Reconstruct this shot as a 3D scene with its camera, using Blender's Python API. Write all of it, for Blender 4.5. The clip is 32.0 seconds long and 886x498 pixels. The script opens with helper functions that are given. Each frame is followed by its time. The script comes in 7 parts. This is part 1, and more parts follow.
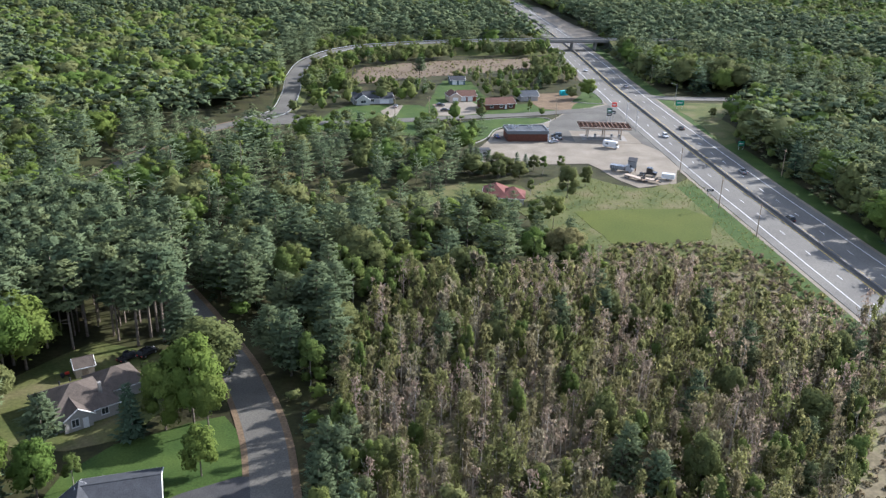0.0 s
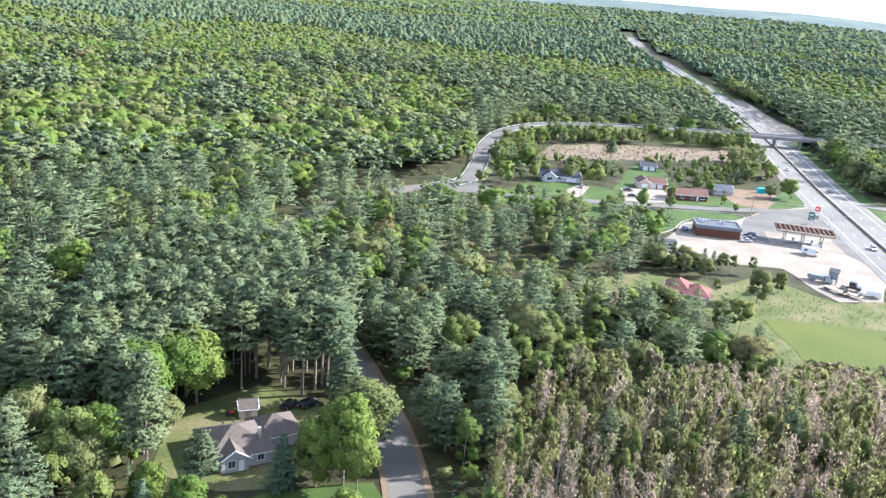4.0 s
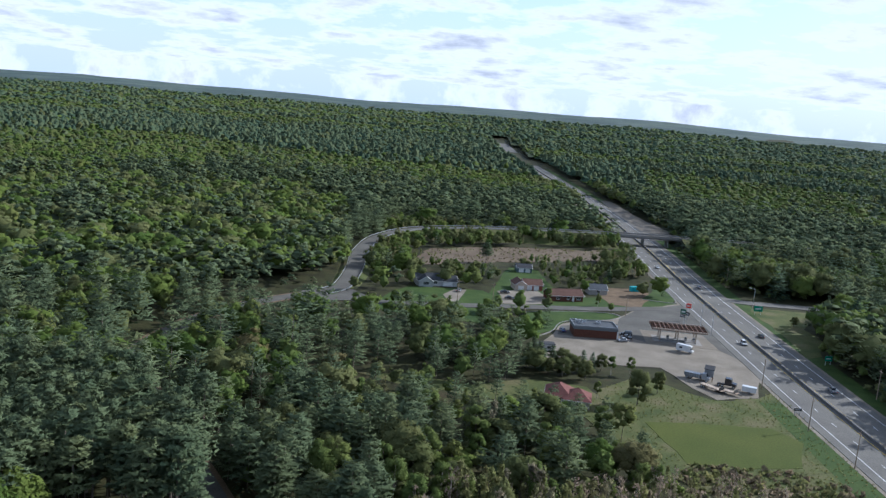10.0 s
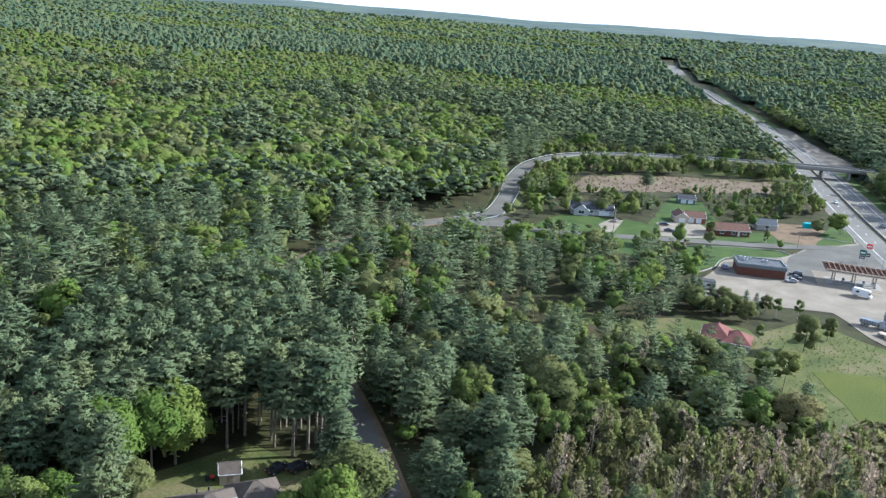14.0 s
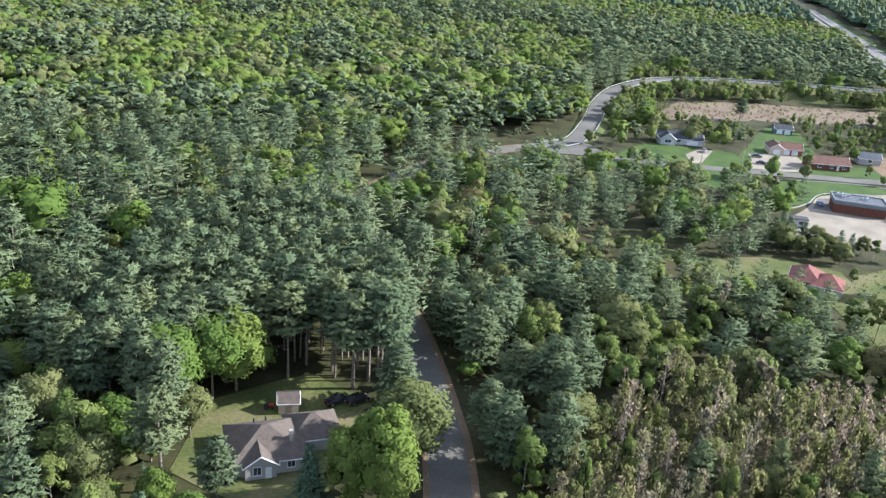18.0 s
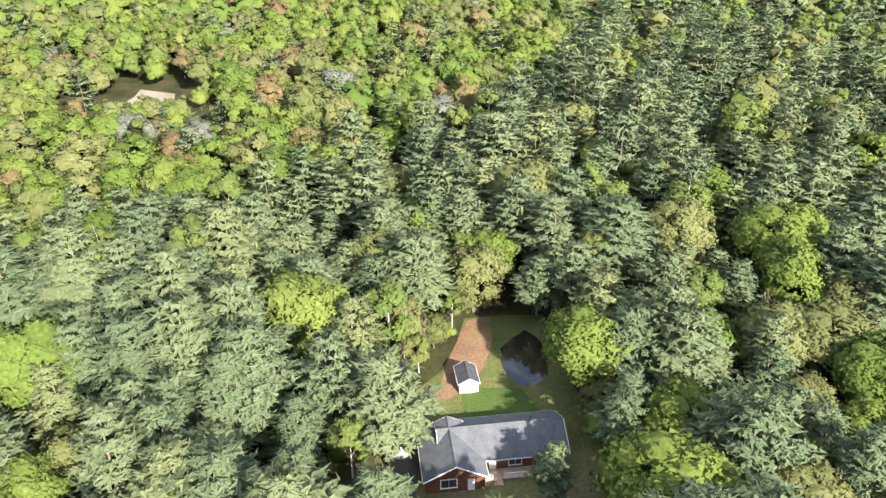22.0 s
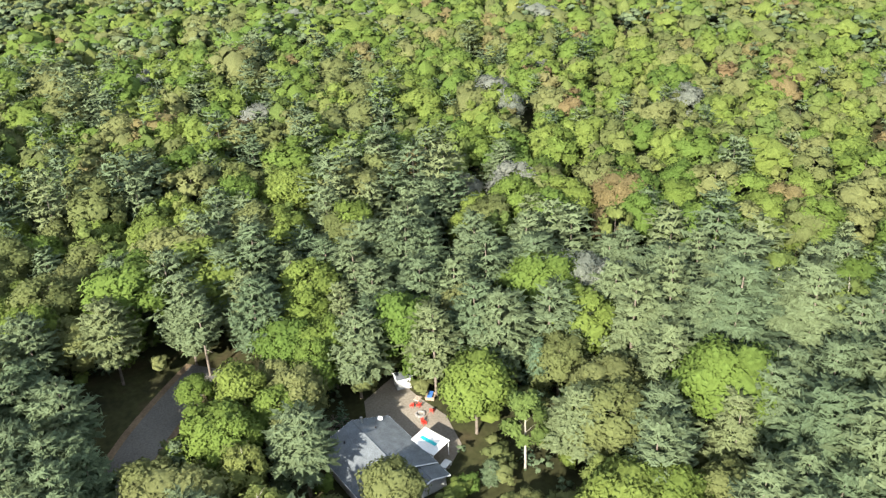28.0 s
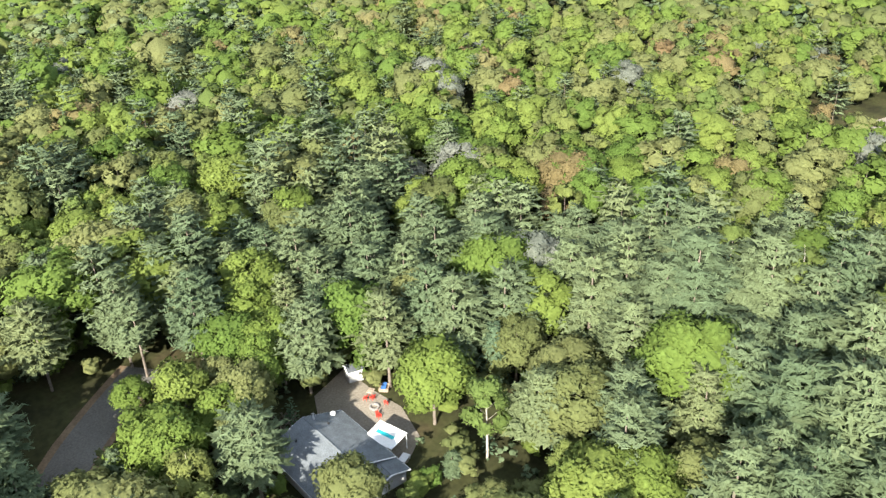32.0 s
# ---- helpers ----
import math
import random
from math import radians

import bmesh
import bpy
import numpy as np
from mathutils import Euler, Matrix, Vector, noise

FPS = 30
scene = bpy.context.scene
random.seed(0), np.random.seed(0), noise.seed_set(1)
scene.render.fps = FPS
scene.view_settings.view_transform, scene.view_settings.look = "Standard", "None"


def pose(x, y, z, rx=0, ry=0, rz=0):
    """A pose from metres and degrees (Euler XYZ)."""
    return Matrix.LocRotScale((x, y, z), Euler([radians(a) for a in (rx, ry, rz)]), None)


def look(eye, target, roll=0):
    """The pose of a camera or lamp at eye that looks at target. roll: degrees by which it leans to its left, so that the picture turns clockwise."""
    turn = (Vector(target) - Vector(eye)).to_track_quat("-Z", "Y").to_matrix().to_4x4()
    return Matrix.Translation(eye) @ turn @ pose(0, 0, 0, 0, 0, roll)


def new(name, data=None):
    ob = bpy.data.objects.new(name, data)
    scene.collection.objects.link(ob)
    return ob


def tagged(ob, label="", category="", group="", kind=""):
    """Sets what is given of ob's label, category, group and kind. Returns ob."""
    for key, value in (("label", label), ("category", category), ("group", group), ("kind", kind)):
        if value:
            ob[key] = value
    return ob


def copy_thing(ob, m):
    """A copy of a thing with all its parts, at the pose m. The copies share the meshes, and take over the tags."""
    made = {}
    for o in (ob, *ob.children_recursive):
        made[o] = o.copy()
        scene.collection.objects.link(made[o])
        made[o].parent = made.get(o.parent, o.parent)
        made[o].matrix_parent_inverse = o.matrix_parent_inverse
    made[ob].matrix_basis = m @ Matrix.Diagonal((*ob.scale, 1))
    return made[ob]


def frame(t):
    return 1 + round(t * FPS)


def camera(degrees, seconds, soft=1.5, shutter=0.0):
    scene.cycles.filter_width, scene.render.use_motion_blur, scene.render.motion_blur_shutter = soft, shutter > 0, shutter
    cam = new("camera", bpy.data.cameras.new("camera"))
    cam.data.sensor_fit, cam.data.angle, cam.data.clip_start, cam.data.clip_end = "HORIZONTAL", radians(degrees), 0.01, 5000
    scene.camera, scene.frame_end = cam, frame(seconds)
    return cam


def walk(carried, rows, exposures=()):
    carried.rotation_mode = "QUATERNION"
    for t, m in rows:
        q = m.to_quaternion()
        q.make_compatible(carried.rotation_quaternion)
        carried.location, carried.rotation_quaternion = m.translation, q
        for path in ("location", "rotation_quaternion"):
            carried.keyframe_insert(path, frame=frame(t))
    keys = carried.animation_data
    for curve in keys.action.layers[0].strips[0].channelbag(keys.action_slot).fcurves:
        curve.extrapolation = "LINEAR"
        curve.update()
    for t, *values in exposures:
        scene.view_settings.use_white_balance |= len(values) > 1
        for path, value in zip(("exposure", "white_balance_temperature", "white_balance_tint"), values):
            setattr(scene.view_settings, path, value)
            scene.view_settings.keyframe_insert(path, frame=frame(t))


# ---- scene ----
# seconds; eye in metres; turn to the left from +y, pitch and roll in degrees
PATH = [
    (0, -0.00, -0.00, 87.99, -2.79, -21.56, 1.68),
    (0.5, -0.13, 0.20, 87.85, -0.29, -21.69, 2.26),
    (1, -0.37, 0.56, 87.91, 1.22, -21.91, 2.87),
    (1.5, -0.66, 1.00, 87.89, 2.70, -22.07, 3.48),
    (2, -0.89, 1.68, 87.87, 4.19, -22.26, 3.98),
    (2.5, -1.05, 2.60, 87.76, 5.64, -22.45, 4.25),
    (4.5, -1.99, 6.53, 87.54, 9.90, -16.14, 5.08),
    (5, -1.93, 7.78, 87.24, 9.52, -15.98, 5.06),
    (5.5, -1.73, 9.13, 87.01, 5.03, -15.48, 5.22),
    (6, -1.48, 10.43, 86.79, 1.33, -15.13, 5.33),
    (6.5, -1.36, 11.57, 86.63, -0.60, -15.00, 5.34),
    (7, -1.20, 12.51, 86.45, -0.31, -15.04, 5.28),
    (7.5, -1.01, 13.59, 86.38, -0.08, -15.00, 5.23),
    (8, -0.79, 14.44, 86.13, 0.11, -14.98, 5.20),
    (8.5, -0.63, 15.32, 85.95, 0.67, -14.35, 5.10),
    (9, -0.40, 16.27, 85.92, 1.44, -11.26, 4.99),
    (9.5, -0.25, 17.21, 86.23, 1.88, -9.82, 4.92),
    (10, -0.00, 18.00, 86.24, 2.07, -9.75, 4.90),
    (10.5, 0.23, 18.98, 86.22, 2.20, -9.68, 4.86),
    (11, 0.20, 19.82, 86.13, 2.71, -9.67, 4.84),
    (11.5, 0.21, 20.52, 86.05, 3.03, -12.10, 4.88),
    (12, 0.35, 21.40, 86.11, 3.37, -13.99, 4.86),
    (12.5, 0.55, 22.27, 86.13, 3.78, -14.96, 4.86),
    (13, 0.76, 23.18, 86.05, 4.49, -15.01, 4.75),
    (13.5, 0.91, 23.92, 86.19, 8.45, -15.39, 4.63),
    (14, 0.97, 24.58, 86.43, 12.43, -15.74, 4.55),
    (14.5, 1.17, 25.61, 86.44, 12.22, -15.72, 4.58),
    (16.5, 1.82, 29.70, 86.23, 13.06, -15.52, 4.58),
    (17, 1.84, 30.87, 86.18, 13.88, -15.53, 4.51),
    (17.5, 1.97, 31.84, 86.24, 15.65, -15.90, 4.44),
    (18, 2.07, 32.72, 86.31, 17.90, -21.36, 4.46),
    (18.5, 2.09, 33.70, 86.53, 19.50, -28.46, 4.64),
    (19, 2.25, 34.68, 86.91, 23.20, -29.19, 4.46),
    (19.5, 2.62, 35.66, 87.49, 35.25, -29.88, 3.46),
    (20, 2.91, 36.81, 87.66, 45.64, -30.05, 2.51),
    (20.5, 2.96, 37.86, 87.84, 55.19, -30.01, 1.64),
    (21, 3.18, 38.51, 88.24, 65.32, -29.89, 0.93),
    (21.5, 3.38, 39.01, 88.73, 77.28, -29.69, 0.26),
    (22, 3.37, 39.58, 89.24, 88.45, -29.52, -0.86),
    (22.5, 3.66, 40.17, 89.71, 99.49, -29.20, -1.75),
    (23, 3.73, 40.48, 90.18, 109.80, -28.88, -2.45),
    (23.5, 3.11, 40.35, 90.42, 111.23, -28.72, -2.60),
    (24, 2.33, 39.97, 90.65, 113.85, -28.51, -2.78),
    (24.5, 1.46, 39.44, 90.85, 119.33, -28.22, -3.02),
    (25, 0.47, 38.80, 90.95, 124.71, -27.94, -3.10),
    (25.5, -0.45, 38.18, 90.87, 130.59, -27.62, -2.99),
    (26, -1.33, 37.33, 90.53, 136.01, -27.40, -2.75),
    (26.5, -2.01, 36.31, 90.19, 141.62, -27.07, -2.44),
    (28.5, -4.89, 34.06, 91.04, 141.54, -28.13, -2.09),
    (29, -5.18, 33.21, 90.55, 140.21, -28.26, -2.11),
    (29.5, -5.33, 32.48, 89.91, 139.88, -28.19, -2.06),
    (30, -5.47, 31.80, 89.33, 139.25, -28.25, -1.94),
    (30.5, -5.55, 31.20, 88.80, 139.26, -28.22, -2.03),
    (31, -5.62, 30.62, 88.29, 138.27, -28.37, -1.82),
    (31.5, -5.66, 30.00, 87.65, 137.63, -28.46, -1.90),
    (32, -5.75, 29.10, 87.01, 136.74, -28.62, -1.89),
]
EXPOSURES = [(0, 1.43, 5690, 14.0), (0.5, 2.02, 5715, 13.9), (1, 2.33, 5738, 13.8), (2, 2.43, 5697, 13.4), (5, 2.31, 5472, 16.1), (8, 1.95, 5228, 15.0), (9, 1.62, 5282, 14.2), (9.5, 1.0, 5424, 12.8), (10, 0.59, 5365, 11.5), (11, 0.22, 5532, 11.5), (12, 0.33, 5600, 11.5), (13, 1.02, 5387, 12.2), (14, 1.54, 5409, 8.6), (17, 1.84, 5568, 11.1), (18, 1.86, 5607, 13.0), (19, 2.85, 5785, 16.0), (20, 2.85, 5800, 15.5), (21, 2.66, 6280, 15.0), (22, 2.3, 6500, 13.5), (23, 2.07, 6475, 12.1), (24, 1.97, 6510, 11.8), (26, 1.78, 6410, 9.0), (29, 2.06, 6360, 8.0), (32, 2.08, 6360, 8.0)]


def aim(x, y, z, yaw, pitch, roll):
    a, p = radians(yaw), radians(pitch)
    ahead = Vector((-math.sin(a) * math.cos(p), math.cos(a) * math.cos(p), math.sin(p)))
    return look((x, y, z), Vector((x, y, z)) + ahead * 10, roll)


cam = camera(54.98, 32.0, soft=1.4)
walk(cam, [(t, aim(*row)) for t, *row in PATH], EXPOSURES)


def ramp(nodes, stops):
    r = nodes.new("ShaderNodeValToRGB")
    r.color_ramp.interpolation = "LINEAR"
    while len(r.color_ramp.elements) < len(stops):
        r.color_ramp.elements.new(0.5)
    for e, (at, c) in zip(r.color_ramp.elements, stops):
        e.position, e.color = at, (*c, 1)
    return r


# ---- world and sun ----
SUN_FROM = Vector((0.80, 0.42, 0.50)).normalized()
world = bpy.data.worlds.new("sky")
scene.world = world
world.use_nodes = True
wn, wl = world.node_tree.nodes, world.node_tree.links
sky = wn.new("ShaderNodeTexSky")
sky.sky_type, sky.sun_disc = "NISHITA", False
sky.sun_elevation = math.asin(SUN_FROM.z)
sky.sun_rotation = math.atan2(SUN_FROM.x, SUN_FROM.y)
sky.air_density, sky.dust_density = 1.0, 0.6
place = wn.new("ShaderNodeTexCoord")
split = wn.new("ShaderNodeSeparateXYZ")
wl.new(place.outputs["Generated"], split.inputs[0])
# clouds lie on a level sheet: the way up is divided out
high = wn.new("ShaderNodeMath")
high.operation = "MAXIMUM"
high.inputs[1].default_value = 0.02
wl.new(split.outputs[2], high.inputs[0])
flat = wn.new("ShaderNodeVectorMath")
flat.operation = "DIVIDE"
lift = wn.new("ShaderNodeMath")
lift.operation = "ADD"
lift.inputs[1].default_value = 0.16
wl.new(high.outputs[0], lift.inputs[0])
wl.new(place.outputs["Generated"], flat.inputs[0])
wl.new(lift.outputs[0], flat.inputs[1])
puff = wn.new("ShaderNodeTexNoise")
puff.inputs["Scale"].default_value, puff.inputs["Detail"].default_value, puff.inputs["Roughness"].default_value = 2.3, 10, 0.62
wl.new(flat.outputs[0], puff.inputs["Vector"])
cover = ramp(wn, [(0.45, (0, 0, 0)), (0.55, (1, 1, 1))])
wl.new(puff.outputs[0], cover.inputs[0])
tone = ramp(wn, [(0.47, (6.2, 6.3, 6.4)), (0.56, (5.4, 5.5, 5.7)), (0.70, (3.3, 3.45, 3.8))])
wl.new(puff.outputs[0], tone.inputs[0])
air = wn.new("ShaderNodeMix")
air.data_type = "RGBA"
wl.new(cover.outputs[0], air.inputs[0])
wl.new(sky.outputs[0], air.inputs[6])
# clouds overhead show their dim undersides, those low down their lit flanks
flank = wn.new("ShaderNodeMapRange")
flank.inputs[1].default_value, flank.inputs[2].default_value, flank.inputs[3].default_value, flank.inputs[4].default_value = 0.08, 0.55, 1.0, 0.62
wl.new(split.outputs[2], flank.inputs[0])
under = wn.new("ShaderNodeVectorMath")
under.operation = "SCALE"
wl.new(tone.outputs[0], under.inputs[0])
wl.new(flank.outputs[0], under.inputs[3])
wl.new(under.outputs[0], air.inputs[7])
low = wn.new("ShaderNodeMapRange")
low.inputs[1].default_value, low.inputs[2].default_value, low.inputs[3].default_value, low.inputs[4].default_value = 0.0, 0.30, 0.92, 0.0
wl.new(split.outputs[2], low.inputs[0])
haze = wn.new("ShaderNodeMix")
haze.data_type = "RGBA"
haze.inputs[7].default_value = (4.1, 4.7, 5.7, 1)
wl.new(low.outputs[0], haze.inputs[0])
wl.new(sky.outputs[0], haze.inputs[6])
wl.new(haze.outputs[2], air.inputs[6])
wl.new(air.outputs[2], wn["Background"].inputs[0])
wn["Background"].inputs[1].default_value = 0.12
lamp = bpy.data.lights.new("sun", "SUN")
lamp.energy, lamp.angle, lamp.color = 4.5, radians(0.8), (1.0, 0.93, 0.82)
sun = new("sun", lamp)
sun.matrix_world = look(SUN_FROM * 500, (0, 0, 0))

# ---- materials ----


def material(name, rough=0.9, metal=0.0, spec=0.3):
    m = bpy.data.materials.new(name)
    m.use_nodes = True
    p = m.node_tree.nodes["Principled BSDF"]
    p.inputs["Roughness"].default_value, p.inputs["Metallic"].default_value = rough, metal
    p.inputs["Specular IOR Level"].default_value = spec
    return m, m.node_tree.nodes, m.node_tree.links, p


def noisy(name, stops, scale, rough=0.9, metal=0.0, detail=6.0, bump=0.0, fine=None, spec=0.12, world_space=True):
    """A surface whose colour runs through the stops by noise, with finer grain over it."""
    m, n, l, p = material(name, rough, metal, spec)
    place = n.new("ShaderNodeNewGeometry").outputs["Position"] if world_space else n.new("ShaderNodeTexCoord").outputs["Object"]
    a = n.new("ShaderNodeTexNoise")
    a.inputs["Scale"].default_value, a.inputs["Detail"].default_value = scale, detail
    l.new(place, a.inputs["Vector"])
    r = ramp(n, stops)
    l.new(a.outputs[0], r.inputs[0])
    out = r.outputs[0]
    b = n.new("ShaderNodeTexNoise")
    b.inputs["Scale"].default_value, b.inputs["Detail"].default_value = fine or scale * 9, 4
    l.new(place, b.inputs["Vector"])
    mix = n.new("ShaderNodeMix")
    mix.data_type, mix.blend_type = "RGBA", "OVERLAY"
    mix.inputs[0].default_value = 0.55
    l.new(out, mix.inputs[6])
    grey = ramp(n, [(0.3, (0.3, 0.3, 0.3)), (0.7, (0.7, 0.7, 0.7))])
    l.new(b.outputs[0], grey.inputs[0])
    l.new(grey.outputs[0], mix.inputs[7])
    l.new(mix.outputs[2], p.inputs["Base Color"])
    if bump:
        q = n.new("ShaderNodeBump")
        q.inputs["Strength"].default_value, q.inputs["Distance"].default_value = bump, 0.1
        l.new(b.outputs[0], q.inputs["Height"])
        l.new(q.outputs[0], p.inputs["Normal"])
    return m


def plain(name, c, rough=0.6, metal=0.0, spec=0.4, spread=0.12, scale=3.0):
    lo, hi = tuple(v * (1 - spread) for v in c), tuple(min(v * (1 + spread), 1) for v in c)
    return noisy(name, [(0.3, lo), (0.7, hi)], scale, rough, metal, 5, spec=spec, world_space=False)


def foliage(name, stops, by="object", glow=0.25, leaf=0.09):
    """Leaves: the colour goes by tree, and by leaf clump."""
    m, n, l, p = material(name, 0.85, 0, 0.04)
    if by == "object":
        key = n.new("ShaderNodeObjectInfo").outputs["Random"]
    else:
        at = n.new("ShaderNodeAttribute")
        at.attribute_name = "tint"
        key = at.outputs["Fac"]
    r = ramp(n, stops)
    l.new(key, r.inputs[0])
    isl = n.new("ShaderNodeNewGeometry").outputs["Random Per Island"]
    k = n.new("ShaderNodeMapRange")
    k.inputs[3].default_value, k.inputs[4].default_value = 1 - leaf, 1 + leaf
    l.new(isl, k.inputs[0])
    mul = n.new("ShaderNodeVectorMath")
    mul.operation = "SCALE"
    l.new(r.outputs[0], mul.inputs[0])
    l.new(k.outputs[0], mul.inputs[3])
    grain = n.new("ShaderNodeTexNoise")
    grain.inputs["Scale"].default_value, grain.inputs["Detail"].default_value = 2.4, 4
    l.new(n.new("ShaderNodeTexCoord").outputs["Object"], grain.inputs["Vector"])
    fleck = n.new("ShaderNodeMapRange")
    fleck.inputs[1].default_value, fleck.inputs[2].default_value, fleck.inputs[3].default_value, fleck.inputs[4].default_value = 0.3, 0.7, 0.85, 1.15
    l.new(grain.outputs[0], fleck.inputs[0])
    twice = n.new("ShaderNodeVectorMath")
    twice.operation = "SCALE"
    l.new(mul.outputs[0], twice.inputs[0])
    l.new(fleck.outputs[0], twice.inputs[3])
    mul = twice
    l.new(mul.outputs[0], p.inputs["Base Color"])
    out = n.new("ShaderNodeAttribute")
    out.attribute_name = "out"
    turned = n.new("ShaderNodeVectorTransform")
    turned.vector_type, turned.convert_from, turned.convert_to = "NORMAL", "OBJECT", "WORLD"
    l.new(out.outputs["Vector"], turned.inputs[0])
    soft = n.new("ShaderNodeMix")
    soft.data_type = "VECTOR"
    soft.inputs[0].default_value = 0.82
    l.new(n.new("ShaderNodeNewGeometry").outputs["Normal"], soft.inputs[4])
    off = n.new("ShaderNodeVectorMath")
    off.operation = "SUBTRACT"
    off.inputs[1].default_value = (0.5, 0.5, 0.5)
    l.new(grain.outputs["Color"], off.inputs[0])
    bent = n.new("ShaderNodeVectorMath")
    bent.operation = "MULTIPLY_ADD"
    bent.inputs[1].default_value = (0.8, 0.8, 0.8)
    l.new(off.outputs[0], bent.inputs[0])
    l.new(turned.outputs[0], bent.inputs[2])
    l.new(bent.outputs[0], soft.inputs[5])
    unit = n.new("ShaderNodeVectorMath")
    unit.operation = "NORMALIZE"
    l.new(soft.outputs[1], unit.inputs[0])
    l.new(unit.outputs[0], p.inputs["Normal"])
    tr = n.new("ShaderNodeBsdfTranslucent")
    l.new(mul.outputs[0], tr.inputs[0])
    mx = n.new("ShaderNodeMixShader")
    mx.inputs[0].default_value = glow
    l.new(p.outputs[0], mx.inputs[1])
    l.new(tr.outputs[0], mx.inputs[2])
    l.new(mx.outputs[0], n["Material Output"].inputs[0])
    return m


LEAVES = {
    "pine": [(0.0, (0.080, 0.110, 0.058)), (0.4, (0.097, 0.126, 0.066)), (0.8, (0.112, 0.140, 0.070)), (1.0, (0.126, 0.146, 0.066))],
    "spruce": [(0.0, (0.053, 0.088, 0.054)), (1.0, (0.088, 0.124, 0.068))],
    "maple": [(0.0, (0.082, 0.129, 0.029)), (0.5, (0.107, 0.149, 0.033)), (1.0, (0.132, 0.166, 0.040))],
    "poplar": [(0.0, (0.092, 0.131, 0.036)), (0.5, (0.115, 0.146, 0.042)), (1.0, (0.142, 0.158, 0.048))],
    "olive": [(0.0, (0.097, 0.114, 0.041)), (1.0, (0.139, 0.149, 0.058))],
    "rusty": [(0.0, (0.150, 0.108, 0.055)), (0.6, (0.150, 0.130, 0.056)), (1.0, (0.150, 0.142, 0.060))],
    "silver": [(0.0, (0.140, 0.154, 0.120)), (1.0, (0.165, 0.172, 0.140))],
    "young": [(0.0, (0.140, 0.155, 0.058)), (0.35, (0.185, 0.180, 0.078)), (0.5, (0.195, 0.165, 0.105)), (0.6, (0.190, 0.172, 0.120)), (0.75, (0.160, 0.178, 0.064)), (1.0, (0.205, 0.198, 0.084))],
    "bare": [(0.0, (0.235, 0.193, 0.140)), (0.5, (0.269, 0.204, 0.158)), (1.0, (0.246, 0.235, 0.127))],
}
THROUGH = {"pine": 0.20, "spruce": 0.15, "bare": 0.45, "young": 0.45}
LEAF = {k: foliage("leaves_" + k, v, "object", THROUGH.get(k, 0.32)) for k, v in LEAVES.items()}
MASS = {k: foliage("woods_" + k, v, "tree", THROUGH.get(k, 0.32)) for k, v in LEAVES.items()}
BARK = noisy("bark", [(0.3, (0.10, 0.08, 0.06)), (0.7, (0.20, 0.17, 0.14))], 1.5, world_space=False)
BARK_PALE = noisy("pale_bark", [(0.3, (0.28, 0.25, 0.20)), (0.7, (0.46, 0.42, 0.36))], 1.5, world_space=False)
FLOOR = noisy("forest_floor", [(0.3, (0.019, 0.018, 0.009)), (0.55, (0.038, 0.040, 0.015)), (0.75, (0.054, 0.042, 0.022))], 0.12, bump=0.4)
# the haze of distance is put into these blue-green stops
HAZY_FAR = noisy("far_woods", [(0.32, (0.045, 0.068, 0.062)), (0.5, (0.064, 0.088, 0.078)), (0.68, (0.092, 0.116, 0.092))], 0.006, detail=9, fine=0.12)
# leaf greens darkened: the flat sheet carries the shade between crowns as colour
CANOPY = noisy("shaded_canopy", [(0.32, (0.029, 0.040, 0.020)), (0.5, (0.042, 0.058, 0.026)), (0.68, (0.061, 0.075, 0.030))], 0.02, detail=8, fine=0.35, bump=0.6)
LAWN = noisy("lawn", [(0.3, (0.029, 0.055, 0.013)), (0.7, (0.055, 0.084, 0.019))], 0.14, bump=0.3, fine=2.5)
FIELD = noisy("mown_field", [(0.3, (0.052, 0.069, 0.012)), (0.7, (0.076, 0.088, 0.017))], 0.05, bump=0.2, fine=2.0)
ROUGH = noisy("rough_grass", [(0.3, (0.046, 0.064, 0.019)), (0.5, (0.081, 0.090, 0.029)), (0.72, (0.128, 0.110, 0.058))], 0.10, bump=0.5, fine=1.5)
SWAMP = noisy("dry_marsh", [(0.3, (0.103, 0.076, 0.051)), (0.6, (0.143, 0.111, 0.077)), (0.75, (0.118, 0.117, 0.053))], 0.06, bump=0.5, fine=0.8)
BRUSHG = noisy("brush_floor", [(0.3, (0.090, 0.079, 0.043)), (0.5, (0.152, 0.128, 0.081)), (0.7, (0.132, 0.140, 0.058))], 0.15, bump=0.5, fine=1.2)
ASPHALT = noisy("worn_asphalt", [(0.3, (0.084, 0.079, 0.069)), (0.7, (0.124, 0.118, 0.102))], 0.10, 0.9, fine=3.0)
HIGHWAY = noisy("highway_asphalt", [(0.3, (0.113, 0.107, 0.097)), (0.7, (0.158, 0.150, 0.132))], 0.06, 0.9, fine=3.0)
TARMAC = noisy("dark_asphalt", [(0.3, (0.042, 0.042, 0.043)), (0.7, (0.066, 0.065, 0.064))], 0.3, 0.9, fine=4.0)
GRAVEL = noisy("gravel", [(0.3, (0.156, 0.135, 0.105)), (0.7, (0.232, 0.203, 0.161))], 0.12, 0.95, bump=0.3, fine=3.0)
DIRT = noisy("dirt", [(0.3, (0.108, 0.077, 0.049)), (0.7, (0.165, 0.119, 0.074))], 0.2, 0.95, bump=0.3, fine=2.0)
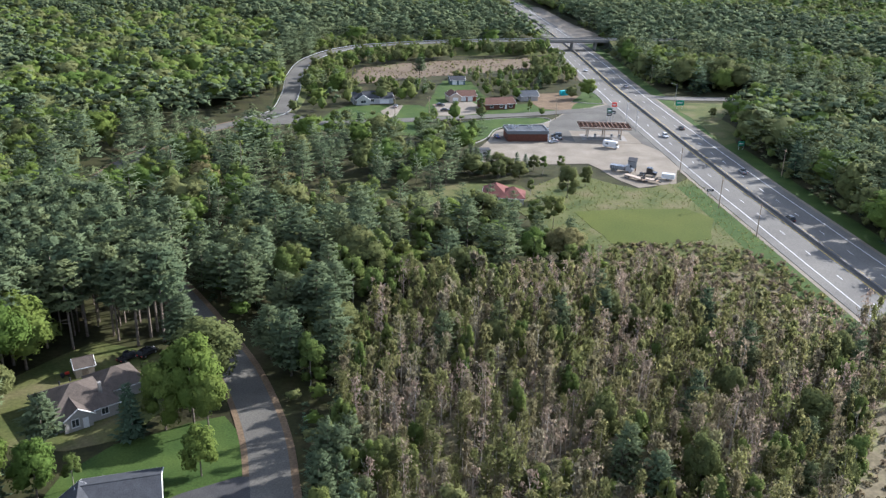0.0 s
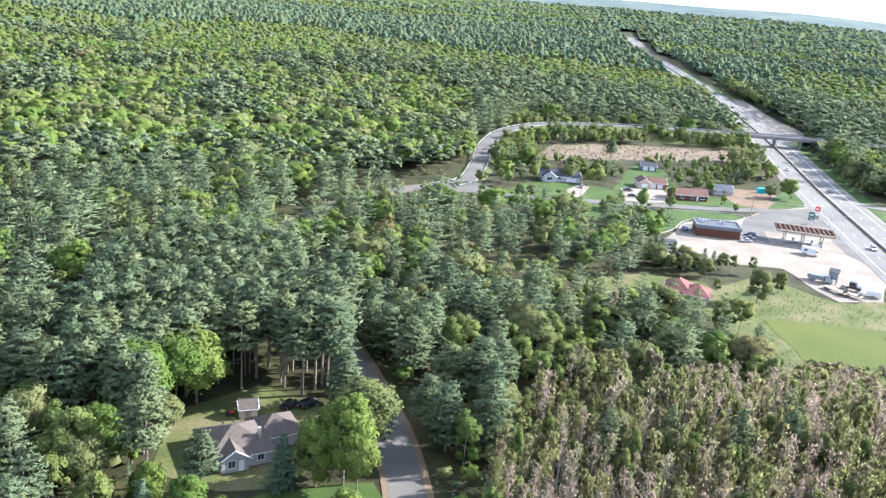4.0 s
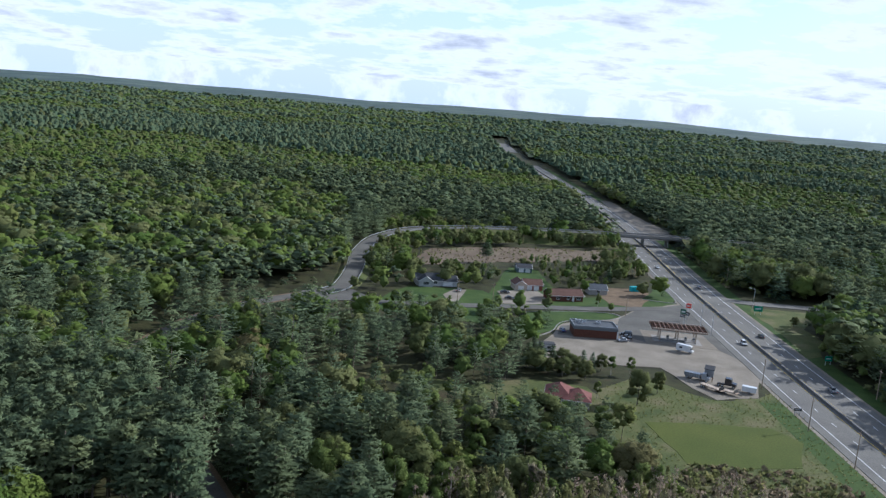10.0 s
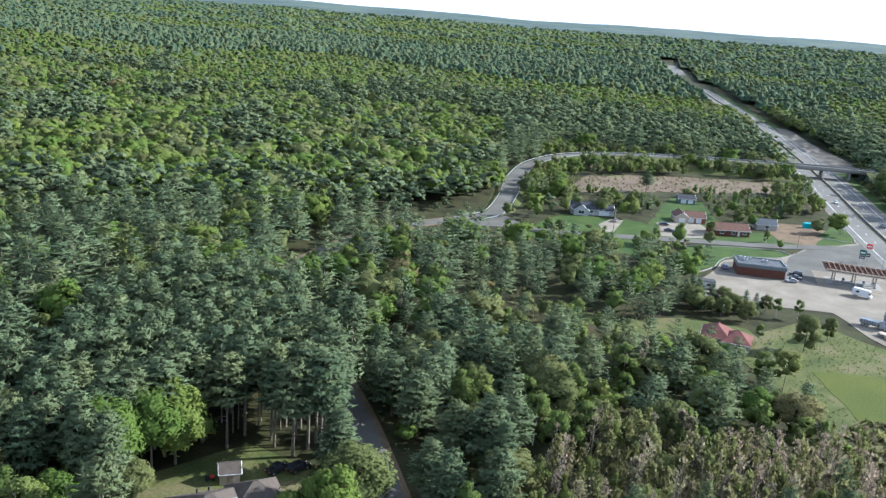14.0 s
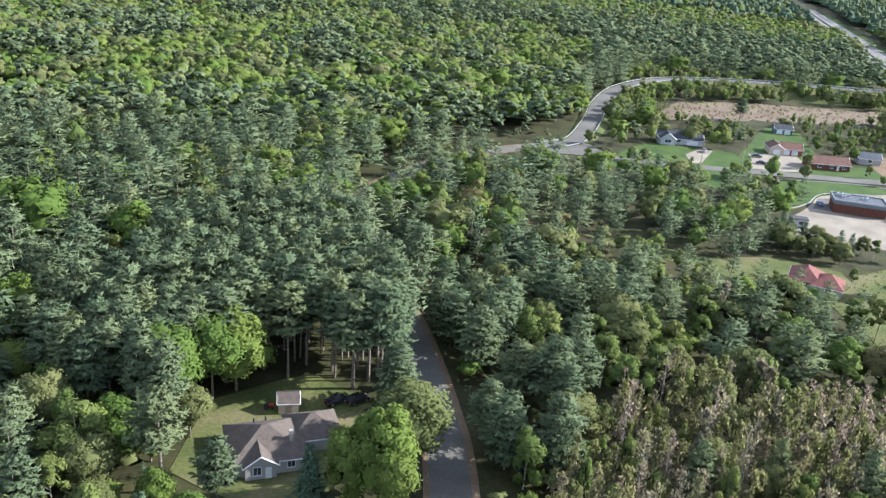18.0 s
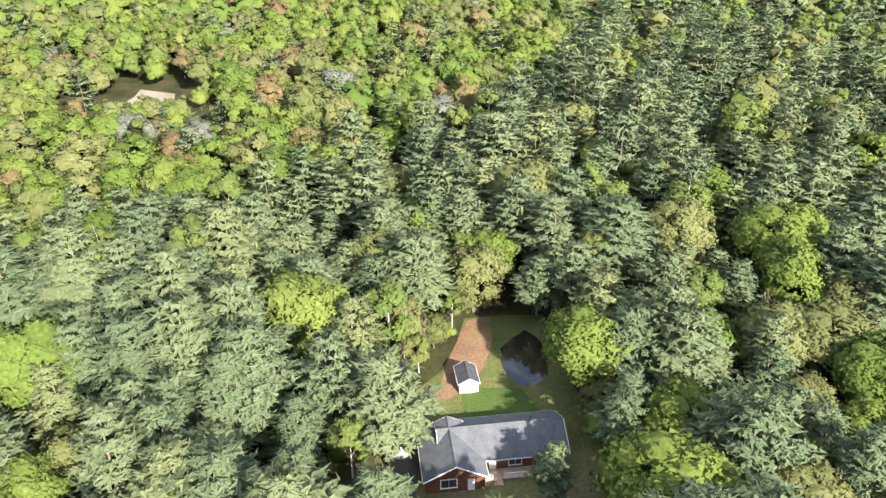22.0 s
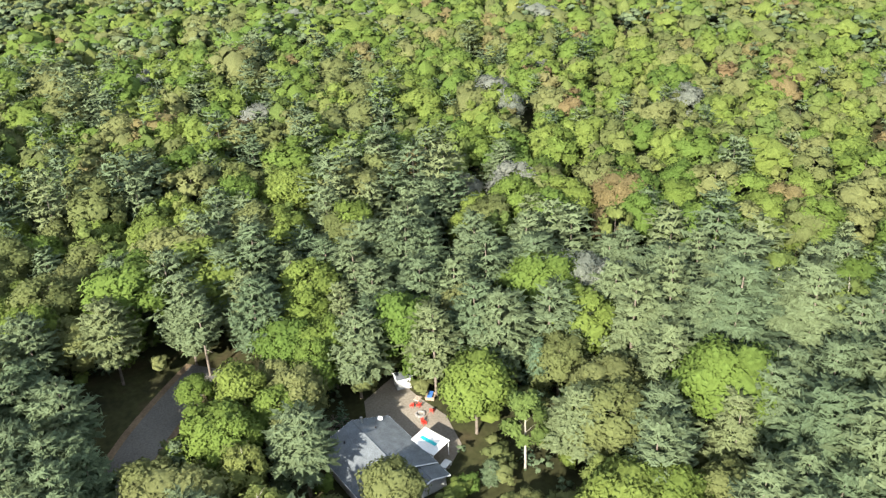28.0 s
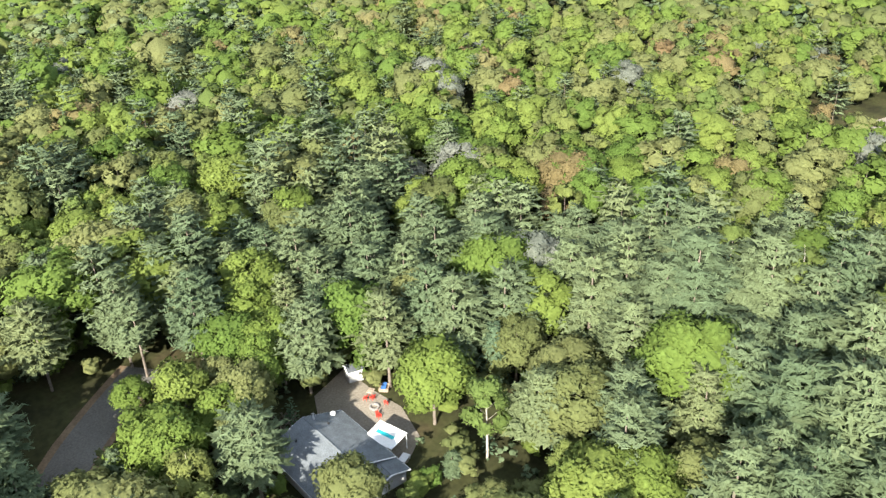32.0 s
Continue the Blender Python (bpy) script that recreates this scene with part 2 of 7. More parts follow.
SOIL = noisy("reddish_soil", [(0.3, (0.125, 0.078, 0.046)), (0.55, (0.165, 0.102, 0.060)), (0.75, (0.110, 0.105, 0.045))], 0.25, 0.95, bump=0.3, fine=2.0)
CONCRETE = plain("concrete", (0.23, 0.218, 0.20), 0.9)
WHITE = plain("white_paint", (0.600, 0.600, 0.584), 0.5, spread=0.05)
YELLOW = plain("yellow_paint", (0.60, 0.42, 0.06), 0.6)
STEEL = plain("galvanised_steel", (0.45, 0.46, 0.47), 0.45, 0.7)
BLACK = plain("black_rubber", (0.025, 0.025, 0.026), 0.7)
GLASS, _n, _l, _p = material("dark_glass", 0.08, 0, 0.6)
_p.inputs["Base Color"].default_value = (0.03, 0.035, 0.04, 1)
WATER, _n, _l, _p = material("pond_water", 0.04, 0, 0.6)
_p.inputs["Base Color"].default_value = (0.018, 0.014, 0.010, 1)


def shingles(name, c):
    return noisy(name, [(0.3, tuple(v * 0.82 for v in c)), (0.7, tuple(v * 1.15 for v in c))], 0.8, 0.92, fine=6.0, bump=0.3, world_space=False)


ROOF_GREY = shingles("grey_shingles", (0.052, 0.055, 0.060))
ROOF_LIGHT = shingles("light_grey_shingles", (0.080, 0.087, 0.095))
ROOF_PALE = shingles("pale_grey_shingles", (0.118, 0.130, 0.138))
ROOF_DARK = shingles("charcoal_shingles", (0.052, 0.054, 0.059))
ROOF_BROWN = shingles("taupe_shingles", (0.088, 0.073, 0.061))
ROOF_RED = shingles("red_shingles", (0.150, 0.066, 0.056))
ROOF_RUST = shingles("reddish_brown_shingles", (0.112, 0.065, 0.050))
BRICK = noisy("red_brick", [(0.3, (0.085, 0.037, 0.025)), (0.7, (0.124, 0.054, 0.037))], 2.5, 0.9, fine=9, world_space=False)
SIDING_WHITE = plain("white_siding", (0.357, 0.357, 0.346), 0.6, spread=0.06)
SIDING_GREY = plain("grey_siding", (0.288, 0.272, 0.248), 0.7, spread=0.08)
SIDING_TAN = plain("tan_siding", (0.42, 0.34, 0.26), 0.7, spread=0.08)
SIDING_RED = plain("red_siding", (0.216, 0.060, 0.036), 0.7)
WOOD = plain("weathered_wood", (0.27, 0.20, 0.14), 0.8)
RED = plain("red_plastic", (0.55, 0.045, 0.03), 0.45)
BLUE = plain("blue_plastic", (0.06, 0.16, 0.40), 0.45)
TEAL = plain("teal_stripe", (0.02, 0.33, 0.36), 0.6)
GREEN_SIGN = plain("green_sign_face", (0.01, 0.22, 0.13), 0.5)
RUST = plain("rusty_steel", (0.130, 0.065, 0.037), 0.8)

# ---- helpers ----


def empty(name, at=(0, 0, 0), turn=0.0):
    ob = new(name)
    ob.empty_display_size = 0.3
    ob.matrix_basis = pose(*at, 0, 0, turn)
    return ob


def mesh_from(name, verts, faces, mats, index=None):
    me = bpy.data.meshes.new(name)
    me.from_pydata([tuple(v) for v in verts], [], [tuple(f) for f in faces])
    for m in mats if isinstance(mats, (list, tuple)) else [mats]:
        me.materials.append(m)
    if index is not None:
        me.polygons.foreach_set("material_index", index)
    me.update()
    return me


def part(name, bm, mat, parent, label=""):
    me = bpy.data.meshes.new(name)
    bm.to_mesh(me)
    bm.free()
    me.materials.append(mat)
    ob = new(name, me)
    ob.parent = parent
    return tagged(ob, label)


def box(x0, x1, y0, y1, z0, z1, bevel=0.0, bm=None):
    bm = bm or bmesh.new()
    made = bmesh.ops.create_cube(bm, size=1, matrix=Matrix.Translation(((x0 + x1) / 2, (y0 + y1) / 2, (z0 + z1) / 2)) @ Matrix.Diagonal((x1 - x0, y1 - y0, z1 - z0, 1)))
    if bevel:
        edges = list({e for v in made["verts"] for e in v.link_edges})
        bmesh.ops.bevel(bm, geom=edges, offset=bevel, segments=2, affect="EDGES")
    return bm


def rod(a, b, r0, r1=None, sides=8, bm=None):
    bm = bm or bmesh.new()
    a, b = Vector(a), Vector(b)
    d = b - a
    m = Matrix.Translation((a + b) / 2) @ d.to_track_quat("Z", "Y").to_matrix().to_4x4()
    bmesh.ops.create_cone(bm, cap_ends=True, segments=sides, radius1=r0, radius2=r0 if r1 is None else r1, depth=d.length, matrix=m)
    return bm


def solid(verts, faces, bm=None):
    bm = bm or bmesh.new()
    vs = [bm.verts.new(v) for v in verts]
    for f in faces:
        bm.faces.new([vs[i] for i in f])
    return bm


def slab(poly, thick):
    """A plate: a polygon in space, thickened downwards."""
    n = len(poly)
    vs = [Vector(p) for p in poly] + [Vector(p) - Vector((0, 0, thick)) for p in poly]
    return solid(vs, [tuple(range(n)), tuple(reversed(range(n, 2 * n)))] + [(i, i + n, (i + 1) % n + n, (i + 1) % n) for i in range(n)])


def smooth_line(pts, step=4.0):
    """Points along a smooth curve through the given ones."""
    p = [Vector(q if len(q) == 3 else (*q, 0)) for q in pts]
    p = [p[0] * 2 - p[1]] + p + [p[-1] * 2 - p[-2]]
    out = []
    for a, b, c, d in zip(p, p[1:], p[2:], p[3:]):
        n = max(2, int((c - b).length / step))
        for i in range(n):
            t = i / n
            out.append(0.5 * ((2 * b) + (c - a) * t + (2 * a - 5 * b + 4 * c - d) * t * t + (3 * b - a - 3 * c + d) * t ** 3))
    return out + [p[-2]]


def sides(line):
    out = []
    for i, q in enumerate(line):
        d = (line[min(i + 1, len(line) - 1)] - line[max(i - 1, 0)]).to_2d().normalized()
        out.append(Vector((d.y, -d.x, 0)))
    return out


def ribbon(name, line, left, right, lift, depth, mat, label="", category="road"):
    """A strip along a line, from left to right of it in metres, with a real edge."""
    n, bm = sides(line), bmesh.new()
    rows = [[bm.verts.new(q + s * o + Vector((0, 0, lift - d))) for o, d in ((left, depth), (left, 0), (right, 0), (right, depth))] for q, s in zip(line, n)]
    for a, b in zip(rows, rows[1:]):
        for i in range(3):
            bm.faces.new((a[i], b[i], b[i + 1], a[i + 1]))
    me = bpy.data.meshes.new(name)
    bmesh.ops.recalc_face_normals(bm, faces=bm.faces)
    bm.to_mesh(me)
    bm.free()
    me.materials.append(mat)
    return tagged(new(name, me), label, category, kind="structure")


def wavy(poly, amount, seed, step=6.0):
    """The outline of a patch with an uneven edge."""
    rng, out = random.Random(seed), []
    for (x0, y0), (x1, y1) in zip(poly, poly[1:] + poly[:1]):
        n = max(1, int(math.hypot(x1 - x0, y1 - y0) / step))
        for i in range(n):
            k = amount if i else amount * 0.4
            out.append((x0 + (x1 - x0) * i / n + rng.uniform(-k, k), y0 + (y1 - y0) * i / n + rng.uniform(-k, k)))
    return out


def patch(name, poly, lift, mat, label, category, uneven=0.0, seed=1):
    """A piece of ground with an outline, laid a little above the sheet."""
    pts = wavy(poly, uneven, seed) if uneven else poly
    bm = bmesh.new()
    bm.faces.new([bm.verts.new((x, y, lift)) for x, y in pts])
    f = list(bm.faces)
    ext = bmesh.ops.extrude_face_region(bm, geom=f)
    bmesh.ops.translate(bm, vec=(0, 0, -lift - 0.3), verts=[v for v in ext["geom"] if isinstance(v, bmesh.types.BMVert)])
    bmesh.ops.triangulate(bm, faces=bm.faces)
    bmesh.ops.recalc_face_normals(bm, faces=bm.faces)
    me = bpy.data.meshes.new(name)
    bm.to_mesh(me)
    bm.free()
    me.materials.append(mat)
    return tagged(new(name, me), label, category, kind="structure")


def inside(poly, x, y):
    x, y = np.asarray(x, float), np.asarray(y, float)
    hit = np.zeros(x.shape, bool)
    for (x0, y0), (x1, y1) in zip(poly, poly[1:] + poly[:1]):
        if y0 != y1:
            hit ^= ((y0 > y) != (y1 > y)) & (x < (x1 - x0) * (y - y0) / (y1 - y0) + x0)
    return hit


def off_line(line, x, y):
    """How far points lie from a line."""
    best = np.full(np.shape(x), 1e9)
    for a, b in zip(line, line[1:]):
        d = (b - a).to_2d()
        k = np.clip(((x - a.x) * d.x + (y - a.y) * d.y) / max(d.length_squared, 1e-9), 0, 1)
        best = np.minimum(best, np.hypot(x - a.x - k * d.x, y - a.y - k * d.y))
    return best


# ---- plan ----
LOCAL = smooth_line([(-50, -94), (-44, -90), (-37, -85), (-30.5, -79.5), (-25, -72), (-19, -55), (-14, -30), (-12, 10), (-13, 60), (-17, 95), (-20.5, 112), (-24.5, 130), (-31.5, 149), (-38.5, 163), (-53, 188), (-70, 213), (-84, 236), (-100, 262), (-104, 290), (-95, 335), (-75, 368), (-62, 380)])
RISE = smooth_line([(-66, 376, 0.1), (-58, 392, 0.3), (-58, 430, 1.0), (-61, 475, 2.6), (-56, 520, 4.2), (-33, 560, 5.3), (20, 586, 6.2), (92, 604, 6.8)])
DECK = smooth_line([(92, 604, 6.8), (116, 608, 6.9), (142, 613, 6.8)])
BEYOND = smooth_line([(142, 613, 6.8), (180, 622, 6.0), (260, 650, 3.0), (330, 700, 0.5)])
SERVICE = smooth_line([(-64, 378, 0), (-40, 372, 0), (-10, 378, 0), (25, 388, 0), (60, 398, 0), (85, 408, 0), (104, 414, 0)])
MAIN = smooth_line([(131, -60), (128, 60), (125, 150), (121, 245), (118.5, 310), (115.5, 462), (116.5, 600), (113, 760), (104, 950, 0), (83, 1250, 0), (62, 1560, 0.3), (47, 1840, 3.6), (38, 2000, 5.6), (34, 2160, 8.2)], 8)
NEAR_MAIN = [q for q in MAIN if q.y < 1300]
PULL_OFF = [(129, 640), (150, 648), (153, 700), (143, 780), (137, 900), (125, 900), (127, 760)]
EXIT = smooth_line([(128, 446, 0), (140, 442, 0), (180, 443, 0), (215, 444, 0), (300, 452, 0)])
LOT = [(24, 312), (34, 346), (38, 363), (66, 385), (77, 404), (100, 424), (108, 424), (106, 316), (97, 289), (82, 283), (77, 292), (70, 313), (55, 311)]
GRASS_ISLAND = [(25, 379), (44, 387), (62, 391), (67, 386), (61, 378), (41, 368), (34, 350), (26, 342)]
FIELD_P = [(54, 256), (72, 259), (92, 261), (98, 251), (91, 233), (76, 229), (60, 228)]
ROUGH_P = [(36, 258), (44, 283), (60, 300), (80, 282), (97, 289), (106, 300), (107, 214), (100, 200), (88, 208), (61, 209), (50, 222)]
BRUSH_P = [(-14, 60), (-13, 106), (-12, 147), (-7, 178), (6, 194), (25, 188), (39, 197), (61, 212), (88, 212), (100, 198), (108, 150), (112, 60)]
MARSH_P = [(-30, 462), (-26, 520), (20, 548), (60, 560), (96, 574), (92, 540), (60, 515), (10, 490)]
YARD_A = [(-23, 104), (-24, 112), (-29, 131), (-33, 137), (-50, 128), (-56, 119), (-58, 104), (-59, 92), (-22, 92)]
YARD_B = [(-72, 128), (-78, 150), (-66, 166), (-45, 160), (-40, 150), (-48, 130), (-58, 126)]
YARD_C = [(-80, 30), (-80, 66), (-100, 66), (-106, 64), (-128, 62), (-128, 47), (-112, 42), (-105, 36), (-94, 32)]
YARD_D = [(-74, -69), (-66, -66.5), (-62, -60), (-61, -46), (-66, -44), (-71, -47), (-74, -54)]
RED_YARD = [(-34, 276), (-19, 279), (3, 274), (24, 286), (40, 284), (50, 262), (28, 254), (8, 264), (-18, 268)]
LAWN_N = [(-40, 371), (-34, 398), (-28, 410), (6, 414), (14, 398), (8, 386), (8, 352), (-22, 354), (-40, 362)]
VILLAGE = [(6, 386), (14, 440), (20, 480), (36, 480), (42, 430), (56, 420), (92, 436), (100, 424), (84, 408), (25, 388)]
PATCH_W = [(-264, -50), (-259, -38), (-246, -36), (-240, -44), (-249, -53)]
CLEARING = [(-450, 560), (-400, 640), (-345, 705), (-300, 716), (-298, 700), (-345, 680), (-395, 615), (-440, 545)]
PINES_W = [(-46, 158), (-56, 186), (-72, 208), (-88, 228), (-112, 220), (-112, 170), (-92, 132), (-72, 130), (-66, 166)]
BRIGHT = [(-118, -75), (-148, -50), (-160, 0), (-188, 20), (-250, 80), (-420, 130), (-520, -100), (-380, -360), (-220, -340), (-165, -160), (-112, -95)]
BELT = [(-52, 330), (-48, 352), (8, 346), (22, 340), (22, 290), (8, 284), (-18, 282), (-44, 284)]
FAR_LIGHT = [[(-612, 1075), (-380, 675), (-271, 820), (-184, 1102), (-464, 1263)], [(244, 1372), (553, 1211), (372, 810), (199, 1038)]]
FAR_DARK = [[(-907, 1584), (-491, 1335), (-227, 1173), (20, 1273), (47, 1726), (-297, 1751), (-689, 1861)], [(145, 1000), (177, 920), (329, 716), (226, 489), (141, 556)]]
SCRUB_P = [(51, 214), (62, 229), (94, 229), (104, 214), (107, 176), (98, 160), (84, 166), (70, 190), (52, 200)]

# ---- ground ----
rings = [0, 40, 80, 130, 200, 300, 450, 650, 900, 1300, 1800, 2400, 3000, 3600, 4200, 4700, 4950]


def hill(r, a):
    k = min(max((r - 1500) / 3200, 0), 1)
    return 62 * k * k * (3 - 2 * k) + k * 9 * math.sin(3 * a + 1) + k * 6 * math.sin(11 * a) + k * 3 * math.sin(29 * a + 2)


def sheet(name, radii, lift, mat, label, category, rough=0.0, n=144):
    rng, bm = random.Random(5), bmesh.new()
    rows = []
    for r in radii:
        rows.append([bm.verts.new((r * math.sin(2 * math.pi * i / n), 30 + r * math.cos(2 * math.pi * i / n), hill(r, 2 * math.pi * i / n) + lift + rng.uniform(-rough, rough) - (30 * (r >= 4949)))) for i in range(n)])
    for a, b in zip(rows, rows[1:]):
        for i in range(n):
            j = (i + 1) % n
            bm.faces.new((a[i], a[j], b[j], b[i]))
    me = bpy.data.meshes.new(name)
    bmesh.ops.remove_doubles(bm, verts=bm.verts, dist=0.01)
    bmesh.ops.recalc_face_normals(bm, faces=bm.faces)
    bm.to_mesh(me)
    bm.free()
    me.materials.append(mat)
    return tagged(new(name, me), label, category, kind="structure")


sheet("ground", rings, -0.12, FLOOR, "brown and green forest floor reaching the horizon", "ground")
ribbon("road", LOCAL, -3.4, 3.4, 0.03, 0.2, ASPHALT, "worn grey two-lane country road", "road")
ribbon("road_shoulder_west", LOCAL, -4.5, -3.4, 0.01, 0.2, DIRT, "brown gravelly edge of the country road", "shoulder")
ribbon("road_shoulder_east", LOCAL, 3.4, 4.7, 0.01, 0.2, DIRT, "brown gravelly edge of the country road", "shoulder")
ribbon("road_overpass_ramp", RISE, -4.2, 4.2, 0.05, 7.2, ASPHALT, "grey road climbing on a bank to the overpass", "road")
ribbon("road_beyond", BEYOND, -4.2, 4.2, 0.05, 7.2, ASPHALT, "grey road leaving the overpass", "road")
ribbon("road_service", SERVICE, -3.6, 3.6, 0.10, 0.2, ASPHALT, "pale grey service road past the houses", "road")
ribbon("road_highway", MAIN, -14.2, 14.2, 0.13, 0.3, HIGHWAY, "wide grey divided highway", "highway")
ribbon("road_exit", EXIT, -4.5, 4.5, 0.16, 0.3, HIGHWAY, "grey side road meeting the highway", "road")
patch("forecourt", LOT, 0.03, GRAVEL, "pale worn gravel and asphalt station yard", "yard", 0.8, 3)
patch("grass_island", GRASS_ISLAND, 0.12, LAWN, "green lawn island with a kerb", "lawn")
patch("rough_grass", ROUGH_P, -0.02, ROUGH, "rough yellow-green grass round the field", "grass", 1.5, 4)
patch("field", FIELD_P, 0.04, FIELD, "mown bright green field", "field", 0.5, 5)
patch("brush_ground", BRUSH_P, -0.06, BRUSHG, "brown brushland floor", "ground", 2, 6)
patch("pull_off", PULL_OFF, 0.01, GRAVEL, "pale gravel pull-off beside the highway", "lay-by", 1.0, 17)
patch("marsh", MARSH_P, -0.02, SWAMP, "dry pinkish brown marsh", "marsh", 3, 7)
patch("lawn_grey_house", YARD_A, -0.02, LAWN, "green lawn round the grey-roofed house", "lawn", 0.7, 8)
patch("yard_brown_house", YARD_B, -0.02, ROUGH, "yellowish yard below tall pines", "yard", 0.7, 9)
patch("yard_blue_grey_house", YARD_C, -0.035, ROUGH, "patchy green and brown back yard", "yard", 0.7, 10)
patch("yard_patio_house", YARD_D, -0.02, GRAVEL, "pale stone patio yard", "yard", 0.5, 11)
patch("yard_red_house", RED_YARD, -0.045, ROUGH, "dry grass and dirt strip", "yard", 1.0, 12)
patch("lawn_white_house", LAWN_N, -0.03, LAWN, "green lawn of the white house", "lawn", 0.7, 13)
patch("lawn_brick_house", VILLAGE, -0.05, LAWN, "green lawns between the houses", "lawn", 0.7, 14)
patch("rocky_clearing", PATCH_W, -0.02, GRAVEL, "pale rocky clearing in the woods", "clearing", 2, 16)
patch("clearing", CLEARING, -0.03, DIRT, "pale far clearing", "clearing", 4, 15)

# ---- trees ----


def kites(c, nrm, along, size, aspect):
    """Leaf clumps: one small pointed tuft at each place c, facing nrm, its long axis near along."""
    nrm = nrm / np.linalg.norm(nrm, axis=1, keepdims=True)
    t = along - (along * nrm).sum(1, keepdims=True) * nrm
    t /= np.linalg.norm(t, axis=1, keepdims=True) + 1e-9
    b = np.cross(nrm, t)
    s = np.asarray(size)[:, None]
    v = np.stack([c - t * s * 0.8 - b * s / aspect, c - t * s * 0.7 + b * s / aspect, c + t * s * 1.2], 1)
    return v.reshape(-1, 3)


def ball(rng, n):
    d = rng.normal(size=(n, 3))
    return d / np.linalg.norm(d, axis=1, keepdims=True)


ICO = []
for _a in range(5):
    _b, _c = _a * 1.2566, (_a + 1) * 1.2566
    _p, _q = (0.894 * math.cos(_b), 0.894 * math.sin(_b), 0.447), (0.894 * math.cos(_c), 0.894 * math.sin(_c), 0.447)
    _r, _s = (0.894 * math.cos(_b + 0.628), 0.894 * math.sin(_b + 0.628), -0.447), (0.894 * math.cos(_c + 0.628), 0.894 * math.sin(_c + 0.628), -0.447)
    ICO += [_p, _q, (0, 0, 1), _p, _r, _q, _q, _r, _s, _s, _r, (0, 0, -1)]
ICO = np.array(ICO)


def broad_crown(seed, h, r, lobes, per, size, base=0.28, tall=1.0, calm=0):
    """A broadleaf crown of uneven billows, each a closed inner body under a shell of leaf clumps: corners, and the way out of the crown at each."""
    rng, out = np.random.default_rng(seed), []
    zc, hz = h * (1 + base) / 2, h * (1 - base) / 2
    n = np.arange(lobes) + 0.5
    up = 1 - 1.45 * n / lobes
    az = n * 2.39996 + rng.uniform(0, 6.28)
    flat = np.sqrt(np.maximum(1 - up * up, 0))
    d = np.column_stack([flat * np.cos(az), flat * np.sin(az), up]) + rng.normal(0, 0.16, (lobes, 3))
    d /= np.linalg.norm(d, axis=1, keepdims=True)
    if calm:
        o = ICO + (0, 0, 0.5)
        out.append(np.column_stack([ICO * (r * 0.74, r * 0.74, hz * 0.74) + (0, 0, zc), o / np.linalg.norm(o, axis=1, keepdims=True)]))
    own, lead, rise = (0.28, 0.5, 0.42) if calm else (0.45, 0.65, 0.1)
    for k in d:
        rad = r * rng.uniform(0.28, 0.54) * (1.0 if k[2] < 0.6 else 0.86)
        mid = np.array([0, 0, zc]) + k * (r - rad * 0.7, r - rad * 0.7, hz - rad * 0.7) * rng.uniform(0.74, 1.16)
        body = ICO * rad * 0.80 * (1, 1, 0.95 * tall) + mid
        o = ICO * own + k * lead + (0, 0, rise)
        out.append(np.column_stack([body, o / np.linalg.norm(o, axis=1, keepdims=True)]))
        e = ball(rng, per * 5)
        e = e[(e @ k > -0.35) & (e[:, 2] > -0.55)][:per]
        c = mid + e * rad * rng.uniform(0.78, 1.14, (len(e), 1)) * (1, 1, 0.95 * tall)
        v = kites(c, e + ball(rng, len(e)) * 0.7 + (0, 0, 0.2), ball(rng, len(e)), size * rng.uniform(0.6, 1.4, len(e)), 1.35)
        o = e * own + k * lead + (0, 0, rise) + ball(rng, len(e)) * 0.20
        out.append(np.column_stack([v, np.repeat(o / np.linalg.norm(o, axis=1, keepdims=True), 3, 0)]))
    return np.concatenate(out)


